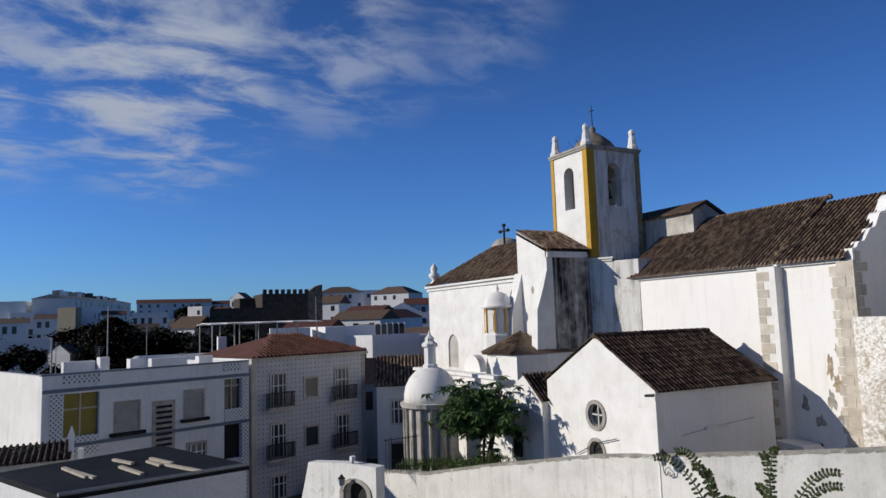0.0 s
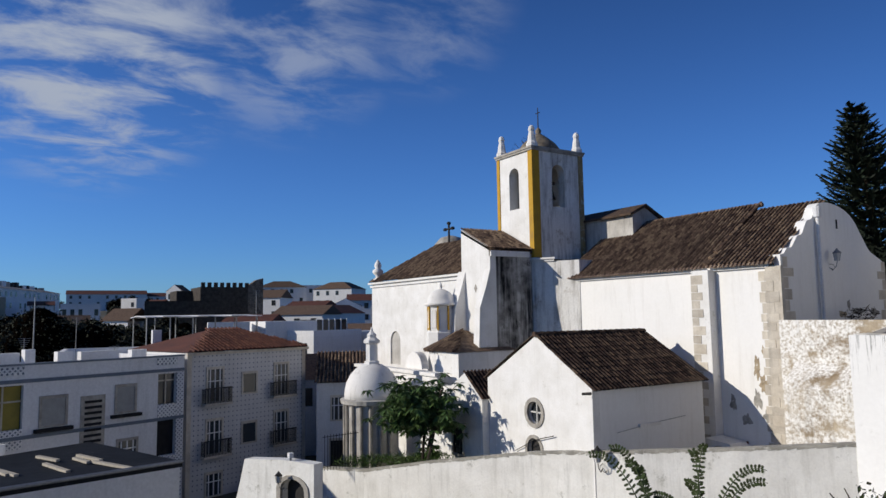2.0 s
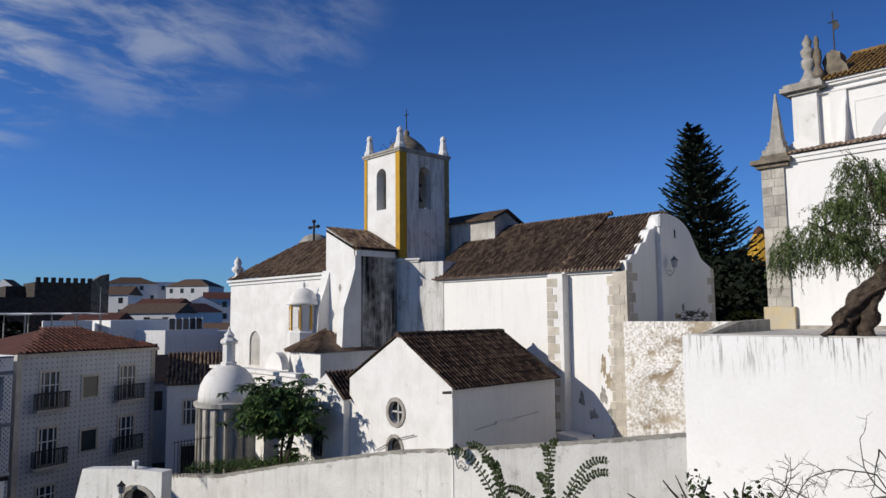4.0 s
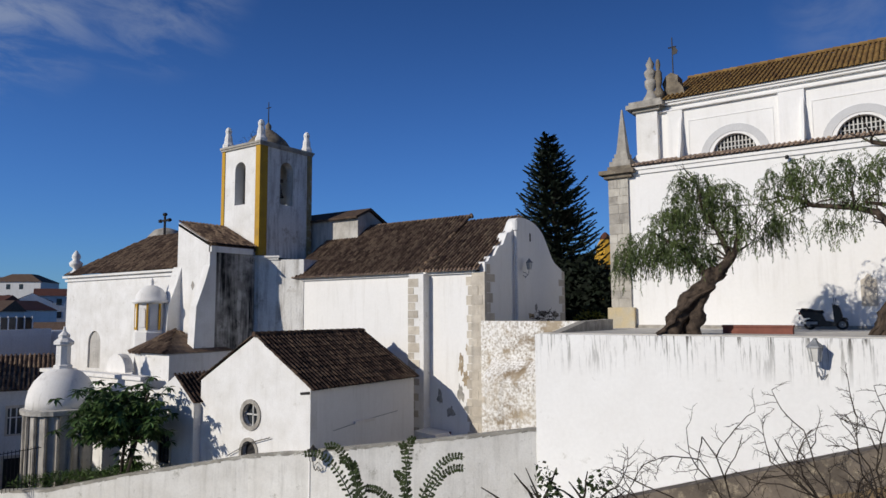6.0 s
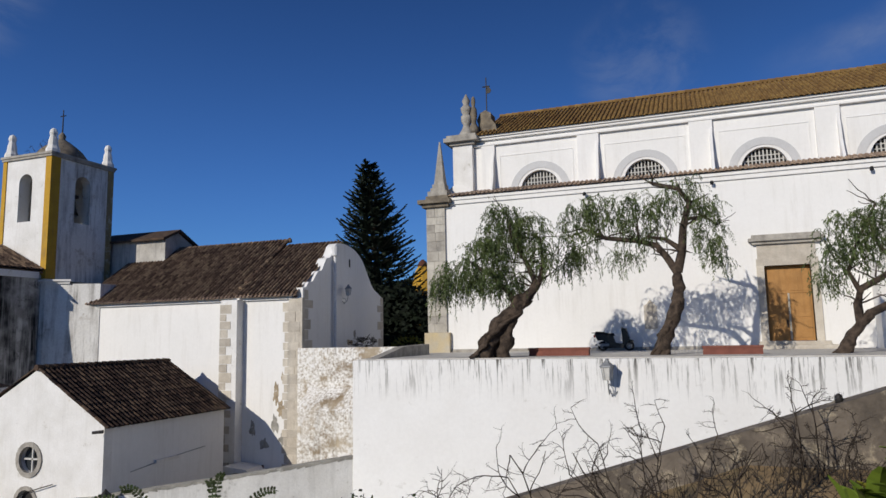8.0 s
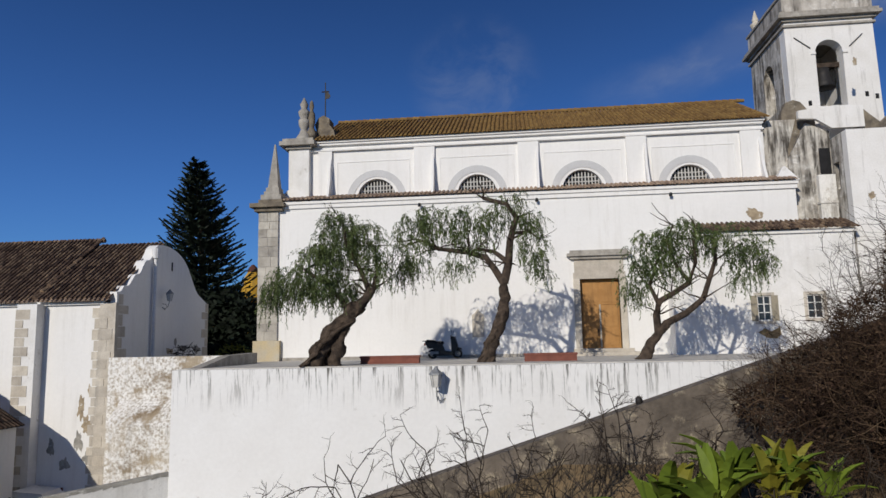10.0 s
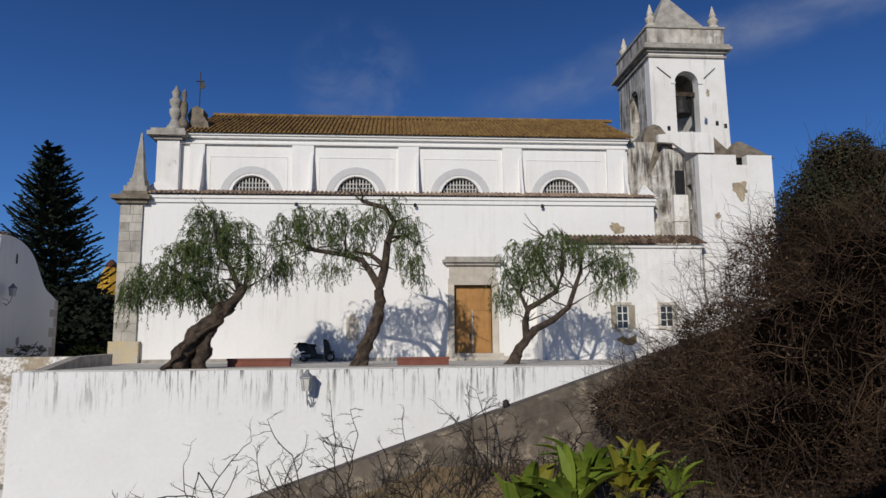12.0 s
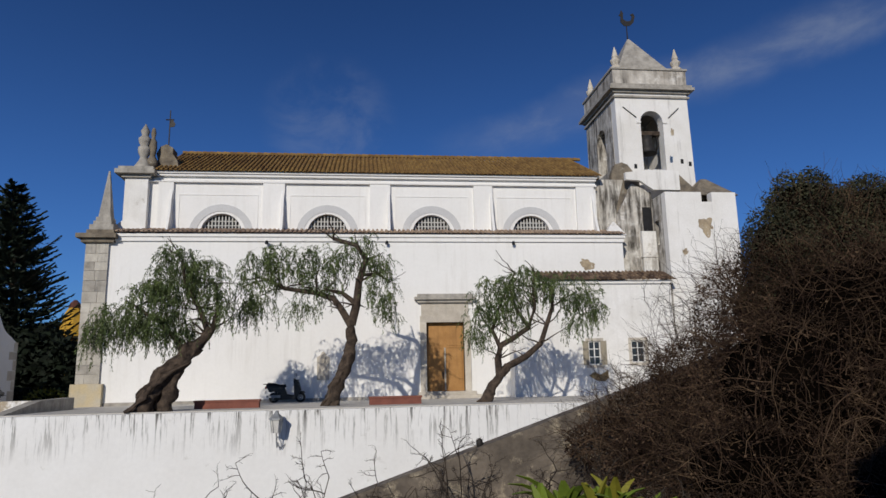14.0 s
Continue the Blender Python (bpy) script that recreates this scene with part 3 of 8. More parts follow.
# ---- the white church on the churchyard ----
def sash(parent, a0, a1, b0, b1, origin, u, n, bars=(1, 2), frame=WHITE, shut=None, stone=None, name="window"):
    """A window set 6 cm into a wall: pane, frame with glazing bars, and where given a stone surround and shutters."""
    win = part(name, prism(bmesh.new(), rect(a0, a1, b0, b1), Vector(origin) + Vector(n) * 0.10, u, Z, n, 0.02), GLASS, parent)
    bm = bmesh.new()
    t = 0.055
    ring(bm, rect(a0, a1, b0, b1), rect(a0 + t, a1 - t, b0 + t, b1 - t), Vector(origin) + Vector(n) * 0.045, u, Z, n, 0.055)
    for i in range(1, bars[0] + 1):
        c = a0 + (a1 - a0) * i / (bars[0] + 1)
        prism(bm, rect(c - 0.022, c + 0.022, b0 + t, b1 - t), Vector(origin) + Vector(n) * 0.055, u, Z, n, 0.04)
    for i in range(1, bars[1] + 1):
        c = b0 + (b1 - b0) * i / (bars[1] + 1)
        prism(bm, rect(a0 + t, a1 - t, c - 0.018, c + 0.018), Vector(origin) + Vector(n) * 0.06, u, Z, n, 0.03)
    part("frame", bm, frame, win)
    if stone:
        bm = bmesh.new()
        ring(bm, rect(a0 - 0.14, a1 + 0.14, b0 - 0.14, b1 + 0.14), rect(a0, a1, b0, b1), Vector(origin) - Vector(n) * 0.04, u, Z, n, 0.12)
        part("surround", bm, stone, win)
    if shut:
        for s0, s1 in ((a0 - 0.3, a0 - 0.02), (a1 + 0.02, a1 + 0.3)):
            part("shutter", prism(bmesh.new(), rect(s0, s1, b0, b1), Vector(origin) - Vector(n) * 0.05, u, Z, n, 0.04), shut, win)
    return win


church = thing("church", "long white church with ochre tile roof and lunette windows", "church")
FY = 35.0
door_hole = rect(3.2, 5.15, TZ, 2.97)
part("nave_wall", slab(bmesh.new(), rect(-13.6, 14.0, -2, 7.2), [door_hole], (0, FY, 0), X, Z, Y, 0.9), CLEAN, church)
part("end_wall", boxed(-13.6, -13.0, FY + 0.9, 46.0, -2, 7.0), CLEAN, church)
part("cornice", boxed(-12.4, 14.05, FY - 0.10, FY + 0.4, 7.2, 7.42), CLEAN, church)
part("cornice", boxed(-12.4, 14.1, FY - 0.18, FY + 0.4, 7.42, 7.58), CLEAN, church)
tiled_roof("aisle_roof", church, (-12.3, FY - 0.30, 7.60), X, (0, 1, 0.3), 26.3, 1.65, EAVETILE, 0.235, 0.42, 3, "narrow ochre tile roof over the aisle")
# stone corner pilaster with quoins
part("pilaster", boxed(-13.62, -12.6, FY - 0.10, FY - 0.003, 0.2, 7.1), STONE, church, "limestone corner pilaster")
rq = random.Random(4)
z = 0.22
k = 0
while z < 6.9:
    h = rq.uniform(0.42, 0.56)
    cut = rq.uniform(-13.3, -12.9)
    for x0, x1 in ((-13.66, cut - 0.008), (cut + 0.008, -12.57)):
        part("quoin", boxed(x0, x1, FY - 0.125 - 0.006 * (k % 3), FY - 0.08, z, min(z + h - 0.018, 7.08)), PALESTONE if rq.random() < 0.8 else GREYSTONE, church)
    z += h
    k += 1
part("pilaster_base", boxed(-13.82, -12.38, FY - 0.28, FY - 0.003, TZ - 0.1, 0.2), OCHRESTONE, church, "ochre-tinged stone base block")
bm = boxed(-13.85, -12.3, FY - 0.3, FY + 0.6, 7.1, 7.3)
box(bm, -14.04, -12.15, FY - 0.5, FY + 0.8, 7.3, 7.52)
box(bm, -13.6, -12.3, FY - 0.35, FY + 0.7, 7.52, 7.72)
part("corner_cornice", bm, CORNICESTONE, church, "dark weathered stone cornice")
obelisk = part("obelisk", pyramid(boxed(-13.5, -12.36, FY - 0.3, FY + 0.75, 7.72, 8.0), -13.2, -12.62, FY - 0.05, FY + 0.5, 8.42, 10.9, 0.12), GREYSTONE, church, "slender grey stone obelisk")
bm = boxed(-13.36, -12.5, FY - 0.2, FY + 0.65, 8.0, 8.2)
box(bm, -13.28, -12.56, FY - 0.12, FY + 0.57, 8.2, 8.42)
part("plinth", bm, GREYSTONE, obelisk)
# door with its stone frame
door = part("door", boxed(3.2, 5.15, FY + 0.3, FY + 0.36, TZ + 0.35, 2.97), WOOD, church, "varnished double wooden door")
for a0, a1 in ((3.24, 4.15), (4.19, 5.11)):
    for b0, b1 in ((TZ + 0.5, 0.5), (0.58, 1.66), (1.80, 2.9)):
        part("panel", boxed(a0 + 0.06, a1 - 0.06, FY + 0.275, FY + 0.3, b0, b1), WOOD, door)
part("rail", boxed(3.2, 5.15, FY + 0.27, FY + 0.3, 1.68, 1.77), WOOD, door)
part("centre_post", boxed(4.13, 4.21, FY + 0.25, FY + 0.3, TZ + 0.4, 1.68), PLANK, door, "pale worn centre strip")
part("handle", boxed(4.02, 4.08, FY + 0.22, FY + 0.27, 0.1, 0.45), IRON, door, "dark iron handle")
for a0, a1 in ((2.88, 3.2), (5.15, 5.47)):
    part("door_jamb", boxed(a0, a1, FY - 0.08, FY + 0.3, TZ, 2.97), STONE, church, "pale stone door jamb")
part("lintel", boxed(2.88, 5.47, FY - 0.08, FY + 0.3, 2.97, 3.3), STONE, church, "pale stone lintel")
part("frieze", boxed(2.95, 5.40, FY - 0.06, FY - 0.003, 3.3, 3.98), STONE, church, "cream stone frieze")
bm = boxed(2.75, 5.6, FY - 0.22, FY - 0.003, 3.98, 4.12)
box(bm, 2.6, 5.75, FY - 0.36, FY - 0.003, 4.12, 4.26)
box(bm, 2.75, 5.6, FY - 0.26, FY - 0.003, 4.26, 4.42)
part("door_cornice", bm, GREYSTONE, church, "moulded grey stone door cornice")
part("step", boxed(2.5, 5.95, FY - 0.9, FY + 0.3, TZ, TZ + 0.17), STONE, church)
part("step", boxed(2.75, 5.65, FY - 0.5, FY + 0.3, TZ + 0.17, TZ + 0.34), STONE, church)
# wall plaque
bm = bmesh.new()
prism(bm, [(-2.3, 0.18), (-1.7, 0.18), (-1.7, 1.3), (-1.85, 1.38), (-1.92, 1.5), (-2.0, 1.58), (-2.08, 1.5), (-2.15, 1.38), (-2.3, 1.3)], (0, FY - 0.07, 0), X, Z, Y, 0.067)
part("plaque", bm, STONE, church, "small cream stone wall plaque")
part("base_course", boxed(-12.38, 2.5, FY - 0.04, FY - 0.003, TZ, TZ + 0.16), GREYSTONE, church)
for sx in (-4.9, 1.2, 7.9):
    part("waterspout", lathe(bmesh.new(), [(0.08, 7.02), (0.09, 7.1), (0.06, 7.2)], sx, FY - 0.22, 8), DARK, church, "dark waterspout under the eave")

# clerestory
UY = 36.2
cent = (-7.47, -1.93, 3.71, 9.27)
holes = [half_disc(c, 7.9, 1.06) for c in cent]
part("clerestory_wall", slab(bmesh.new(), rect(-12.3, 13.1, 6.5, 11.0), holes, (0, UY, 0), X, Z, Y, 0.6), CLEAN, church)
for a0, a1 in ((-10.72, -9.95), (-5.35, -4.2), (0.33, 1.45), (6.05, 7.12), (11.9, 12.95)):
    part("clerestory_pilaster", boxed(a0, a1, UY - 0.16, UY - 0.003, 7.9, 10.62), CLEAN, church)
    bm = bmesh.new()
    prism(bm, [(0, 7.9), (-0.62, 7.9), (-0.45, 8.3), (-0.25, 8.9), (-0.17, 9.6), (0, 10.2)], (a1 - 0.16, UY - 0.16, 0), Y, Z, X, 0.13)
    part("scroll_buttress", bm, CLEAN, church)
bm = boxed(-12.0, 13.1, UY - 0.2, UY - 0.003, 10.62, 10.72)
part("string_course", bm, CLEAN, church)
bm = boxed(-12.0, 13.1, UY - 0.2, UY - 0.003, 10.95, 11.08)
box(bm, -12.0, 13.15, UY - 0.3, UY - 0.003, 11.08, 11.2)
part("eave_cornice", bm, CLEAN, church)
for a0, a1 in ((-9.7, -5.6), (-3.95, 0.1), (1.7, 5.8), (7.35, 11.65)):
    bm = bmesh.new()
    ring(bm, rect(a0, a1, 7.8, 10.0), rect(a0 + 0.05, a1 - 0.05, 7.75, 9.95), (0, UY - 0.025, 0), X, Z, Y, 0.022)
    part("panel_moulding", bm, CLEAN, church)
for c in cent:
    bm = bmesh.new()
    ring(bm, half_disc(c, 7.8, 1.66), half_disc(c, 7.8, 1.28), (0, UY - 0.03, 0), X, Z, Y, 0.027)
    # flat ring in one grey, darker than the wall
    part("arch_moulding", bm, ARCHGREY, church, "plain grey arch band")
    win = part("lunette_window", prism(bmesh.new(), half_disc(c, 7.9, 1.06), (0, UY + 0.34, 0), X, Z, Y, 0.03), DARK, church, "dark half-round window")
    bm = bmesh.new()
    for i in range(-5, 6):
        a = c + i * 0.175
        hh = math.sqrt(max(0.01, 1.04 ** 2 - (i * 0.175) ** 2))
        box(bm, a - 0.03, a + 0.03, UY + 0.22, UY + 0.27, 7.9, 7.9 + hh)
    for zz in (8.12, 8.36, 8.6):
        hw = math.sqrt(1.04 ** 2 - (zz - 7.9) ** 2)
        box(bm, c - hw, c + hw, UY + 0.27, UY + 0.30, zz - 0.025, zz + 0.025)
    part("grille", bm, GRILLE, win, "pale painted lattice grille")
# upper corner
part("upper_pilaster", boxed(-12.35, -11.2, UY - 0.35, UY + 0.5, 7.7, 10.75), WHITE, church, "whitewashed stone corner pier")
bm = boxed(-12.5, -11.05, UY - 0.5, UY + 0.6, 10.75, 10.92)
box(bm, -12.78, -10.8, UY - 0.75, UY + 0.8, 10.92, 11.15)
box(bm, -12.65, -10.9, UY - 0.62, UY + 0.7, 11.15, 11.32)
part("upper_cornice", bm, GREYSTONE, church, "grey stone corner cornice")
bm = bmesh.new()
prism(bm, [(-12.75, 7.7), (-11.2, 7.7), (-11.3, 8.05), (-11.75, 8.42), (-12.2, 8.5), (-12.6, 8.2)], (0, UY - 0.5, 0), X, Z, Y, 0.5)
part("volute", bm, CLEAN, church, "white scroll at the foot of the corner pier")
part("urn_pinnacle", lathe(bmesh.new(), [(0.46, 11.32), (0.46, 11.45), (0.27, 11.75), (0.19, 12.0), (0.32, 12.25), (0.33, 12.5), (0.2, 12.62), (0.3, 12.8), (0.34, 13.0), (0.16, 13.2), (0.24, 13.45), (0.1, 13.7), (0.03, 13.85)], -11.6, UY, 10), GREYSTONE, church, "lichened stone urn finial", smooth=True)
part("side_finial", lathe(bmesh.new(), [(0.28, 11.32), (0.3, 11.8), (0.15, 12.1), (0.22, 12.5), (0.2, 12.9), (0.09, 13.1), (0.14, 13.35), (0.1, 13.6), (0.03, 13.7)], -11.2, UY + 0.1, 8), CORNICESTONE, church, "lichened stone spike beside the urn", smooth=True)
bm = bmesh.new()
prism(bm, [(-11.3, 11.3), (-9.9, 11.5), (-10.0, 12.0), (-10.25, 12.35), (-10.25, 12.7), (-10.6, 12.9), (-10.9, 12.75), (-11.1, 12.35), (-11.0, 12.0), (-11.25, 11.7)], (0, 36.6, 0), X, Z, Y, 0.9)
part("scroll_stone", bm, CORNICESTONE, church, "grey carved scroll block")
s = Soup()
tube(s, [(-10.6, 37, 12.8), (-10.6, 37, 15.0)], 0.035, 0.03, 6)
tube(s, [(-10.82, 37, 14.45), (-10.38, 37, 14.45)], 0.035, 0.035, 6)
part("iron_cross", s.data(), IRON, church, "thin iron cross")
bm = bmesh.new()
prism(bm, [(0, 0), (0.24, 0.05), (0.3, 0.2), (0.12, 0.5), (0.05, 0.5)], (-10.6, 36.98, 14.0), X, Z, Y, 0.03)
part("vane", bm, IRON, church)
tiled_roof("main_roof", church, (-10.9, UY - 0.42, 11.18), X, (0, 1, 0.50), 24.2, 5.85, NEWTILE, 0.24, 0.42, 5, "ochre barrel-tile roof")
part("roof_bed", prism(bmesh.new(), [(36.0, 11.1), (46.4, 11.1), (41.2, 13.75)], (-10.9, 0, 0), Y, Z, X, 24.2), NEWTILE, church)
s = Soup()
for i in range(62):
    tube(s, [(-10.9 + i * 0.4, 41.1, 13.95), (-10.45 + i * 0.4, 41.1, 13.93)], 0.12, 0.10, 7)
part("ridge_tiles", s.data(), NEWTILE, church)

# annex with two small windows
annex_holes = [rect(11.36, 12.0, 0.64, 1.84), rect(13.62, 14.35, 0.72, 1.84)]
part("annex_wall", slab(bmesh.new(), rect(7.5, 16.0, -2, 4.9), annex_holes, (0, 33.9, 0), X, Z, Y, 0.5), WHITE, church)
part("annex_side", boxed(7.5, 7.9, 34.4, 35.0, -2, 4.9), WHITE, church)
part("annex_cornice", boxed(8.8, 16.05, 33.78, 34.0, 4.78, 4.93), WHITE, church)
tiled_roof("annex_roof", church, (8.8, 33.62, 4.95), X, (0, 1, 0.42), 7.3, 1.6, OLDTILE, 0.235, 0.42, 7, "brown tile lean-to roof")
for a0, a1, b0, b1 in ((11.36, 12.0, 0.64, 1.84), (13.62, 14.35, 0.72, 1.84)):
    sash(church, a0, a1, b0, b1, (0, 33.9, 0), X, Y, (1, 2), WHITE, SHUTTER if a0 < 13 else None, STONE, "annex_window")
part("worn_patch", prism(bmesh.new(), [(11.3, 0.1), (11.6, 0.3), (11.9, 0.15), (12.3, 0.35), (12.35, 0.0), (12.1, -0.2), (11.7, -0.15)], (0, 33.893, 0), X, Z, Y, 0.006), SOIL, church, "bare ochre patch in the plaster")

# bell tower of the white church
TX0, TX1, TY0, TY1 = 14.95, 19.5, 37.0, 42.3
front_hole = arch(16.45, 17.85, 12.0, 15.7, 12)
side_hole = arch(38.95, 40.45, 12.4, 15.4, 12)
bm = bmesh.new()
slab(bm, [(TX0 + 0.1, 0), (TX1 + 0.25, 0), (TX1, 16.8), (TX0, 16.8)], [front_hole], (0, TY0, 0), X, Z, Y, 0.7)
part("tower_wall", bm, WORN, church, "white tower wall with dark weathering")
bm = bmesh.new()
slab(bm, rect(TY0 + 0.7, TY1, 0, 16.8), [side_hole], (TX0, 0, 0), Y, Z, X, 0.7)
part("tower_wall", bm, STREAKY, church, "grey weathered tower side")
part("tower_wall", boxed(TX1 - 0.7, TX1, TY0 + 0.7, TY1, 0, 16.8), WORN, church)
part("tower_wall", boxed(TX0 + 0.7, TX1 - 0.7, TY1 - 0.7, TY1, 0, 16.8), WORN, church)
part("belfry_floor", boxed(TX0 + 0.7, TX1 - 0.7, TY0 + 0.7, TY1 - 0.7, 11.0, 11.4), GREYSTONE, church)
bm = boxed(TX0 - 0.12, TX1 + 0.12, TY0 - 0.12, TY1 + 0.12, 16.5, 16.62)
box(bm, TX0 - 0.15, TX1 + 0.15, TY0 - 0.15, TY1 + 0.15, 16.8, 16.95)
box(bm, TX0 - 0.38, TX1 + 0.38, TY0 - 0.38, TY1 + 0.38, 16.95, 17.12)
box(bm, TX0 - 0.28, TX1 + 0.28, TY0 - 0.28, TY1 + 0.28, 17.12, 17.3)
part("tower_cornice", bm, GREYSTONE, church, "grey moulded stone cornice")
part("tower_parapet", boxed(TX0 - 0.05, TX1 + 0.05, TY0 - 0.05, TY1 + 0.05, 17.3, 18.3), FLANK, church, "grey weathered parapet")
part("parapet_coping", boxed(TX0 - 0.13, TX1 + 0.13, TY0 - 0.13, TY1 + 0.13, 18.3, 18.42), GREYSTONE, church)
part("spire", pyramid(bmesh.new(), TX0 + 0.5, TX1 - 0.5, TY0 + 0.5, TY1 - 0.5, 18.42, 21.75, 0.03), GREYSTONE, church, "grey pyramid spire")
for px, py in ((TX0 + 0.35, TY0 + 0.35), (TX1 - 0.35, TY0 + 0.35), (TX0 + 0.35, TY1 - 0.35), (TX1 - 0.35, TY1 - 0.35)):
    part("pinnacle", lathe(bmesh.new(), [(0.36, 18.42), (0.36, 18.6), (0.2, 18.72), (0.3, 18.95), (0.32, 19.05), (0.16, 19.2), (0.2, 19.3), (0.03, 19.95)], px, py, 10), STONE, church, "pale turned stone pinnacle")
s = Soup()
tube(s, [(17.2, 39.65, 21.6), (17.2, 39.65, 23.1)], 0.05, 0.03, 6)
part("vane_rod", s.data(), IRON, church)
bm = bmesh.new()
prism(bm, [(-0.15, 0), (0.25, 0.05), (0.5, 0.3), (0.62, 0.75), (0.5, 0.95), (0.3, 0.85), (0.42, 0.72), (0.3, 0.4), (0.05, 0.35), (-0.2, 0.5), (-0.18, 0.95), (-0.3, 1.15), (-0.38, 0.9), (-0.5, 0.75), (-0.36, 0.7), (-0.4, 0.3)], (17.2, 39.63, 22.7), X, Z, Y, 0.04)
part("cockerel_vane", bm, IRON, church, "black iron cockerel weathervane")
for a, b in (((15.4, 15.9), (16.2, 15.25)), ((18.9, 15.9), (18.2, 15.25))):
    s = Soup()
    tube(s, [(a[0], TY0 - 0.04, a[1]), (b[0], TY0 - 0.04, b[1])], 0.03, 0.03, 5)
    part("tie_bar", s.data(), IRON, church, "dark diagonal iron tie")
bell = part("bell", lathe(bmesh.new(), [(0.1, 14.35), (0.3, 14.3), (0.36, 13.9), (0.42, 13.5), (0.58, 13.2), (0.55, 13.18)], 17.0, 37.6, 16), IRON, church, "dark bronze bell", smooth=True)
part("bell_yoke", boxed(16.4, 17.9, 37.5, 37.7, 14.35, 14.6), BARK, bell, "timber bell yoke")
bm = bmesh.new()
ring(bm, disc(38.1, 13.9, 0.62), disc(38.1, 13.9, 0.52), (17.62, 0, 0), Y, Z, X, 0.06)
part("bell_wheel", bm, IRON, bell)
part("impost", boxed(16.2, 16.47, TY0 - 0.06, TY0 + 0.1, 14.9, 15.0), WHITE, church)
part("impost", boxed(17.83, 18.1, TY0 - 0.06, TY0 + 0.1, 14.9, 15.0), WHITE, church)
# stair blocks at the tower's foot
bm = bmesh.new()
slab(bm, [(16.4, -2), (20.5, -2), (20.5, 9.95), (19.1, 9.95), (19.1, 9.4), (18.5, 9.4), (18.5, 9.95), (16.4, 9.95)], [], (0, 34.5, 0), X, Z, Y, 0.5)
part("block_wall", bm, WORN, church)
bm = bmesh.new()
slab(bm, rect(35.0, 37.0, 0, 9.95), [rect(35.5, 36.1, 7.2, 8.6)], (16.4, 0, 0), Y, Z, X, 0.5)
part("block_side", bm, STREAKY, church, "dark streaked side of the stair block")
part("block_wall", boxed(20.0, 20.5, 35.0, 40, -2, 9.9), WORN, church)
part("block_dark", boxed(17.0, 17.05, 35.2, 36.6, 6.8, 9.0), DARK, church)
bm = bmesh.new()
prism(bm, [(14.3, 3), (16.4, 3), (16.4, 10.4), (15.3, 10.9), (14.3, 9.0)], (0, 36.25, 0), X, Z, Y, 0.7)
part("stair_ramp", bm, STREAKY, church, "grey stained stair flank")
bm = bmesh.new()
prism(bm, [(14.15, 8.5), (15.9, 8.5), (15.9, 11.4), (15.55, 11.75), (15.25, 12.15), (14.9, 12.28), (14.5, 12.15), (14.25, 11.6)], (0, 36.55, 0), X, Z, Y, 0.42)
part("stair_mound", bm, CORNICESTONE, church, "rounded dark weathered shoulder above the stair")
bm = bmesh.new()
prism(bm, [(14.75, 11.0), (15.6, 10.95), (16.35, 10.42), (17.95, 10.42), (17.95, 11.55), (16.6, 11.62), (14.75, 11.42)], (0, 35.75, 0), X, Z, Y, 0.22)
part("stair_parapet", bm, WORN, church, "flaked white parapet of the outer stair")
bm = bmesh.new()
prism(bm, [(17.95, 10.0), (19.3, 10.0), (19.0, 10.5), (18.35, 11.1), (17.95, 11.5)], (0, 35.95, 0), X, Z, Y, 1.05)
part("stair_slope", bm, CORNICESTONE, church, "brown weathered slope beside the stair")
bm = boxed(15.55, 16.38, 35.95, 36.3, 4.9, 8.05)
box(bm, 15.5, 16.39, 35.9, 36.3, 6.55, 6.68)
part("lower_pier", bm, TOWERSIDE, church, "flaked white pier under the stair window")
part("stair_window", boxed(15.8, 16.34, 36.2, 36.26, 8.1, 9.5), DARK, church, "dark opening under the stair")
part("stair_cap", pyramid(bmesh.new(), 18.4, 21.0, 35.0, 38.0, 9.95, 11.25, 0.12), CORNICESTONE, church, "dark weathered cap roof")
for dx, dz in ((15.95, 12.2), (18.85, 12.55), (19.35, 12.4)):
    part("putlog_hole", prism(bmesh.new(), rect(dx - 0.09, dx + 0.09, dz - 0.14, dz + 0.14), (0, TY0 - 0.004, 0), X, Z, Y, 0.006), DARK, church)
bm = bmesh.new()
prism(bm, [(13.1, 4.5), (14.4, 4.5), (14.4, 9.6), (14.9, 11.2), (13.1, 11.2)], (0, 36.5, 0), X, Z, Y, 0.5)
part("tower_foot", bm, STREAKY, church, "dark streaked foot of the tower")
part("white_finial", pyramid(bmesh.new(), 13.2, 14.4, 35.3, 36.1, 7.7, 8.5, 0.1), WHITE, church)

for k, (cx, cz, rx, rz) in enumerate(((12.05, -0.2, 0.55, 0.3), (11.9, 6.0, 0.5, 0.4), (18.6, 8.0, 0.5, 0.6), (17.3, 6.6, 0.25, 0.2), (17.4, 13.6, 0.12, 0.25))):
    flake(church, "flaked_plaster", cx, cz, rx, rz, (0, 34.5 if cx > 16.5 and cz < 10 else FY, 0), X, Z, Y, FLAKED, 340 + k)


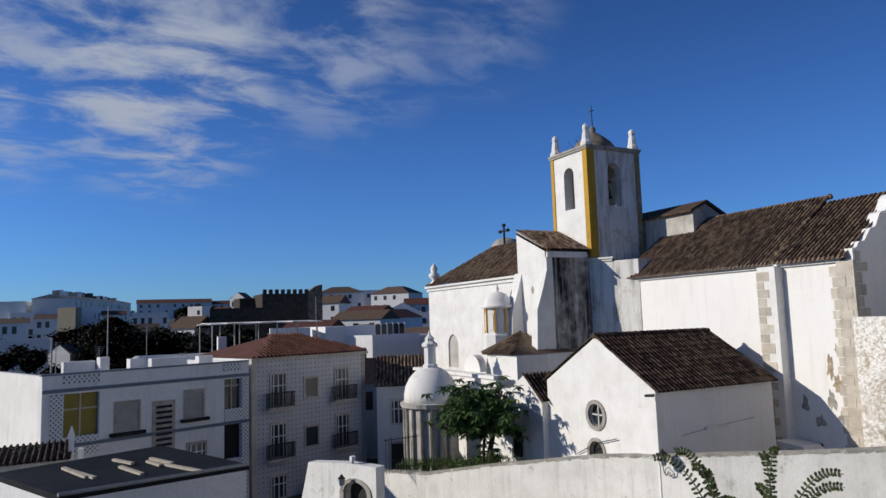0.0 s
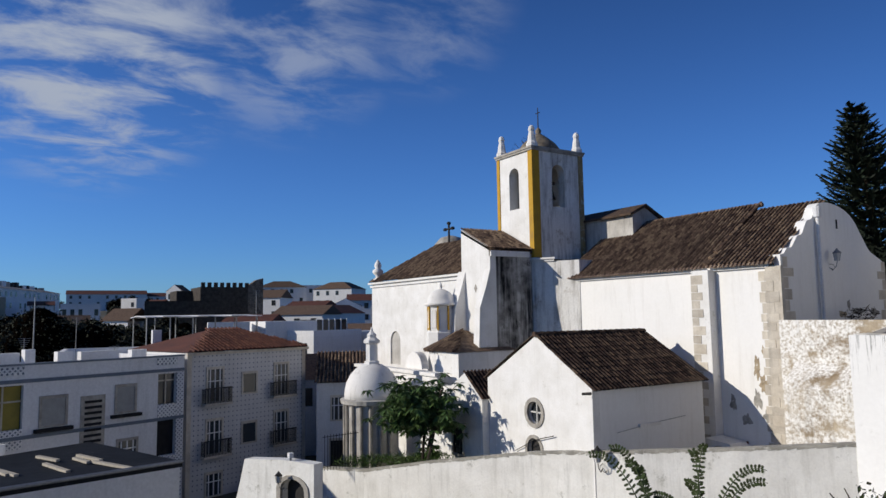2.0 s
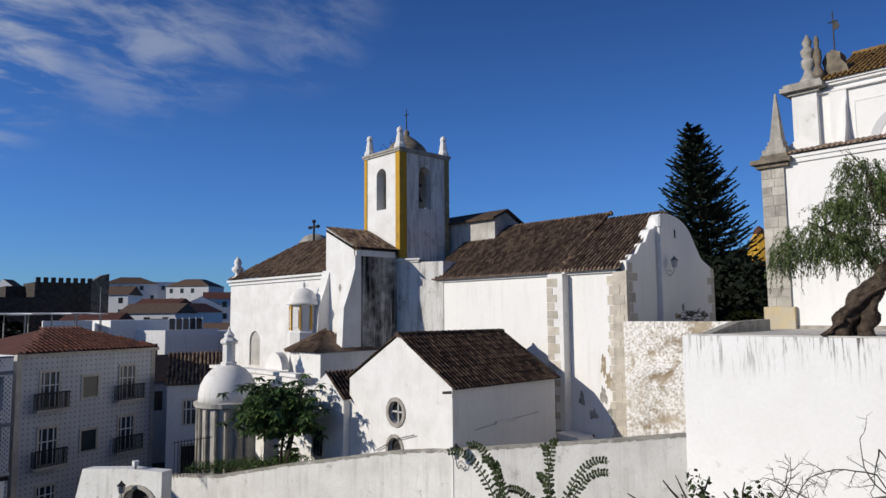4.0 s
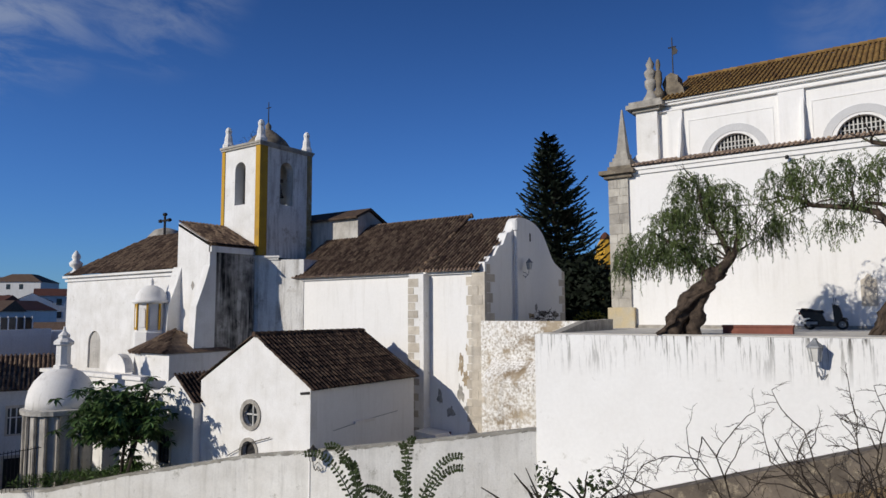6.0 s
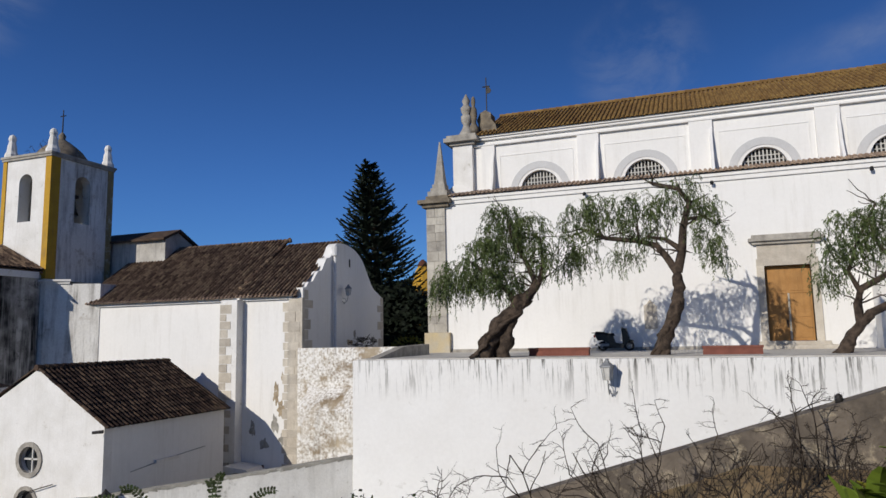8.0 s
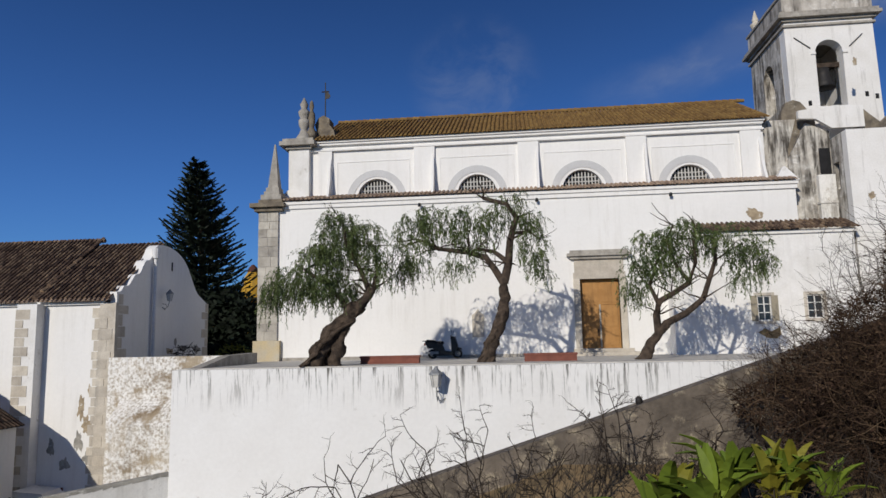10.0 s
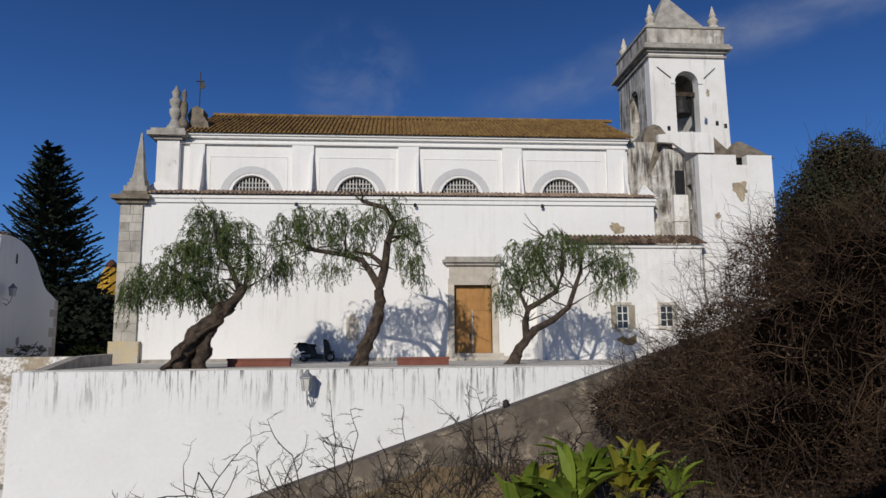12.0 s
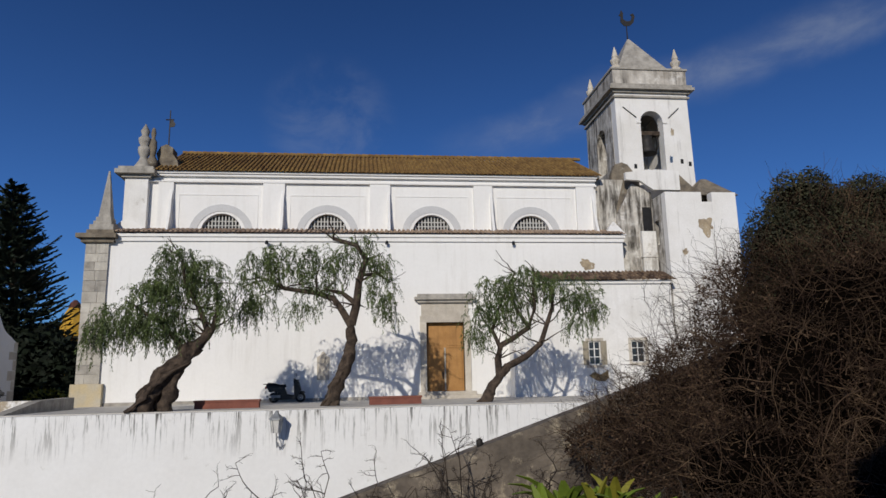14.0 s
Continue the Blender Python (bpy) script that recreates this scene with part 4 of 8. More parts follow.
# ---- the old church with the yellow-edged tower ----
old = thing("old_church", "old white church with a yellow-edged bell tower and brown tile roofs", "church")
NY, GX = 28.8, -17.8
part("nave_wall", boxed(-33.4, GX - 0.5, NY, NY + 0.7, -11, 2.12), CLEAN, old)
part("nave_cornice", boxed(-31.8, GX - 0.5, NY - 0.14, NY + 0.2, 1.95, 2.14), WHITE, old)
for x0, x1, n0 in ((-22.4, -21.2, 6), (-18.75, -17.75, 9)):
    b = part("buttress", boxed(x0 + 0.25, x1, NY - 0.55 if x0 < -20 else NY - 0.12, NY + 0.1, -11, 2.0), STONE if x0 > -20 else WHITE, old, "white buttress edged with stone quoins")
    z, k = -7.5, 0
    while z < 1.7:
        h = rq.uniform(0.36, 0.5)
        w = rq.uniform(0.3, 0.42) + (0.28 if k % 2 else 0)
        yy = NY - 0.562 if x0 < -20 else NY - 0.132
        part("quoin", boxed(x0 + 0.2, x0 + 0.25 + w, yy - 0.006 * (k % 3), yy + 0.3, z, min(z + h - 0.03, 1.98)), STONE, b)
        if x0 < -20:
            part("quoin", boxed(x0 + 0.2 - w * 0.5, x0 + 0.2, NY - 0.012 - 0.006 * (k % 2), NY + 0.1, z, min(z + h - 0.03, 1.98)), STONE, b)
        else:
            part("quoin", boxed(x0 + 0.1 - w * 0.4, x0 + 0.2, NY - 0.014, NY + 0.1, z, min(z + h - 0.03, 1.98)), STONE, b)
        z += h
        k += 1
# gable end with curled outline
def curl(pts, n=6):
    """A smooth outline through the points."""
    out = []
    for i in range(len(pts) - 1):
        p0, p1, p2, p3 = (Vector(pts[max(0, min(len(pts) - 1, k))]) for k in (i - 1, i, i + 1, i + 2))
        for j in range(n):
            f = j / n
            out.append(tuple(0.5 * (2 * p1 + (p2 - p0) * f + (2 * p0 - 5 * p1 + 4 * p2 - p3) * f * f + (3 * p1 - p0 - 3 * p2 + p3) * f ** 3)))
    return out + [tuple(pts[-1])]


gab = [(28.8, -11), (37.9, -11)] + curl([(37.9, 2.35), (37.3, 2.6), (36.5, 2.95), (35.9, 3.6), (35.2, 4.4), (34.3, 4.9), (33.2, 5.12), (32.3, 5.08), (31.9, 4.85)]) + curl([(31.72, 4.55), (31.45, 4.25), (31.1, 4.15), (30.85, 3.85), (30.6, 3.5), (30.25, 3.4), (29.95, 3.1), (29.7, 2.85), (29.35, 2.8), (29.1, 2.55), (28.8, 2.5)], 4)
part("gable_wall", prism(bmesh.new(), gab, (GX - 0.5, 0, 0), Y, Z, X, 0.5), CLEAN, old, "white gable wall with a curled outline")
part("downpipe", lathe(bmesh.new(), [(0.085, -0.6), (0.085, 4.3), (0.16, 4.35), (0.2, 4.75), (0.2, 4.85)], GX + 0.14, 31.75, 10), PALEGREY, old, "pale downpipe with a hopper head")
part("slot", boxed(GX - 0.1, GX + 0.006, 33.55, 33.7, 3.9, 4.35), DARK, old)
z, k = -3.0, 0
while z < 2.0:
    h = rq.uniform(0.4, 0.55)
    for y0 in (28.94, 37.92):
        d = rq.uniform(0.5, 0.8) if k % 2 else 0.35
        y1 = y0 + d if y0 < 30 else y0 - d
        part("quoin", boxed(GX - 0.2, GX + 0.014, min(y0, y1), max(y0, y1), z, z + h - 0.03), STONE, old)
    z += h
    k += 1
tiled_roof("nave_roof", old, (-32.0, NY - 0.28, 2.16), X, (0, 4.75, 3.45), 10.3, 5.9, OLDTILE, 0.225, 0.36, 11, "old brown barrel-tile roof")
tiled_roof("nave_roof", old, (-21.5, NY - 0.28, 2.20), X, (0, 4.75, 3.15), 3.4, 5.6, OLDTILE, 0.225, 0.36, 12, "old brown barrel-tile roof")
for x0, ln, sd in ((-32.0, 10.3, 16), (-21.5, 3.4, 17)):
    tiled_roof("eave_course", old, (x0, NY - 0.36, 2.08), X, (0, 4.75, 3.3), ln, 0.3, EAVETILE, 0.225, 0.3, sd, "pale weathered tile ends along the eave")
part("roof_bed", prism(bmesh.new(), [(28.7, 2.05), (37.9, 2.05), (33.3, 5.36)], (-31.95, 0, 0), Y, Z, X, 10.35), OLDTILE, old)
part("roof_bed", prism(bmesh.new(), [(28.7, 2.05), (37.9, 2.05), (33.3, 5.1)], (-21.6, 0, 0), Y, Z, X, 3.5), OLDTILE, old)
s = Soup()
for i in range(11):
    t = i / 10 * 0.93
    tube(s, [(-21.55, NY - 0.3 + 4.8 * t, 2.28 + 3.38 * t), (-21.55, NY + 0.2 + 4.8 * t, 2.55 + 3.42 * t)], 0.11, 0.09, 7)
for i in range(31):
    x = -30.6 + i * 0.4
    tube(s, [(x, 33.3, 5.60 if x < -21.6 else 5.28), (x + 0.44, 33.3, 5.58 if x < -21.6 else 5.26)], 0.13, 0.11, 7)
part("ridge_tiles", s.data(), OLDTILE, old)
# higher crossing behind
# grey colour paints the tower's shade over the whole crossing wall
part("crossing_wall", prism(bmesh.new(), [(32.0, 0), (36.5, 0), (36.5, 4.85), (33.1, 6.55), (32.0, 6.05)], (-41, 0, 0), Y, Z, X, 11.8), GREYWORNSHADE, old, "wall of the raised crossing, tower shade put into its grey")
part("crossing_roof", prism(bmesh.new(), [(31.7, 6.0), (31.7, 6.12), (33.1, 6.78), (36.8, 4.95), (36.8, 4.8), (33.1, 6.6)], (-41, 0, 0), Y, Z, X, 11.95), CHAPELTILE, old, "dark roof of the crossing")

# tower with yellow corners
before_tower = set(old.children)
AX0, AX1, AY0, AY1, AZ = -34.15, -30.77, 25.44, 29.4, 9.7
bm = bmesh.new()
slab(bm, rect(AX0, AX1, 3.25, AZ), [arch(-33.0, -32.05, 6.35, 8.9, 10)], (0, AY0, 0), X, Z, Y, 0.6)
part("tower_wall", bm, WHITE, old)
bm = bmesh.new()
slab(bm, rect(AY0 + 0.6, AY1, 3.25, AZ), [arch(26.95, 27.95, 6.4, 9.0, 10)], (AX1, 0, 0), Y, Z, (-1, 0, 0), 0.6)
part("tower_wall", bm, TOWERSIDE, old, "weathered tower wall")
part("tower_wall", boxed(AX0, AX0 + 0.6, AY0 + 0.6, AY1, 3.25, AZ), WHITE, old)
part("tower_wall", boxed(AX0 + 0.6, AX1 - 0.6, AY1 - 0.6, AY1, 3.25, AZ), WHITE, old)
part("belfry_floor", boxed(AX0 + 0.6, AX1 - 0.6, AY0 + 0.6, AY1 - 0.6, 5.9, 6.2), GREYSTONE, old)
part("belfry_ceiling", boxed(AX0 + 0.6, AX1 - 0.6, AY0 + 0.6, AY1 - 0.6, 9.4, AZ), GREYSTONE, old)
for x0, x1, y0, y1 in ((AX0 - 0.05, AX0 + 0.22, AY0 - 0.05, AY0 + 0.3), (AX1 - 0.34, AX1 + 0.05, AY0 - 0.05, AY0 + 0.52), (AX1 - 0.3, AX1 + 0.05, AY1 - 0.62, AY1 + 0.05)):
    worn = y0 > AY0 + 1
    part("corner_strip", boxed(x0, x1, y0 + (0.3 if worn else 0), y1, 3.3, AZ), OLDYELLOW if worn else YELLOW, old, "faded ochre corner strip" if worn else "ochre yellow painted corner strip")
bm = boxed(AX0 - 0.1, AX1 + 0.1, AY0 - 0.1, AY1 + 0.1, AZ, AZ + 0.12)
box(bm, AX0 - 0.15, AX1 + 0.15, AY0 - 0.15, AY1 + 0.15, AZ + 0.12, AZ + 0.24)
part("tower_cornice", bm, GREYSTONE, old, "dark weathered cornice")
for px, py in ((AX0 + 0.2, AY0 + 0.2), (AX1 - 0.2, AY0 + 0.2), (AX1 - 0.2, AY1 - 0.2), (AX0 + 0.2, AY1 - 0.2)):
    part("pinnacle", lathe(bmesh.new(), [(0.34, AZ + 0.24), (0.34, AZ + 0.42), (0.25, AZ + 0.6), (0.22, AZ + 0.9), (0.16, AZ + 1.15), (0.2, AZ + 1.3), (0.15, AZ + 1.48), (0.05, AZ + 1.55)], px, py, 8), WORN, old, "worn white pinnacle")
cx, cy = (AX0 + AX1) / 2, (AY0 + AY1) / 2
part("tower_dome", lathe(bmesh.new(), [(1.35, AZ + 0.24), (1.3, AZ + 0.55), (1.05, AZ + 0.9), (0.7, AZ + 1.2), (0.4, AZ + 1.42), (0.16, AZ + 1.6), (0.2, AZ + 1.8), (0.05, AZ + 2.0)], cx, cy, 16), CORNICESTONE, old, "low brown weathered dome", smooth=True)
s = Soup()
tube(s, [(cx, cy, AZ + 1.8), (cx, cy, AZ + 3.3)], 0.04, 0.025, 6)
tube(s, [(cx - 0.2, cy, AZ + 2.95), (cx + 0.2, cy, AZ + 2.95)], 0.03, 0.03, 5)
part("iron_cross", s.data(), IRON, old, "small iron cross and vane")
# weeds on the tower top
s = Soup()
rl = random.Random(8)
leaves(s, [(cx + rl.gauss(0, 0.8), AY0 + 0.3 + rl.random() * 1.2, AZ + 0.5 + rl.random() * 0.5) for _ in range(60)], 0.3, rl, 0.05, -0.8)
part("weeds", s.data(), TWIG, old)["kind"] = "stuff"
for bx, by in ((-32.5, 26.3), (-31.6, 27.45)):
    bl = part("bell", lathe(bmesh.new(), [(0.06, 7.85), (0.2, 7.8), (0.24, 7.5), (0.3, 7.2), (0.4, 6.98)], bx, by, 12), IRON, old, "dark bell", smooth=True)
    part("bell_yoke", boxed(bx - 0.45, bx + 0.45, by - 0.08, by + 0.08, 7.85, 8.02), BARK, bl)
# splayed foot of the tower, running out to the nave
foot = [(AX0 - 0.05, AY0 - 0.05), (AX1 + 0.1, AY0 - 0.05), (-28.34, 26.62), (-28.34, AY1), (AX0 - 0.05, AY1)]
part("tower_base", prism(bmesh.new(), foot, (0, 0, -11), X, Y, Z, 14.02), TOWERSIDE, old, "rain-marked white foot of the tower")
for grow, z0 in ((0.1, 3.02), (0.2, 3.14)):
    ledge = [(AX0, AY0 - grow), (AX1 + 0.1 + 0.4 * grow, AY0 - grow), (AX1 + 1.1 + grow, AY0 + 0.45 - 0.3 * grow), (AX1 + 0.9, AY0 + 0.6), (AX0, AY0 + 0.6)]
    part("base_cornice", prism(bmesh.new(), ledge, (0, 0, z0), X, Y, Z, 0.12 if grow < 0.15 else 0.1), WORN, old)
# stair block in front of the tower
BX0, BX1, BY0 = -33.9, -31.0, 22.4
part("block_wall", prism(bmesh.new(), [(BX0, -11), (BX1, -11), (BX1, 3.72), (BX0, 5.1)], (0, BY0, 0), X, Z, Y, 0.4), WHITE, old)
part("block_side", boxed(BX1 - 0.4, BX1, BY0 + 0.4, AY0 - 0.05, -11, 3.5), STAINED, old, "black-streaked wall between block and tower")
part("block_side", boxed(BX0, BX0 + 0.4, BY0 + 0.4, AY0 - 0.05, -11, 5.0), WHITE, old)
part("block_cornice", boxed(BX1 - 0.1, BX1 + 0.12, BY0, AY0 - 0.26, 3.3, 3.62), WORN, old)
tiled_roof("block_roof", old, (BX1 + 0.18, BY0 - 0.12, 3.72), (0, 1, 0), (-2.9, 0, 1.38), 3.1, 3.3, OLDTILE, 0.225, 0.36, 13, "brown lean-to tile roof")
part("roof_bed", prism(bmesh.new(), [(BX0, 4.9), (BX1 + 0.1, 3.55), (BX1 + 0.1, 3.68), (BX0, 5.06)], (0, BY0, 0), X, Z, Y, 3.0), OLDTILE, old)
for x0, dx in ((BX0 - 0.35, 0.75), (BX1 - 0.55, 0.55)):
    bm = bmesh.new()
    prism(bm, [(0, -11), (-1.3, -11), (-0.75, 0.4), (-0.3, 1.6), (0, 2.6)], (x0, BY0, 0), Y, Z, X, dx)
    part("raking_buttress", bm, WHITE, old)
part("slot", prism(bmesh.new(), [(-32.6, 1.55), (-32.45, 1.8), (-32.3, 1.55), (-32.45, 1.3)], (0, BY0 - 0.02, 0), X, Z, Y, 0.025), GREYSTONE, old)
# western body with hipped roof
WX0, WY = -50.4, 24.5
bm = bmesh.new()
slab(bm, rect(WX0, BX0 + 0.2, -11, 2.6), [arch(-47.2, -45.6, -3.6, -1.1, 10)], (0, WY, 0), X, Z, Y, 0.5)
part("west_wall", bm, WHITE, old)
part("west_wall", boxed(WX0, WX0 + 0.5, WY + 0.5, 33, -11, 2.6), WHITE, old)
part("niche_back", boxed(-47.3, -45.5, WY + 0.12, WY + 0.16, -3.7, -1.0), GREYWORNSHADE, old)
bm = boxed(WX0 - 0.12, BX0, WY - 0.12, WY + 0.2, 2.35, 2.5)
box(bm, WX0 - 0.25, BX0, WY - 0.25, WY + 0.2, 2.6, 2.75)
part("west_cornice", bm, WHITE, old)
tiled_roof("west_roof", old, (WX0 - 0.1, WY - 0.3, 2.76), X, (0, 4.3, 3.0), 16.6, 5.0, OLDTILE, 0.25, 0.4, 14, "brown hipped tile roof", clip=lambda a, q: a > q * 0.85)
part("roof_bed", prism(bmesh.new(), [(WX0, 2.7), (BX0 + 0.3, 2.7), (BX0 + 0.3, 5.6), (WX0 + 4.3, 5.6)], (0, WY + 4.1, 0), X, Z, Y, 0.2), OLDTILE, old)
part("roof_bed", prism(bmesh.new(), [(24.4, 2.66), (33, 2.66), (28.7, 5.68)], (WX0 + 4.3, 0, 0), Y, Z, X, 12.1), OLDTILE, old)
part("stone_urn", lathe(bmesh.new(), [(0.4, 2.75), (0.4, 3.0), (0.2, 3.15), (0.18, 3.3), (0.42, 3.5), (0.45, 3.7), (0.22, 3.9), (0.3, 4.1), (0.25, 4.3), (0.05, 4.6)], -49.7, 24.7, 10), WORN, old, "whitewashed urn finial", smooth=True)
for dx, dy, dz, rr in ((-46.2, 29.5, 5.2, 1.4), (-49.6, 29.5, 3.3, 1.1)):
    part("small_dome", lathe(bmesh.new(), [(rr, dz), (rr * 0.92, dz + 0.4 * rr), (rr * 0.6, dz + 0.75 * rr), (rr * 0.15, dz + 0.88 * rr)], dx, dy, 14), GREYSTONE, old, "small dark dome", smooth=True)
s = Soup()
tube(s, [(-45.0, 28.6, 5.5), (-45.0, 28.6, 7.25)], 0.09, 0.08, 6)
tube(s, [(-45.55, 28.6, 6.8), (-44.45, 28.6, 6.8)], 0.08, 0.08, 6)
for p in ((-45.0, 28.6, 7.25), (-45.55, 28.6, 6.8), (-44.45, 28.6, 6.8)):
    tube(s, [(p[0] - 0.12, p[1], p[2]), (p[0] + 0.12, p[1], p[2])], 0.13, 0.13, 6)
part("iron_cross", s.data(), IRON, old, "black iron cross on the roof")
for ob in set(old.children_recursive) - before_tower:
    if ob.parent not in before_tower:
        ob.data.transform(Matrix.Scale(1.08, 4))
# lantern with yellow pilasters
part("lantern_base", lathe(bmesh.new(), [(0.95, -11), (0.95, -1.05), (0.85, -0.95)], -37.3, 23.0, 8), WHITE, old)
lan = part("lantern", lathe(bmesh.new(), [(0.85, -0.95), (0.85, 0.65)], -37.3, 23.0, 8), WHITE, old, "small white lantern with yellow edges")
part("lantern_dome", lathe(bmesh.new(), [(1.05, 0.65), (1.08, 0.8), (0.9, 0.85), (0.85, 1.15), (0.6, 1.5), (0.25, 1.68), (0.08, 1.72), (0.13, 1.85), (0.1, 2.0), (0.02, 2.15)], -37.3, 23.0, 16), WORN, lan, smooth=True)
for k in range(8):
    q = 2 * math.pi * (k + 0.0) / 8
    part("edge_strip", boxed(-0.05, 0.05, -0.05, 0.05, -0.9, 0.62, m=Matrix.Translation((-37.3 + 0.86 * math.cos(q), 23.0 + 0.86 * math.sin(q), 0)) @ Matrix.Rotation(q + math.pi / 2, 4, "Z")), YELLOW, lan)
    q += math.pi / 8
    m = Matrix.Translation((-37.3 + 0.80 * math.cos(q), 23.0 + 0.80 * math.sin(q), 0)) @ Matrix.Rotation(q + math.pi / 2, 4, "Z")
    bm = bmesh.new()
    prism(bm, arch(-0.2, 0.2, -0.75, 0.4, 6), (0, -0.03, 0), X, Z, Y, 0.06)
    bmesh.ops.transform(bm, matrix=m, verts=bm.verts)
    part("blind_arch", bm, WORN, lan)
bm = bmesh.new()
prism(bm, half_disc(-37.2, -3.2, 1.0, 14) , (0, 20.9, 0), X, Z, Y, 0.5)
part("shell_gable", bm, WORN, old, "curved white gable ornament")
# low round-ended chapel with tile roof
before_side = set(old.children)
part("side_chapel", boxed(-33.8, -31.2, 20.3, 24.3, -11, -2.02), WHITE, old)
part("side_chapel_end", lathe(bmesh.new(), [(2.0, -11), (2.0, -2.0), (2.1, -1.92)], -33.8, 22.3, 24), WHITE, old, smooth=False)
tiled_roof("chapel_roof", old, (-33.8, 20.05, -1.98), X, (0, 2.25, 1.15), 2.7, 2.5, OLDTILE, 0.225, 0.36, 15, "brown tile roof", clip=lambda a, q: q / 2.5 < 1.02 - a / 2.7)
s = Soup()
s.add([(-33.8, 20.1, -1.99), (-31.15, 20.1, -1.99), (-33.8, 22.3, -0.87), (-33.8, 24.3, -1.99), (-31.15, 24.3, -1.99)], [(0, 1, 2), (2, 1, 4), (2, 4, 3)])
part("roof_bed", s.data(), OLDTILE, old)
part("conical_roof", lathe(bmesh.new(), [(2.25, -1.99), (1.2, -1.45), (0.1, -0.86)], -33.8, 22.3, 26), OLDTILE, old)
s = Soup()
for k in range(48):
    q = 2 * math.pi * k / 48
    if math.cos(q) < 0.15:
        tube(s, [(-33.8 + r * math.cos(q), 22.3 + r * math.sin(q), z) for r, z in ((2.3, -1.98), (1.2, -1.42), (0.3, -0.93))], 0.10, 0.05, 5)
part("radial_tiles", s.data(), OLDTILE, old)["kind"] = "stuff"
for ob in set(old.children) - before_side:
    ob.data.transform(Matrix.Scale(1.06, 4))
part("lower_wall", boxed(-44.5, -33.6, 20.4, 20.9, -11, -3.45), WHITE, old)
part("lower_coping", boxed(-44.6, -33.6, 20.25, 20.9, -3.45, -3.25), WORN, old)
# domed baptistery with lantern
DX, DY = -36.7, 17.8
# the streaks are stains; the grey under them also paints the drum's shade
part("drum", lathe(bmesh.new(), [(1.55, -11), (1.55, -5.0), (1.8, -4.95), (1.85, -4.72), (1.6, -4.68)], DX, DY, 20), GREYWORNSHADE, old, "round stained drum wall with shade put into its grey")
part("white_dome", lathe(bmesh.new(), [(1.62, -4.72), (1.6, -4.3), (1.5, -3.8), (1.27, -3.35), (0.95, -3.0), (0.6, -2.8), (0.42, -2.74)], DX, DY, 24), WORN, old, "weathered white dome", smooth=True)
part("dome_lantern", lathe(bmesh.new(), [(0.46, -2.85), (0.46, -2.6), (0.36, -2.55), (0.36, -1.6), (0.5, -1.52), (0.5, -1.38), (0.28, -1.2), (0.3, -1.05), (0.1, -0.85), (0.04, -0.6)], DX, DY, 8), WORN, old, "little yellowed lantern on the dome")
for k in range(9):
    q = -2.6 + k * 0.35
    part("drum_pilaster", lathe(bmesh.new(), [(0.09, -9), (0.09, -5.0)], DX + 1.6 * math.cos(q), DY + 1.6 * math.sin(q), 6), GREYSTONE, old)
# flaked plaster and mould low on the nave wall
for k, (cx, cz, rx, rz, mt) in enumerate(((-19.25, -2.6, 0.22, 0.6, FLAKED), (-18.95, -3.3, 0.3, 0.45, FLAKED), (-19.3, -4.0, 0.25, 0.5, MOULD), (-18.7, -4.7, 0.4, 0.5, MOULD), (-18.2, -5.3, 0.35, 0.5, FLAKED), (-19.9, -5.0, 0.3, 0.35, MOULD), (-20.6, -4.3, 0.22, 0.5, MOULD), (-18.9, -1.8, 0.12, 0.3, FLAKED))):
    flake(old, "flaked_plaster", cx, cz, rx, rz, (0, NY, 0), X, Z, Y, mt, 300 + k)
for k, (cx, cz, rx, rz, mt) in enumerate(((35.0, -0.1, 0.7, 0.22, MOULD), (36.6, -0.15, 0.5, 0.25, MOULD), (33.6, -0.2, 0.4, 0.2, FLAKED), (34.2, 0.25, 0.18, 0.35, MOULD))):
    flake(old, "flaked_plaster", cx, cz, rx, rz, (GX, 0, 0), Y, Z, (-1, 0, 0), mt, 320 + k)

# chapel with the round window
chapel = thing("gabled_chapel", "small white gabled chapel with a round window and dark tile roof", "chapel")
bm = bmesh.new()
slab(bm, [(-28.1, -11), (-20.8, -11), (-20.8, -3.1), (-24.3, -0.98), (-28.1, -3.1)], [disc(-24.5, -4.42, 0.52), arch(-25.05, -24.1, -7.5, -5.55, 8)], (0, 20.0, 0), X, Z, Y, 0.4)
part("gable_wall", bm, WHITE, chapel)
part("side_wall", boxed(-21.2, -20.8, 20.4, 26.9, -11, -3.15), CLEAN, chapel)
part("side_wall", boxed(-28.1, -27.7, 20.4, 26.9, -11, -3.15), WHITE, chapel)
part("rear_wall", prism(bmesh.new(), [(-27.7, -11), (-21.2, -11), (-21.2, -3.2), (-24.3, -1.1), (-27.7, -3.2)], (0, 26.5, 0), X, Z, Y, 0.4), WHITE, chapel)
bm = bmesh.new()
ring(bm, disc(-24.5, -4.42, 0.68), disc(-24.5, -4.42, 0.5), (0, 19.94, 0), X, Z, Y, 0.12)
part("round_surround", bm, GREYSTONE, chapel, "grey stone ring")
rw = part("round_window", prism(bmesh.new(), disc(-24.5, -4.42, 0.54), (0, 20.22, 0), X, Z, Y, 0.03), GLASS, chapel)
bm = boxed(-24.53, -24.47, 20.12, 20.2, -4.92, -3.92)
box(bm, -25.0, -24.0, 20.12, 20.2, -4.45, -4.39)
part("glazing_cross", bm, GRILLE, rw)
bm = bmesh.new()
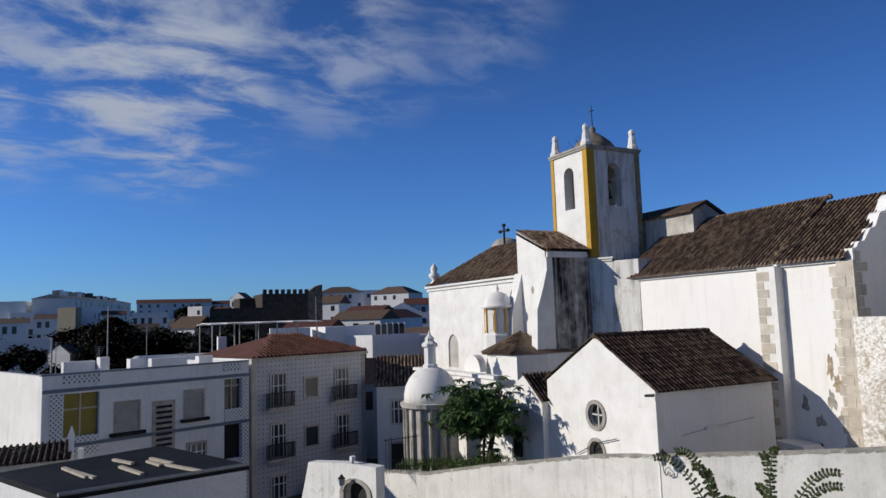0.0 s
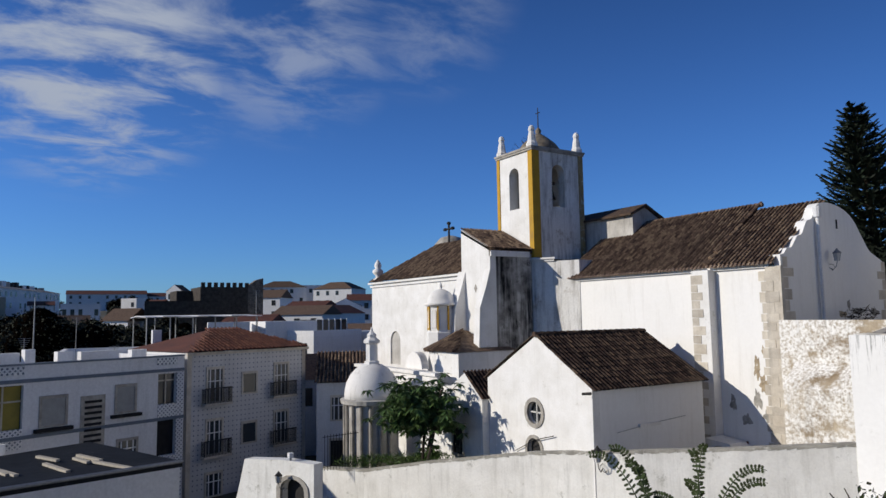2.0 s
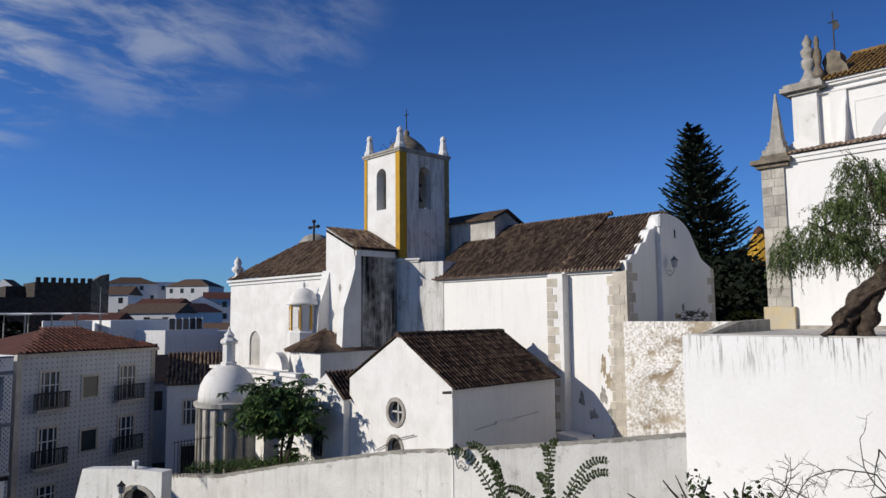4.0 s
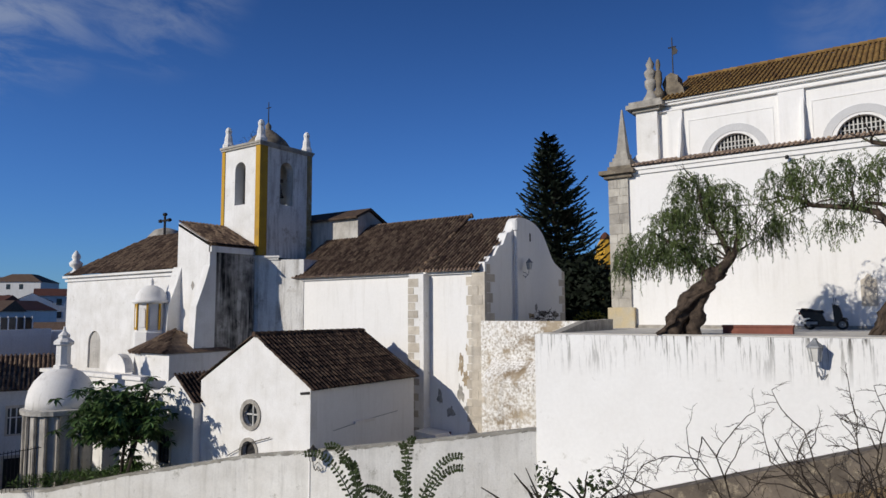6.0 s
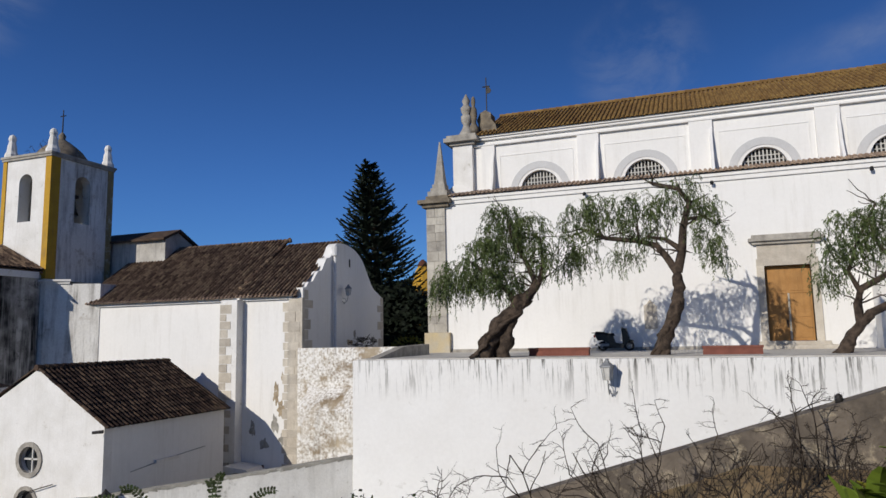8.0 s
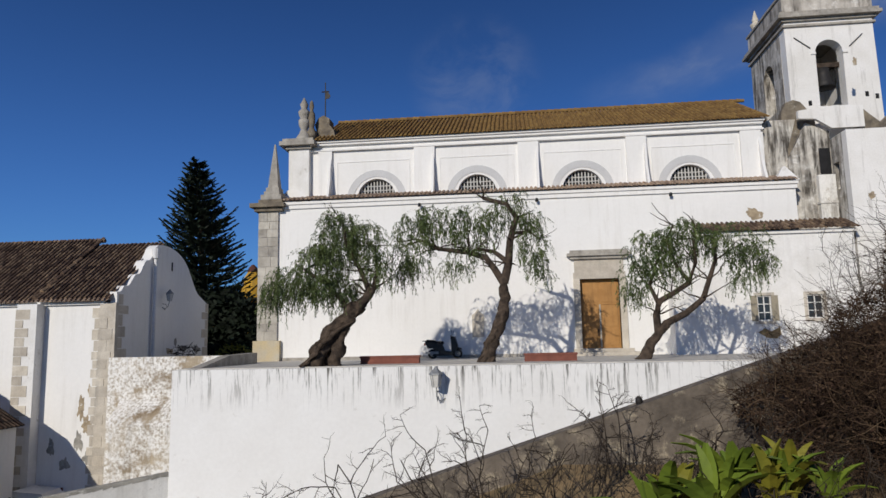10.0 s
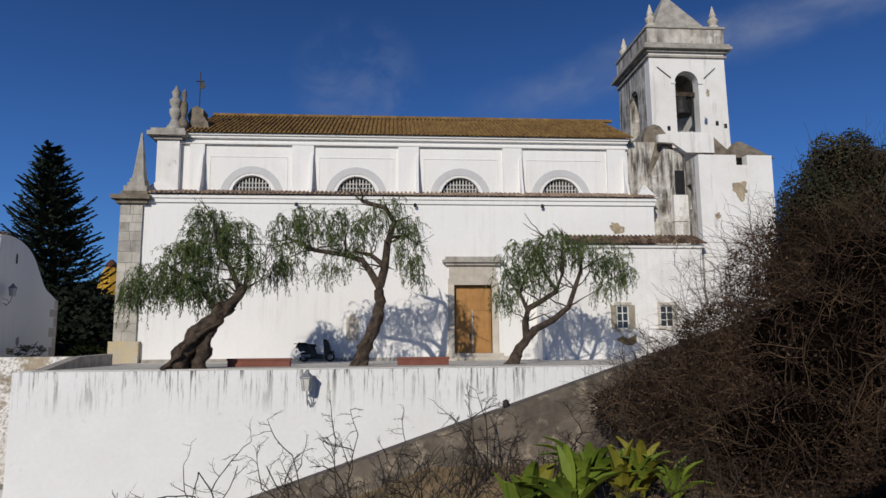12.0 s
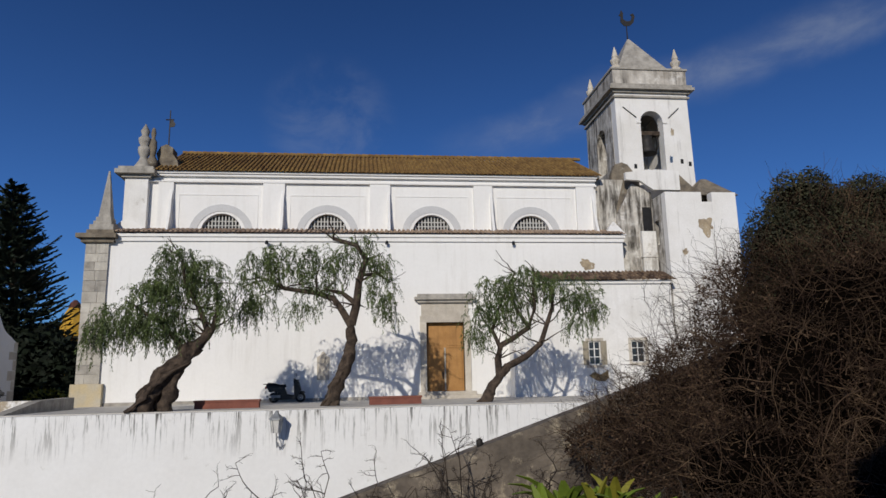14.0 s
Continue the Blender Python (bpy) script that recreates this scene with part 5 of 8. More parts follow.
ring(bm, arch(-25.2, -23.95, -7.5, -5.4, 8), arch(-25.05, -24.1, -7.5, -5.55, 8), (0, 19.95, 0), X, Z, Y, 0.1)
part("door_surround", bm, GREYSTONE, chapel)
part("door", boxed(-25.05, -24.1, 20.2, 20.26, -7.5, -5.5), IRON, chapel, "dark door behind a grille")
tiled_roof("roof", chapel, (-20.62, 19.85, -3.16), (0, 1, 0), (-3.68, 0, 2.2), 7.2, 4.25, CHAPELTILE, 0.225, 0.37, 21, "dark brown barrel-tile roof slope")
tiled_roof("roof", chapel, (-28.3, 19.85, -3.16), (0, 1, 0), (4.0, 0, 2.2), 7.2, 4.5, CHAPELTILE, 0.225, 0.37, 22, "dark brown barrel-tile roof slope")
part("roof_bed", prism(bmesh.new(), [(-28.15, -3.12), (-20.75, -3.12), (-24.3, -0.99)], (0, 20.41, 0), X, Z, Y, 6.5), CHAPELTILE, chapel)
s = Soup()
for i in range(18):
    tube(s, [(-24.3, 19.9 + i * 0.4, -0.9), (-24.3, 20.35 + i * 0.4, -0.92)], 0.13, 0.11, 7)
part("ridge_tiles", s.data(), CHAPELTILE, chapel)
s = Soup()
tube(s, [(-20.6, 19.75, -3.22), (-20.95, 19.6, -3.25)], 0.07, 0.06, 6)
part("gutter_spout", s.data(), IRON, chapel)
s = Soup()
tube(s, [(-25.9, 19.9, -6.3), (-24.4, 19.85, -5.6), (-23.1, 19.88, -5.25)], 0.02, 0.02, 4)
part("cable", s.data(), IRON, chapel)
s = Soup()
tube(s, [(-20.77, 21.3, -4.95), (-20.77, 23.4, -4.75), (-20.77, 25.6, -4.62)], 0.015, 0.015, 4)
part("cable", s.data(), GREYIRON, chapel)
part("vent", boxed(-20.8, -20.7, 22.6, 23.9, -4.85, -4.72), WORN, chapel)

# small gabled annex beside it
small = thing("small_annex", "little white gabled annex with dark tiles beside the chapel", "annex")
bm = bmesh.new()
slab(bm, [(-34.2, -11), (-28.05, -11), (-28.05, -4.2), (-29.6, -2.95), (-30.9, -3.7), (-34.2, -3.9)], [rect(-30.75, -29.85, -7.1, -5.75)], (0, 19.6, 0), X, Z, Y, 0.4)
part("gable_wall", bm, WHITE, small)
sash(small, -30.75, -29.85, -7.1, -5.75, (0, 19.6, 0), X, Y, (2, 3), IRON, None, STONE, "barred_window")
tiled_roof("roof", small, (-28.0, 19.45, -4.14), (0, 1, 0), (-1.55, 0, 1.25), 3.4, 2.0, CHAPELTILE, 0.225, 0.37, 23, "dark tile slope")
part("roof_bed", prism(bmesh.new(), [(-34.1, -4.0), (-28.1, -4.4), (-29.6, -3.0), (-30.9, -3.75)], (0, 20.0, 0), X, Z, Y, 0.6), CHAPELTILE, small)

# lean-to with the low arch at the nave's foot
leanto = thing("low_arched_annex", "low stained annex with a dark arch at the church's foot", "annex")
bm = bmesh.new()
slab(bm, [(-21.2, -11), (-19.3, -11), (-19.3, -6.7), (-19.9, -5.95), (-21.2, -5.85)], [arch(-21.0, -19.85, -8, -6.1, 8)], (0, 27.4, 0), X, Z, Y, 1.3)
part("wall", bm, WORN, leanto)
bm = bmesh.new()
prism(bm, [(-20.0, -11), (-18.0, -11), (-18.0, -8.2), (-19.6, -6.8), (-20.0, -6.7)], (0, 27.9, 0), X, Z, Y, 0.9)
part("raking_wall", bm, WORN, leanto)
part("arch_back", boxed(-21.1, -19.8, 28.6, 28.65, -9, -5.95), REDTILE, leanto)


# ---- the town ----
def frame_of(ax, ay, bx, by):
    """Axes of a front that runs from a to b, with n pointing into the house."""
    a, b = Vector((ax, ay, 0)), Vector((bx, by, 0))
    u = (b - a).normalized()
    n = Vector((-u.y, u.x, 0))
    if n.dot(a) < 0:
        n = -n
    return a, u, n, (b - a).length


def lattice(bm, a0, a1, b0, b1, origin, u, n, step=0.22, t=0.05):
    """A pierced screen of crossing diagonals."""
    o, u, n = Vector(origin), Vector(u), Vector(n)
    k = a0 - (b1 - b0)
    while k < a1:
        for sgn in (1, -1):
            p = []
            for f in (0.0, 1.0):
                a = k + (b1 - b0) * f
                p.append((a, b0 + (b1 - b0) * f if sgn > 0 else b1 - (b1 - b0) * f))
            (xa, za), (xb, zb) = p
            lo, hi = max(0.0, (a0 - xa) / (xb - xa)), min(1.0, (a1 - xa) / (xb - xa))
            if hi - lo > 0.02:
                q0 = (xa + (xb - xa) * lo, za + (zb - za) * lo)
                q1 = (xa + (xb - xa) * hi, za + (zb - za) * hi)
                prism(bm, [(q0[0], q0[1] - t), (q1[0], q1[1] - t), (q1[0], q1[1] + t), (q0[0], q0[1] + t)], o, u, Z, n, 0.05)
        k += step
    return bm


def house_window(parent, a, b, w, h, o, u, n, frame=GREYSTONE, glass=GLASS, name="window", bars=True):
    win = part(name, prism(bmesh.new(), rect(a - w / 2, a + w / 2, b, b + h), Vector(o) - Vector(n) * 0.01, u, Z, n, 0.012), glass, parent)
    bm = bmesh.new()
    ring(bm, rect(a - w / 2 - 0.13, a + w / 2 + 0.13, b - 0.1, b + h + 0.16), rect(a - w / 2, a + w / 2, b, b + h), Vector(o) - Vector(n) * 0.06, u, Z, n, 0.06)
    part("surround", bm, frame, win)
    if bars:
        bm = bmesh.new()
        for f in (-0.34, 0.0, 0.34):
            prism(bm, rect(a + w * f - 0.035, a + w * f + 0.035, b, b + h), Vector(o) - Vector(n) * 0.03, u, Z, n, 0.02)
        prism(bm, rect(a - w / 2, a + w / 2, b + h * 0.62, b + h * 0.62 + 0.06), Vector(o) - Vector(n) * 0.03, u, Z, n, 0.02)
        part("casement", bm, TOWNWHITE, win)
    return win


# grey-white apartment house with lattice screens
o, u, n, L = frame_of(-40.0, -2.2, -43.85, 8.7)
apt = thing("apartment_house", "shaded grey-white apartment house with grey bands and lattice screens", "house")
ZT = -2.17
gaps = [rect(1.0, 2.75, -5.35, -3.15), rect(L - 1.65, L - 0.5, -7.9, -3.15)]
part("front_wall", slab(bmesh.new(), rect(0, L, -11.5, ZT), gaps, o, u, Z, n, 0.3), PALEGREY, apt)
part("end_wall", prism(bmesh.new(), rect(0.3, 9, -11.5, ZT), o, n, Z, u, 0.3), WORN, apt, "sunlit stained end wall")
part("end_wall", prism(bmesh.new(), rect(0.3, 9, -11.5, ZT), o + u * (L - 0.3), n, Z, u, 0.3), PALEGREY, apt)
part("flat_roof", prism(bmesh.new(), rect(0.3, L - 0.3, 0.3, 9), o + Vector((0, 0, ZT - 0.75)), u, n, (0, 0, 1), 0.1), GREYSTONE, apt)
for zb in (-2.95, -5.75):
    part("band", prism(bmesh.new(), rect(0, L, zb - 0.1, zb + 0.08), o - n * 0.08, u, Z, n, 0.077), GREYTRIM, apt, "grey painted band")
part("coping", prism(bmesh.new(), rect(-0.05, L, ZT, ZT + 0.09), o - n * 0.06, u, Z, n, 0.4), GREYTRIM, apt)
for a0, a1, b0, b1 in ((0.35, 1.0, -6.6, -3.15), (L - 0.5, L - 0.03, -11, -3.1), (L - 1.75, L - 0.5, -2.62, -2.25), (0.95, 2.75, -2.62, -2.25), (1.0, 2.75, -6.3, -5.35), (L - 1.65, L - 0.5, -5.65, -4.95), (L - 1.65, L - 0.5, -8.6, -7.9)):
    bm = bmesh.new()
    lattice(bm, a0, a1, b0, b1, o - n * 0.05, u, n, 0.24, 0.055)
    scr = part("lattice_screen", bm, LATTICEWHITE, apt, "white pierced lattice screen")
    # dark sheet added to paint the shade in the lattice's open gaps
    part("backing", prism(bmesh.new(), rect(a0, a1, b0, b1), o - n * 0.006, u, Z, n, 0.004), GREYTRIM, scr)
for a0, a1, b0, b1, mt in ((1.0, 2.75, -5.35, -3.15, YELLOW), (L - 1.65, L - 0.5, -4.95, -3.15, GLASS)):
    g = part("loggia_window", prism(bmesh.new(), rect(a0, a1, b0, b1), o + n * 0.28, u, Z, n, 0.02), GLASS, apt)
    bm = bmesh.new()
    for i in range(1, 2):
        c = a0 + (a1 - a0) * i / 2
        prism(bm, rect(c - 0.04, c + 0.04, b0, b1), o + n * 0.2, u, Z, n, 0.05)
    prism(bm, rect(a0, a1, b0 + 1.35, b0 + 1.43), o + n * 0.2, u, Z, n, 0.05)
    part("mullion", bm, PLANK, g)
    if mt is YELLOW:
        part("blind", prism(bmesh.new(), rect(a0 + 0.05, a1 - 0.05, b0, b1 - 0.05), o + n * 0.25, u, Z, n, 0.02), DIMYELLOW, g, "dull yellow blind")
part("loggia_dark", prism(bmesh.new(), rect(L - 1.65, L - 0.5, -7.9, -5.7), o + n * 0.28, u, Z, n, 0.02), DARK, apt)
for a, b, w, h in ((4.2, -5.3, 1.15, 1.35), (8.0, -5.05, 1.0, 1.35), (8.15, -7.9, 1.0, 1.2), (4.3, -8.1, 1.1, 1.3)):
    w_ = house_window(apt, a, b, w, h, o, u, n, GREYSTONE, BLIND if b > -6 else GLASS, "shuttered_window", b < -6)
    bm = bmesh.new()
    prism(bm, rect(a - w / 2 - 0.35, a + w / 2 + 0.35, b - 0.32, b - 0.14), o - n * 0.28, u, Z, n, 0.26)
    part("flower_box", bm, DARK, w_, "dark planted window box")
lv = part("louvre", prism(bmesh.new(), rect(5.55, 6.85, -8.2, -4.0), o - n * 0.05, u, Z, n, 0.047), GREYSTONE, apt, "tall grey stairwell louvre")
for i in range(13):
    part("slat", prism(bmesh.new(), rect(5.75, 6.65, -8.0 + i * 0.3, -7.86 + i * 0.3), o - n * 0.1, u, Z, n, 0.046), DARK, lv)
for a, d, w, h in ((1.8, 2.5, 1.6, 0.9), (3.4, 1.8, 0.5, 1.2), (5.2, 2.2, 0.8, 0.85), (6.8, 3.0, 2.2, 0.7), (9.1, 1.6, 0.9, 0.75)):
    rb = part("roof_parapet_block", prism(bmesh.new(), rect(a, a + w, ZT - 0.6, ZT + h * 0.6), o + n * d, u, Z, n, 0.5), TOWNWHITE, apt, "whitewashed chimney block on the flat roof")
s = Soup()
tube(s, [o + u * 1.3 + n * 3 + Vector((0, 0, ZT)), o + u * 1.3 + n * 3 + Vector((0, 0, ZT + 1.9))], 0.05, 0.05, 5)
part("aerial", s.data(), GREYIRON, apt)
s = Soup()
tube(s, [o + u * 4.6 + n * 4 + Vector((0, 0, ZT)), o + u * 4.6 + n * 4 + Vector((0, 0, ZT + 3.6))], 0.04, 0.03, 5)
part("aerial", s.data(), GREYIRON, apt)

# tiled house with balconies
o, u, n, L = frame_of(-44.3, 8.95, -46.9, 17.5)
th = thing("tiled_house", "three-storey house clad in blue and white tiles with iron balconies", "house")
ZE = -2.05
part("front_wall", prism(bmesh.new(), rect(0, L, -11.5, ZE), o, u, Z, n, 0.4), AZULEJO, th)
part("side_wall", prism(bmesh.new(), rect(0.4, 8, -11.5, ZE), o + u * (L - 0.4), n, Z, u, 0.4), TOWNWHITE, th)
part("side_wall", prism(bmesh.new(), rect(0.4, 8, -11.5, ZE), o, n, Z, u, 0.4), TOWNWHITE, th)
s = Soup()
for i in range(int(L / 0.30)):
    for j in range(28):
        a, b = 0.2 + i * 0.30, -10.4 + j * 0.30
        c = o + u * a + Vector((0, 0, b)) - n * 0.008
        s.add([c - u * 0.06, c - Vector((0, 0, 0.06)), c + u * 0.06, c + Vector((0, 0, 0.06))], [(0, 1, 2, 3)])
ob = part("tile_pattern", s.data(), BLUEDOT, th, "blue-grey tile motifs")
ob["kind"] = "stuff"
for zc in (ZE - 0.16,):
    part("cornice", prism(bmesh.new(), rect(-0.1, L + 0.15, zc, ZE + 0.02), o - n * 0.22, u, Z, n, 0.217), STONE, th)
part("corner_pilaster", prism(bmesh.new(), rect(0, 0.3, -11, ZE - 0.16), o - n * 0.03, u, Z, n, 0.027), STONE, th)
part("corner_pilaster", prism(bmesh.new(), rect(L - 0.3, L, -11, ZE - 0.16), o - n * 0.03, u, Z, n, 0.027), STONE, th)
for b in (-5.15, -8.35):
    for a in (1.9, 6.9):
        w_ = house_window(th, a, b, 1.0, 2.0, o, u, n, STONE, GLASS, "balcony_door")
        bm = bmesh.new()
        prism(bm, rect(a - 0.95, a + 0.95, b - 0.2, b - 0.06), o - n * 0.55, u, Z, n, 0.5)
        bal = part("balcony", bm, STONE, w_, "iron-railed balcony")
        bm = bmesh.new()
        for i in range(19):
            c = a - 0.9 + i * 1.8 / 18
            prism(bm, rect(c - 0.016, c + 0.016, b - 0.06, b + 0.85), o - n * 0.53, u, Z, n, 0.03)
        prism(bm, rect(a - 0.93, a + 0.93, b + 0.82, b + 0.9), o - n * 0.54, u, Z, n, 0.05)
        for c in (a - 0.93, a + 0.9):
            for i in range(4):
                q = o + u * c - n * (0.12 + i * 0.12)
                prism(bm, rect(0, 0.03, b - 0.06, b + 0.85), q, u, Z, n, 0.03)
        ob = part("railing", bm, IRON, w_, "dark iron balcony railing")
        ob["kind"] = "stuff"
    house_window(th, 4.4, b + 0.35, 0.95, 1.2, o, u, n, STONE, GLASS, "small_window", False)
for a, b, w, h in ((1.9, -10.9, 1.0, 1.3), (6.9, -11.0, 1.0, 1.6), (4.4, -11.4, 0.9, 1.8)):
    house_window(th, a, b, w, h, o, u, n, STONE, GLASS if a != 4.4 else DARK, "ground_window", a != 4.4)
eave = ZE + 0.04
tiled_roof("roof", th, o - n * 0.35 + u * -0.15 + Vector((0, 0, eave)), u, n + Vector((0, 0, 0.34)), L + 0.3, 4.2, REDTILE, 0.3, 0.5, 31, "red-brown hipped tile roof", clip=lambda a, q: q * 0.85 < a < L + 0.3 - q * 0.85)
s = Soup()
c0 = [o + u * a + n * b + Vector((0, 0, z)) for a, b, z in ((-0.1, -0.2, eave), (L + 0.1, -0.2, eave), (L + 0.1, 8.2, eave), (-0.1, 8.2, eave), (3.7, 3.9, eave + 1.30), (L - 3.7, 3.9, eave + 1.30))]
s.add(c0, [(0, 1, 5, 4), (1, 2, 5), (2, 3, 4, 5), (3, 0, 4)])
part("roof_bed", s.data(), REDTILE, th)
part("awning", prism(bmesh.new(), rect(3.6, 5.2, -11.2, -10.2), o - n * 0.9, u, Z, n, 0.5), REDPAINT, th, "red shop awning")

# low white house beyond the dome
o, u, n, L = frame_of(-45.2, 17.7, -43.0, 22.5)
lh = thing("low_house", "low white house with a dark tile roof", "house")
part("front_wall", prism(bmesh.new(), rect(0, 3.4, -11.5, -4.5), o, u, Z, n, 0.4), TOWNWHITE, lh)
part("side_wall", prism(bmesh.new(), rect(0.4, 9, -11.5, -4.5), o, n, Z, u, 0.4), TOWNWHITE, lh)
house_window(lh, 1.5, -7.0, 0.9, 1.5, o, u, n, STONE, GLASS, "window")
house_window(lh, 1.6, -10.8, 1.3, 2.4, o, u, n, STONE, DARK, "doorway", False)
tiled_roof("roof", lh, o - n * 0.3 - u * 0.2 + Vector((0, 0, -4.45)), u, n + Vector((0, 0, 0.5)), 3.6, 4.2, OLDTILE, 0.26, 0.42, 33, "dark tile roof")
part("roof_bed", prism(bmesh.new(), [(0, -4.5), (8, -4.5), (4, -2.6)], o, n, Z, u, 3.4), OLDTILE, lh)

# dark sheet-roofed shed with loose planks
shed = thing("flat_shed", "low white shed with a dark sheet roof", "shed")
q = [(-31.9, -3.3, -5.3), (-25.9, -0.9, -5.2), (-28.7, 5.7, -5.5), (-34.5, 2.9, -5.3)]
s = Soup()
s.add([Vector(p) for p in q] + [Vector(p) - Vector((0, 0, 0.22)) for p in q], [(0, 1, 2, 3), (4, 7, 6, 5), (0, 4, 5, 1), (1, 5, 6, 2), (2, 6, 7, 3), (3, 7, 4, 0)])
part("sheet_roof", s.data(), SHEET, shed, "dark weathered sheet roof")
s = Soup()
q2 = [Vector((p[0] * 0.985 - 0.4, p[1] * 0.98, p[2] - 0.2)) for p in q]
s.add(q2 + [Vector((p.x, p.y, -11)) for p in q2], [(0, 4, 5, 1), (1, 5, 6, 2), (2, 6, 7, 3), (3, 7, 4, 0)])
part("wall", s.data(), TOWNWHITE, shed)
s = Soup()
tube(s, [q[1], q[2]], 0.07, 0.07, 6)
part("gutter", s.data(), GREYIRON, shed)


def plank(x, y, z, yaw, length, pitch=3):
    m = Matrix.Translation((x, y, z)) @ Matrix.Rotation(radians(yaw), 4, "Z") @ Matrix.Rotation(radians(pitch), 4, "Y")
    tagged(part("plank", boxed(-length / 2, length / 2, -0.08, 0.08, -0.045, 0.045, m=m), PLANK), "pale weathered plank lying on the shed roof", "plank", "planks on the shed roof")


for i in range(7):
    px = (-29.9, -29.3, -31.4, -29.3, -30.8, -28.9, -30.4)[i]
    py = (-0.5, -0.2, 1.2, 1.4, 2.6, 3.2, 2.3)[i]
    plank(px, py, -5.24 - (py + 1) * 0.03, 20 + 4 * (i % 3), (2.4, 1.8, 1.4, 2.0, 1.7, 2.3, 1.2)[i], 1)

# roof corner and chimneys before the apartment house
near = thing("corner_house", "low house with brown tile roof before the apartments", "house")
part("wall", boxed(-39.6, -36.6, -9, -1.0, -11, -5.82), GREYWORNSHADE, near)
tiled_roof("roof", near, (-36.4, -9, -5.80), (0, 1, 0), (-1, 0, 0.14), 8.1, 3.0, CHAPELTILE, 0.26, 0.42, 35, "dark brown tile roof")
ch = part("chimney", boxed(-37.82, -37.58, -0.92, -0.68, -6, -4.95), WORN, near)
part("chimney_cap", pyramid(bmesh.new(), -37.87, -37.53, -0.97, -0.63, -4.95, -4.45, 0.1), WORN, ch)
part("chimney", boxed(-36.6, -36.38, -0.5, -0.25, -6.5, -5.35), WORN, near)


def town_house(cx, cy, yaw, w, d, base, top, roof="flat", wall=TOWNWHITE, tile=REDTILE, storeys=2, cols=3, rise=1.5, label="white town house with shaded front", name="house"):
    """A house of the far town: body, roof and the windows that face the viewpoint."""
    h = thing(name, label, "house", "houses of the town")
    m = Matrix.Translation((cx, cy, 0)) @ Matrix.Rotation(radians(yaw), 4, "Z")
    part("wall", boxed(-d / 2, d / 2, -w / 2, w / 2, base, top, m=m), wall, h)
    if roof == "gable":
        bm = bmesh.new()
        prism(bm, [(-d / 2 - 0.3, top), (d / 2 + 0.3, top), (0, top + rise)], (0, -w / 2 - 0.3, 0), X, Z, Y, w + 0.6)
        bmesh.ops.transform(bm, matrix=m, verts=bm.verts)
        part("roof", bm, tile, h)
    elif roof == "end":
        bm = bmesh.new()
        prism(bm, [(-w / 2 - 0.3, top), (w / 2 + 0.3, top), (0, top + rise)], (-d / 2, 0, 0), Y, Z, X, d - 0.05)
        bmesh.ops.transform(bm, matrix=m, verts=bm.verts)
        part("roof", bm, tile, h)
        bm = bmesh.new()
        prism(bm, [(-w / 2, top), (w / 2, top), (0, top + rise * 0.97)], (d / 2 - 0.05, 0, 0), Y, Z, X, 0.05)
        bmesh.ops.transform(bm, matrix=m, verts=bm.verts)
        part("gable", bm, wall, h)
    elif roof == "hip":
        bm = pyramid(bmesh.new(), -d / 2 - 0.3, d / 2 + 0.3, -w / 2 - 0.3, w / 2 + 0.3, top, top + rise, 0.35)
        bmesh.ops.transform(bm, matrix=m, verts=bm.verts)
        part("roof", bm, tile, h)
    else:
        bm = bmesh.new()
        ring(bm, rect(-d / 2, d / 2, -w / 2, w / 2), rect(-d / 2 + 0.3, d / 2 - 0.3, -w / 2 + 0.3, w / 2 - 0.3), (0, 0, top), X, Y, Z, 0.6)
        bmesh.ops.transform(bm, matrix=m, verts=bm.verts)
        part("parapet", bm, wall, h)
    sh = min(3.0, (top - base) / max(1, storeys))
    base = top - sh * max(1, storeys)
    for i in range(storeys):
        for j in range(cols):
            if (i * 7 + j * 3 + int(cx)) % 5 == 4:
                continue
            a = -w / 2 + w * (j + 0.5) / cols
            b = base + sh * i + sh * 0.3
            part("window", boxed(d / 2 - 0.05, d / 2 + 0.03, a - min(0.55, w / cols * 0.25), a + min(0.55, w / cols * 0.25), b, b + min(1.5, sh * 0.48), m=m), GLASS, h)
    return h


mod = town_house(-71.5, 27.0, -62, 8.5, 8, -11, -1.9, "flat", TOWNWHITE, storeys=2, cols=3, label="white modern house with a flat roof")
part("upper_storey", boxed(-76, -69, 21.5, 27.0, -2, -0.3), TOWNWHITE, mod)
gl = part("glazed_room", boxed(-74, -69.2, 27.0, 30.6, -2, -0.2), GLASS, mod, "glazed roof room")
for k in range(6):
    part("mullion", boxed(-69.2, -69.1, 27.0 + k * 0.7, 27.1 + k * 0.7, -2, -0.1), TOWNWHITE, gl)
town_house(-73, 35.0, -24, 9, 7, -11, -2.2, "flat", storeys=2, cols=2)
town_house(-56.5, 23.5, -20, 9, 8, -11, -5.0, "gable", TOWNWHITE, OLDTILE, 2, 2, 1.9, "low house with brown tile roof")
hill_flats = town_house(-227.4, -1.5, 70, 49, 9, -5, 8.9, "gable", TOWNWHITE, GREYSTONE, 4, 15, 1.1, "long white apartment block on the hill")
rh = random.Random(33)
for k in range(16):
    c = Matrix.Translation((-227.4, -1.5, 0)) @ Matrix.Rotation(radians(70), 4, "Z")
    y, hgt = -23 + k * 2.9 + rh.uniform(-0.5, 0.5), rh.uniform(0.5, 1.5)
    part("roof_tank", boxed(-0.3, 0.9, y, y + rh.uniform(0.7, 1.8), 9.3, 9.9 + hgt, m=c), rh.choice((IRON, GREYSTONE, TOWNWHITE)), hill_flats)
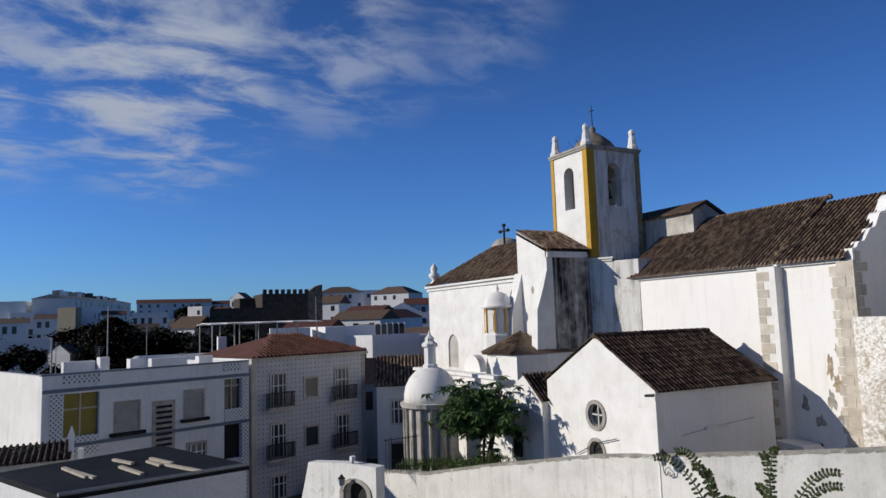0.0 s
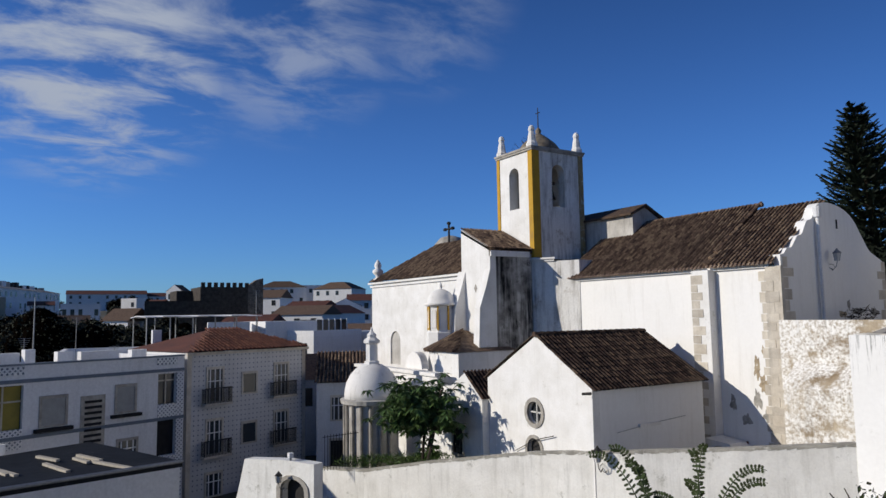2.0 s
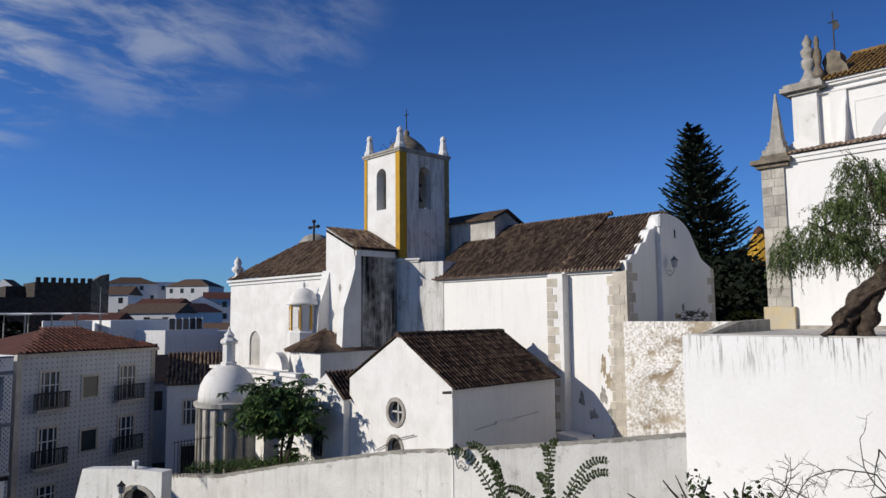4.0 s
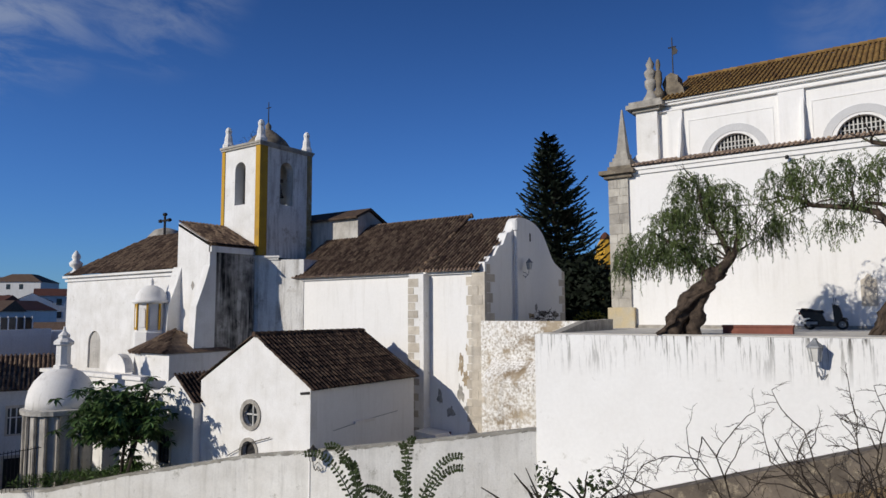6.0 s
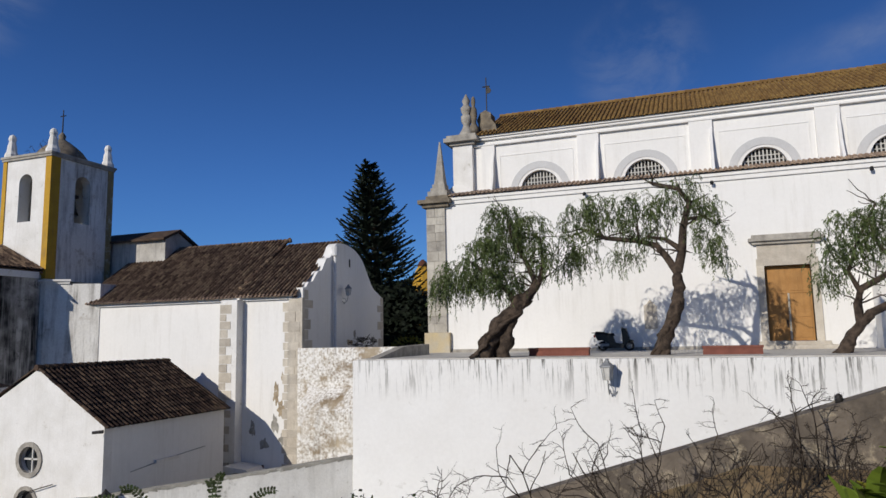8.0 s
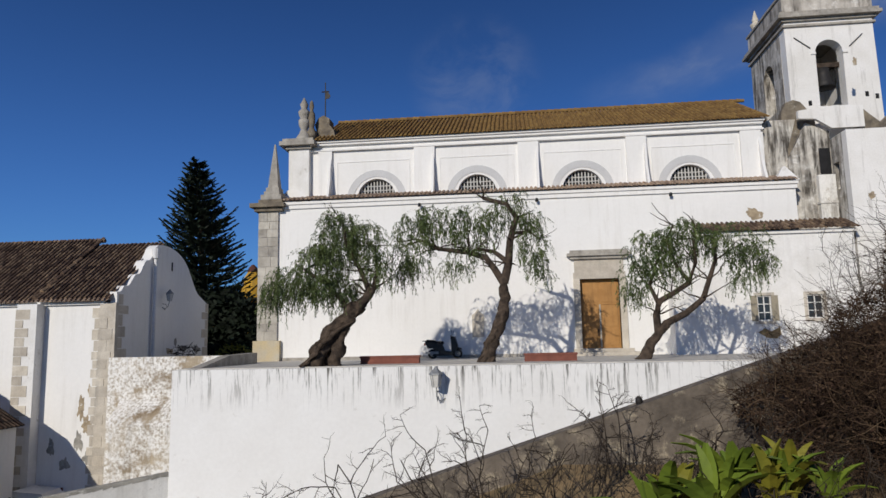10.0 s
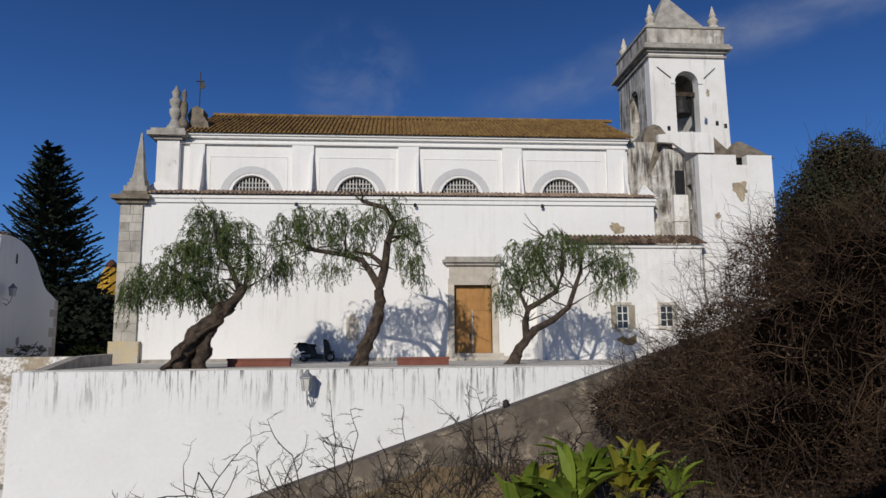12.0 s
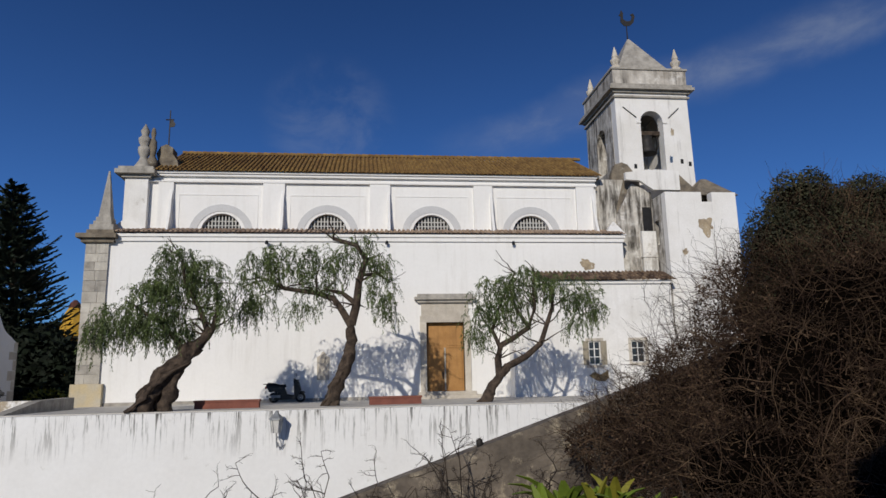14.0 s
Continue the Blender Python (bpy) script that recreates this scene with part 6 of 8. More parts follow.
town_house(-210, -17.5, 70, 8, 7, -5, 7.7, "flat", TOWNWHITE, storeys=3, cols=0, label="white end of the hill apartments")
town_house(-362, 36, -5, 34, 12, 0, 12.6, "gable", PALEGREY, REDTILE, 2, 9, 2.0, "long tiled terrace on the hill")
town_house(-362, 66, -9, 26, 12, 0, 11.6, "gable", PALEGREY, REDTILE, 2, 7, 2.0, "long tiled terrace on the hill")
town_house(-126, 23, -10, 9, 10, -9, 2.6, "flat", DARKSTONE, storeys=1, cols=0, label="dark shaded building block")
town_house(-188, 59, -40, 11, 9, -4, 5.6, "gable", TOWNWHITE, OLDTILE, 2, 3, 2.4)
town_house(-232, 78, -18, 16, 10, -3, 10.6, "hip", PALEGREY, OLDTILE, 3, 5, 2.2, "large pale house with a hipped roof")
town_house(-236, 90, -20, 9, 10, -3, 11.0, "flat", PALEGREY, storeys=3, cols=3)
town_house(-214, 92, -50, 14, 11, -3, 9.4, "hip", TOWNWHITE, OLDTILE, 3, 4, 2.4, "large white house with a hipped roof")
town_house(-125, 47, -45, 10, 9, -9, 0.6, "gable", TOWNWHITE, OLDTILE, 2, 3, 1.8)
town_house(-132, 56, -60, 8, 9, -9, 0.8, "end", TOWNWHITE, REDTILE, 2, 2, 1.8)
town_house(-146, 56, -48, 9, 9, -8, 2.2, "gable", TOWNWHITE, REDTILE, 2, 3, 1.6)
town_house(-150, 66, -24, 7, 8, -8, 2.6, "end", TOWNWHITE, OLDTILE, 2, 2, 1.8)
town_house(-112, 33, -40, 8, 8, -10, -0.8, "gable", TOWNWHITE, REDTILE, 2, 3, 1.5)
town_house(-92, 41, -48, 10, 8, -10, -2.6, "gable", TOWNWHITE, OLDTILE, 2, 3, 1.7)
town_house(-72, 18.5, -12, 4, 5, -11, -0.9, "flat", TOWNWHITE, storeys=3, cols=2)
town_house(-168, 80, -26, 10, 9, -6, 4.4, "gable", TOWNWHITE, REDTILE, 2, 3, 1.8)
town_house(-112.0, -3.0, -37, 2.9, 1.2, -11, 2.9, "flat", SHUTTER, OLDTILE, 1, 0, 0, "bare beige plastered house side")
town_house(-91.8, -7.4, 4, 6.2, 5, -11, -1.2, "flat", TOWNWHITE, OLDTILE, 2, 5, 0, "long low white house with a flat roof")
town_house(-121.8, 7.3, -3, 4.4, 5, -11, -0.6, "gable", TOWNWHITE, OLDTILE, 2, 3, 1.6, "white house under a dark tile roof")
town_house(-133.1, 16.6, -42, 5.0, 7, -11, 0.0, "gable", TOWNWHITE, OLDTILE, 2, 2, 2.2, "white gabled house with a dark roof")
town_house(-191.6, 36.1, -41, 4.6, 4, -11, 7.5, "end", TOWNWHITE, OLDTILE, 3, 2, 1.8, "narrow white gabled house on the hill")
town_house(-233.0, 30.6, -49, 5.8, 4, -11, 6.3, "flat", TOWNWHITE, OLDTILE, 2, 2, 0, "small sunlit white house on the hill")
town_house(-204.4, -15.9, 4, 5.4, 7, -11, 4.7, "flat", TOWNWHITE, OLDTILE, 2, 3, 0, "white house on the hillside")
town_house(-189.8, -9.7, 3, 5.0, 7, -11, 3.3, "gable", TOWNWHITE, OLDTILE, 2, 3, 1.2, "white house with a brown roof on the hillside")
town_house(-209.9, 5.1, -1, 5.8, 7, -11, 4.3, "gable", TOWNWHITE, REDTILE, 2, 3, 1.2, "white house with a red roof on the hillside")
town_house(-177.6, 12.2, -4, 8.0, 7, -11, 3.4, "flat", PALEGREY, OLDTILE, 2, 5, 0, "pale terraced house on the hillside")
town_house(-84.0, -2.6, -38, 2.6, 1.6, -11, -2.3, "end", TOWNWHITE, OLDTILE, 1, 0, 1.0, "low white outhouse with a pitched roof")
town_house(-159.4, -13.8, 5, 4.7, 7, -11, 2.1, "gable", TOWNWHITE, OLDTILE, 2, 3, 1.0, "white house with a brown roof on the hillside")
town_house(-162.9, 26.5, -44, 3.6, 4, -11, 3.4, "gable", TOWNWHITE, REDTILE, 2, 2, 1.2, "white house with a red roof on the hillside")
terr = town_house(-57.5, 8.2, -6, 11, 9, -11, -2.75, "flat", TOWNWHITE, storeys=1, cols=0, label="white roof terrace under a pale canopy")
for k in range(6):
    for dx in (-3.5, 3.5):
        s = Soup()
        tube(s, [(-60 + dx, 8.4 + k * 1.7, -2.2), (-60 + dx, 8.4 + k * 1.7, 0.25)], 0.05, 0.05, 5)
        part("canopy_post", s.data(), GREYIRON, terr)
for k in range(7):
    bm = bmesh.new()
    prism(bm, [(-64, 0.20 + 0.03 * (k % 3)), (-60.5, 0.34), (-56, 0.22 + 0.05 * (k % 2)), (-56, 0.27 + 0.05 * (k % 2)), (-60.5, 0.39), (-64, 0.25 + 0.03 * (k % 3))], (0, 8.2 + k * 1.3, 0), X, Z, Y, 1.22)
    part("canopy", bm, PALEGREY, terr, "pale cloth canopy strip")
part("terrace_chimney", boxed(-53.6, -53.0, 8.3, 8.9, -2, -0.7), TOWNWHITE, terr)

keep = thing("castle_keep", "dark stone castle keep with battlements on the far hill", "castle")
part("wall", boxed(-166, -156, 34.0, 44.5, -8, 7.2), DARKSTONE, keep)
for k in range(8):
    part("merlon", boxed(-156.6, -156.0, 34.2 + k * 1.38, 35.0 + k * 1.38, 7.2, 8.2), DARKSTONE, keep)
part("broken_wall", prism(bmesh.new(), [(44.5, -8), (48.0, -8), (48.0, 9.3), (46.5, 8.9), (44.5, 7.5)], (-158, 0, 0), Y, Z, X, 2), RAMPSTONE, keep, "paler ruined wall")
part("outer_wall", boxed(-172, -164, 30.5, 34.0, -8, 6.6), DARKSTONE, keep)
# far yellow house behind the conifer
yh = town_house(-27.2, 64, -65, 5, 5, -2, 4.4, "flat", YELLOW, storeys=1, cols=0, label="bright ochre house glimpsed behind trees")
part("parapet_curl", lathe(bmesh.new(), [(1.2, 4.4), (1.15, 5.2), (0.85, 5.9), (0.8, 6.3), (0.5, 6.8), (0.25, 7.1)], -24.75, 62, 10), YELLOW, yh)
part("red_cap", lathe(bmesh.new(), [(0.55, 6.85), (0.42, 7.25), (0.1, 7.55)], -24.75, 62, 8), REDTILE, yh)

# woods and garden trees among the far houses
s, inner = Soup(), Soup()
rw_ = random.Random(150)
for k in range(175):
    near_tree = k > 75
    d = rw_.uniform(70, 120) if near_tree else rw_.uniform(100, 330)
    az = radians(rw_.choice((rw_.uniform(87.5, 91), rw_.uniform(80, 86), rw_.uniform(84, 97))) if near_tree else rw_.uniform(66, 99))
    x, y = -d * math.sin(az), d * math.cos(az)
    r = rw_.uniform(1.3, 2.6) * (0.7 + d / 400)
    zc = hill(x, y) + r * 0.8 + (rw_.uniform(4.0, 8.2) if near_tree else rw_.uniform(0.5, 2.0))
    for _ in range(4):
        ox, oy, oz, q = x + rw_.gauss(0, 0.6) * r, y + rw_.gauss(0, 0.6) * r, zc + rw_.gauss(0, 0.3) * r, r * rw_.uniform(0.5, 0.8)
        ball = [(ox + 1.1 * q * math.sqrt(1 - h * h) * math.cos(a), oy + 1.1 * q * math.sqrt(1 - h * h) * math.sin(a), oz + q * h) for h in (-0.98, -0.5, 0.1, 0.6, 0.98) for a in (0, 0.9, 1.8, 2.7, 3.6, 4.5, 5.4)]
        inner.add(ball, [(7 * i + m, 7 * i + (m + 1) % 7, 7 * i + 7 + (m + 1) % 7, 7 * i + 7 + m) for i in range(4) for m in range(7)])
        for _ in range(210 if near_tree else 110):
            a, h = rw_.uniform(0, 6.28), rw_.uniform(-1, 1)
            k2 = math.sqrt(1 - h * h) * rw_.uniform(0.95, 1.35)
            leaves(s, [(ox + 1.1 * q * k2 * math.cos(a), oy + 1.1 * q * k2 * math.sin(a), oz + q * h * rw_.uniform(0.95, 1.3))], 0.10 + d / 520, rw_, 0.4, 0.0)
tagged(part("far_trees", s.data(), OLIVELEAF), "dark garden trees among the far houses", "trees", kind="stuff")
# near-black cores: the shade inside the far crowns, put into colour
tagged(part("far_tree_wood", inner.data(), SHADECORE), "near-black cores painting the shade inside the far garden trees", "trees", kind="stuff")

# aerials and dishes over the near roofs
for k, (x, y, z) in enumerate(((-52.5, 3.4, -3.3), (-50.0, 0.4, -3.4), (-51.0, 5.6, -3.3), (-49.0, -2.0, -3.4), (-60.5, 18.0, -0.5))):
    aer = thing("roof_aerial", "thin metal television aerial on a flat roof", "aerial", "roof aerials")
    s = Soup()
    hgt = (3.6, 2.4, 1.6, 2.8, 3.0)[k]
    tube(s, [(x, y, z - 0.8), (x, y, z + hgt)], 0.03, 0.02, 5)
    part("mast", s.data(), GREYIRON, aer)
    s = Soup()
    for i in range(5):
        tube(s, [(x, y - 0.35 + 0.05 * i, z + hgt - 0.12 * i), (x, y + 0.35 - 0.05 * i, z + hgt - 0.12 * i)], 0.012, 0.012, 4)
    part("rods", s.data(), GREYIRON, aer)
    if k in (1, 2):
        bm = lathe(bmesh.new(), [(0.04, 0.0), (0.25, 0.06), (0.42, 0.16), (0.40, 0.17), (0.24, 0.09), (0.03, 0.03)], 0, 0, 16)
        bmesh.ops.transform(bm, matrix=Matrix.Translation((x + 0.1, y, z + 0.55)) @ Matrix.Rotation(radians(65), 4, "Y"), verts=bm.verts)
        part("dish", bm, PALEGREY, aer, "pale round dish")


# ---- trees and plants ----
def wander(rnd, p, d, length, steps, bend=0.35, gravity=0.0):
    """Points of a limb that starts at p in the way d and wanders."""
    p, d = Vector(p), Vector(d).normalized()
    out = [p.copy()]
    for _ in range(steps):
        d = (d + Vector((rnd.gauss(0, bend), rnd.gauss(0, bend), rnd.gauss(0, bend) + gravity)) * 0.5).normalized()
        p = p + d * (length / steps)
        out.append(p.copy())
    return out


def pepper_tree(label, trunk, radius, limbs, clumps, seed, strands=520, depth=27.0):
    """A pepper tree: gnarled trunk, limbs given by their points, and hanging strands of small leaves about the clumps."""
    rnd = random.Random(seed)
    t = thing("pepper_tree", label, "tree", "pepper trees on the churchyard")
    s = Soup()
    line = [Vector(p) for p in trunk]
    n = 22
    path = []
    for i in range(n):
        f = i / (n - 1) * (len(line) - 1)
        k = min(int(f), len(line) - 2)
        path.append(line[k].lerp(line[k + 1], f - k))
    tube(s, path, radius * (0.72 if radius > 0.4 else 0.92), radius * 0.6, 12)
    split = radius > 0.4
    if split:
        tube(s, [p + Vector((0.95 * max(0, 1 - i / (n - 1) * 1.35) ** 0.9, 0.05, 0)) for i, p in enumerate(path)], radius * 0.5, radius * 0.5, 10)
    for k in range(18 if split else 13):
        a0, tw = rnd.uniform(0, 6.28), rnd.uniform(1.2, 3.0)
        rad_ = radius * (rnd.uniform(0.6, 0.92) if split else rnd.uniform(0.5, 0.75))
        pts = []
        for i, p in enumerate(path):
            f = i / (n - 1)
            a = a0 + tw * f
            off = Vector((math.cos(a), math.sin(a), 0)) * rad_ * (1.25 - 0.75 * f + 0.5 * max(0, 0.15 - f) * 3)
            pts.append(p + off + Vector((rnd.gauss(0, 0.02), rnd.gauss(0, 0.02), 0)))
        tube(s, pts, radius * (0.17 if split else 0.25), radius * (0.10 if split else 0.15), 6)
    s.v = [tuple(Vector(v) + 0.17 * radius / 0.4 * Vector((noise.noise(Vector(v) * 2.6), noise.noise(Vector(v) * 2.6 + Vector((9, 0, 0))), 0.3 * noise.noise(Vector(v) * 2.7))) + 0.05 * Vector((noise.noise(Vector(v) * 9), noise.noise(Vector(v) * 9 + Vector((5, 0, 0))), 0))) for v in s.v]
    part("trunk", s.data(), BARK, t, "dark gnarled trunk", smooth=True)
    for pts, r in limbs:
        s = Soup()
        tube(s, pts, r, r * 0.4, 7)
        for p in pts[1:]:
            for _ in range(3):
                tube(s, wander(rnd, p, (rnd.gauss(0, 1), rnd.gauss(0, 1), 0.6), rnd.uniform(0.7, 1.5), 5), r * 0.25, 0.012, 4)
        part("limb", s.data(), BARK, t, smooth=True)
    s = Soup()
    vol = [c[3] * c[4] for c in clumps]
    for c, v in zip(clumps, vol):
        x, y, z, rx, rz = c
        for _ in range(int(strands * v / sum(vol))):
            a, b = rnd.uniform(0, 6.28), rnd.uniform(-0.75, 1)
            rr = math.sqrt(max(0, 1 - b * b)) * rnd.uniform(0.2, 1.15) ** 0.6
            if noise.noise((2.2 * (x + rx * rr * math.cos(a)), 2.2 * (y + rx * rr * math.sin(a)), 1.5 * (z + rz * b))) < 0.0:
                continue
            p = Vector((x + rx * rr * math.cos(a), y + rx * 0.85 * rr * math.sin(a), z + rz * b * rnd.uniform(0.7, 1.05)))
            d = Vector((rnd.gauss(0, 0.6), rnd.gauss(0, 0.6), rnd.gauss(0.05, 0.4)))
            n = rnd.randint(6, 14)
            for i in range(n):
                d = (d + Vector((0, 0, -0.24))).normalized()
                p = p + d * 0.08
                for sgn in (-1, 1):
                    w = Vector((rnd.gauss(0, 0.55), rnd.gauss(0, 0.55), -0.9 + rnd.gauss(0, 0.35))).normalized()
                    q = w.cross(d)
                    q = (q if q.length > 0.01 else Vector((1, 0, 0))).normalized() * 0.019
                    L = rnd.uniform(0.11, 0.20)
                    s.add([p, p + w * L * 0.5 + q, p + w * L, p + w * L * 0.5 - q], [(0, 1, 2, 3)])
    part("crown", s.data(), PEPPERLEAF, t, "hanging feathery green foliage")
    for ob in t.children:
        ob.data.transform(Matrix.Scale(depth / 29, 4))
    return t


TY = 29.0
pepper_tree("leaning pepper tree with a thick twisted dark trunk", [(-8.75, TY, TZ - 0.1), (-8.4, TY, -0.2), (-7.9, TY, 0.5), (-7.25, TY, 1.15), (-6.8, TY, 1.6)], 0.52,
            [([(-6.85, TY, 1.5), (-6.3, TY - 0.1, 2.05), (-6.1, TY, 2.35)], 0.26), ([(-7.2, TY, 1.2), (-7.6, TY + 0.1, 1.9), (-8.3, TY + 0.2, 2.6), (-9.2, TY, 3.2)], 0.15),
             ([(-6.3, TY, 2.1), (-6.7, TY, 3.1), (-7.3, TY - 0.2, 4.2), (-7.5, TY, 5.3)], 0.13), ([(-6.2, TY, 2.2), (-6.0, TY, 3.0), (-6.1, TY + 0.2, 4.2)], 0.11)],
            [(-9.9, TY, 2.75, 1.25, 0.75), (-8.5, TY, 3.3, 1.2, 1.15), (-7.7, TY, 4.7, 1.0, 1.25), (-6.4, TY, 4.3, 0.75, 1.1), (-8.0, TY + 0.3, 2.4, 1.3, 0.7), (-10.5, TY, 2.2, 0.7, 0.6), (-6.0, TY, 3.2, 0.5, 0.6)], 41, 2500, 25.95)
pepper_tree("slender leaning pepper tree with a forked crown", [(-1.35, TY, TZ - 0.1), (-1.0, TY, 0.1), (-0.65, TY, 0.9), (-0.5, TY, 1.7), (-0.55, TY, 2.5)], 0.34,
            [([(-0.55, TY, 2.4), (-0.9, TY, 3.0), (-1.25, TY, 3.5), (-2.0, TY, 3.75), (-3.3, TY, 3.95), (-3.9, TY, 4.3)], 0.17), ([(-0.52, TY, 2.4), (-0.3, TY, 3.2), (-0.2, TY, 4.2), (0.1, TY, 5.2), (-0.3, TY, 5.8), (-1.3, TY, 6.1)], 0.2),
             ([(-0.35, TY, 3.3), (-0.9, TY, 3.75), (-1.6, TY, 3.9)], 0.13), ([(-0.1, TY, 4.5), (0.6, TY, 4.6), (1.1, TY, 4.2)], 0.08)],
            [(-4.3, TY, 4.3, 0.95, 1.5), (-3.4, TY, 5.2, 0.8, 0.8), (-1.9, TY, 4.7, 0.85, 1.3), (-0.2, TY, 5.5, 1.0, 0.8), (0.75, TY, 4.3, 0.65, 1.3), (-2.4, TY, 3.5, 0.6, 0.6), (-4.7, TY, 3.1, 0.5, 0.6), (1.1, TY, 3.2, 0.4, 0.6)], 42, 1700, 27.6)
pepper_tree("pepper tree with two curved stems before the annex", [(5.05, TY, TZ - 0.1), (5.35, TY, -0.4), (5.75, TY, 0.15), (6.1, TY, 0.6)], 0.27,
            [([(5.75, TY, 0.2), (5.7, TY, 0.9), (5.85, TY, 1.45), (6.4, TY, 1.75), (7.1, TY, 2.2), (7.4, TY, 3.0), (7.4, TY, 4.0)], 0.17), ([(6.0, TY, 0.5), (6.9, TY, 0.95), (7.6, TY, 1.5), (7.9, TY, 2.3), (8.2, TY, 3.1), (8.2, TY, 4.0)], 0.16),
             ([(5.8, TY, 1.4), (5.5, TY, 2.1), (5.9, TY, 3.3), (6.6, TY, 4.6)], 0.10), ([(7.1, TY, 2.2), (6.6, TY, 3.0), (6.3, TY, 4.0)], 0.09)],
            [(4.9, TY, 2.4, 0.7, 1.0), (5.6, TY, 3.6, 0.95, 0.95), (7.0, TY, 4.2, 1.3, 0.7), (8.8, TY, 3.9, 1.25, 0.75), (9.4, TY, 2.9, 0.6, 0.9), (6.3, TY, 2.9, 0.8, 0.7), (10.0, TY, 3.2, 0.45, 0.8)], 43, 1500, 27.6)


def conifer(base, tip, spread, seed):
    """A pine with whorls of flat boughs that sweep up at the ends, each edged with close branchlets."""
    rnd = random.Random(seed)
    t = thing("norfolk_pine", "tall dark conifer with tiered branches behind the churches", "tree")
    base, tip = Vector(base), Vector(tip)
    s = Soup()
    tube(s, [base, base.lerp(tip, 0.5), tip], 0.3, 0.03, 8)
    part("trunk", s.data(), BARK, t)
    s, lf = Soup(), Soup()
    h = (tip - base).length
    z = 0.9
    while z < h - 0.15:
        f = 1 - z / h
        c = base.lerp(tip, z / h)
        R = spread * (0.10 + 1.02 * min(1.0, f * 1.35) ** 0.75) * rnd.uniform(0.9, 1.06)
        n = 11 if f > 0.2 else 7
        ph = rnd.uniform(0, 1)
        for k in range(n):
            a = 2 * math.pi * (k + ph) / n + rnd.gauss(0, 0.06)
            r = R * rnd.uniform(0.66, 1.08)
            d = Vector((math.cos(a), math.sin(a), 0))
            w = Vector((-math.sin(a), math.cos(a), 0))
            rise = rnd.uniform(0.16, 0.40)
            lift = Vector((0, 0, rnd.gauss(0, 0.16)))

            def at(q):
                return c + lift + d * (r * q) + Vector((0, 0, r * (rise * q * q + 0.05 * q) - 0.05 * r * math.sin(3.1 * q)))
            tube(s, [at(q) for q in (0, 0.35, 0.7, 1)], 0.045, 0.012, 4)
            m = int(8 + 17 * r / spread)
            for i in range(m):
                q = 0.14 + 0.86 * i / (m - 1)
                o = at(q)
                for sg in (-1, 0, 1):
                    L = (0.30 + 0.42 * (1 - q)) * rnd.uniform(0.75, 1.15) * (0.7 + 0.3 * r / spread)
                    g = (d * 0.75 + w * sg * (0.85 - 0.35 * q) + Vector((0, 0, 0.30 + rnd.gauss(0, 0.12) + (0.2 if sg == 0 else 0)))).normalized()
                    b = g.cross(Vector((0, 0, 1)) if sg else w).normalized() * 0.055
                    lf.add([o, o + g * L * 0.45 + b, o + g * L, o + g * L * 0.45 - b], [(0, 1, 2, 3)])
                    b = g.cross(b).normalized() * 0.05
                    lf.add([o, o + g * L * 0.45 + b, o + g * L, o + g * L * 0.45 - b], [(0, 1, 2, 3)])
        z += 0.34 + 0.30 * f
    for _ in range(5200):
        f = rnd.uniform(0.03, 0.97) ** 0.8
        c = base.lerp(tip, 1 - f)
        a, r = rnd.uniform(0, 6.28), spread * (0.10 + 1.02 * min(1.0, f * 1.35) ** 0.75) * rnd.uniform(0.15, 0.82)
        leaves(lf, [c + Vector((r * math.cos(a), r * math.sin(a), 0.28 * r + rnd.gauss(0, 0.1)))], 0.42, rnd, 0.13, -0.3)
    part("bough_wood", s.data(), BARK, t)["kind"] = "stuff"
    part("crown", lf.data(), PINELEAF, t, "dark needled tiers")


conifer((-23.5, 50, -1), (-24.75, 50, 14.5), 3.9, 51)


def bush(name, label, category, blobs, count, size, mat, seed, ratio=0.3, sticks=0, group=""):
    """Foliage about overlapping rounded masses, with an uneven outline."""
    rnd = random.Random(seed)
    t = thing(name, label, category, group)
    s = Soup()
    vol = [b[3] * b[4] * b[5] for b in blobs]
    for b, v in zip(blobs, vol):
        x, y, z, rx, ry, rz = b
        for _ in range(int(count * v ** 0.75 / sum(q ** 0.75 for q in vol))):
            a, h = rnd.uniform(0, 6.28), rnd.uniform(-1, 1)
            k = math.sqrt(1 - h * h)
            lump = 0.85 + 0.28 * noise.noise((x + 2.1 * k * math.cos(a), y + 2.1 * k * math.sin(a), z + 2.1 * h))
            f = rnd.uniform(0.55, 1.0) ** 0.5 * lump
            leaves(s, [(x + rx * k * math.cos(a) * f, y + ry * k * math.sin(a) * f, z + rz * h * f)], size, rnd, ratio, 0.1)
    part("foliage", s.data(), mat, t)
    if sticks:
        s = Soup()
        for _ in range(sticks):
            b = rnd.choice(blobs)
            tube(s, wander(rnd, (b[0] + rnd.gauss(0, b[3] * 0.4), b[1] + rnd.gauss(0, b[4] * 0.4), b[2] - b[5] * 0.6), (rnd.gauss(0, 0.5), rnd.gauss(0, 0.5), 1), b[5] * 1.6, 6), 0.04, 0.008, 4)
        part("stems", s.data(), TWIG, t)
    return t


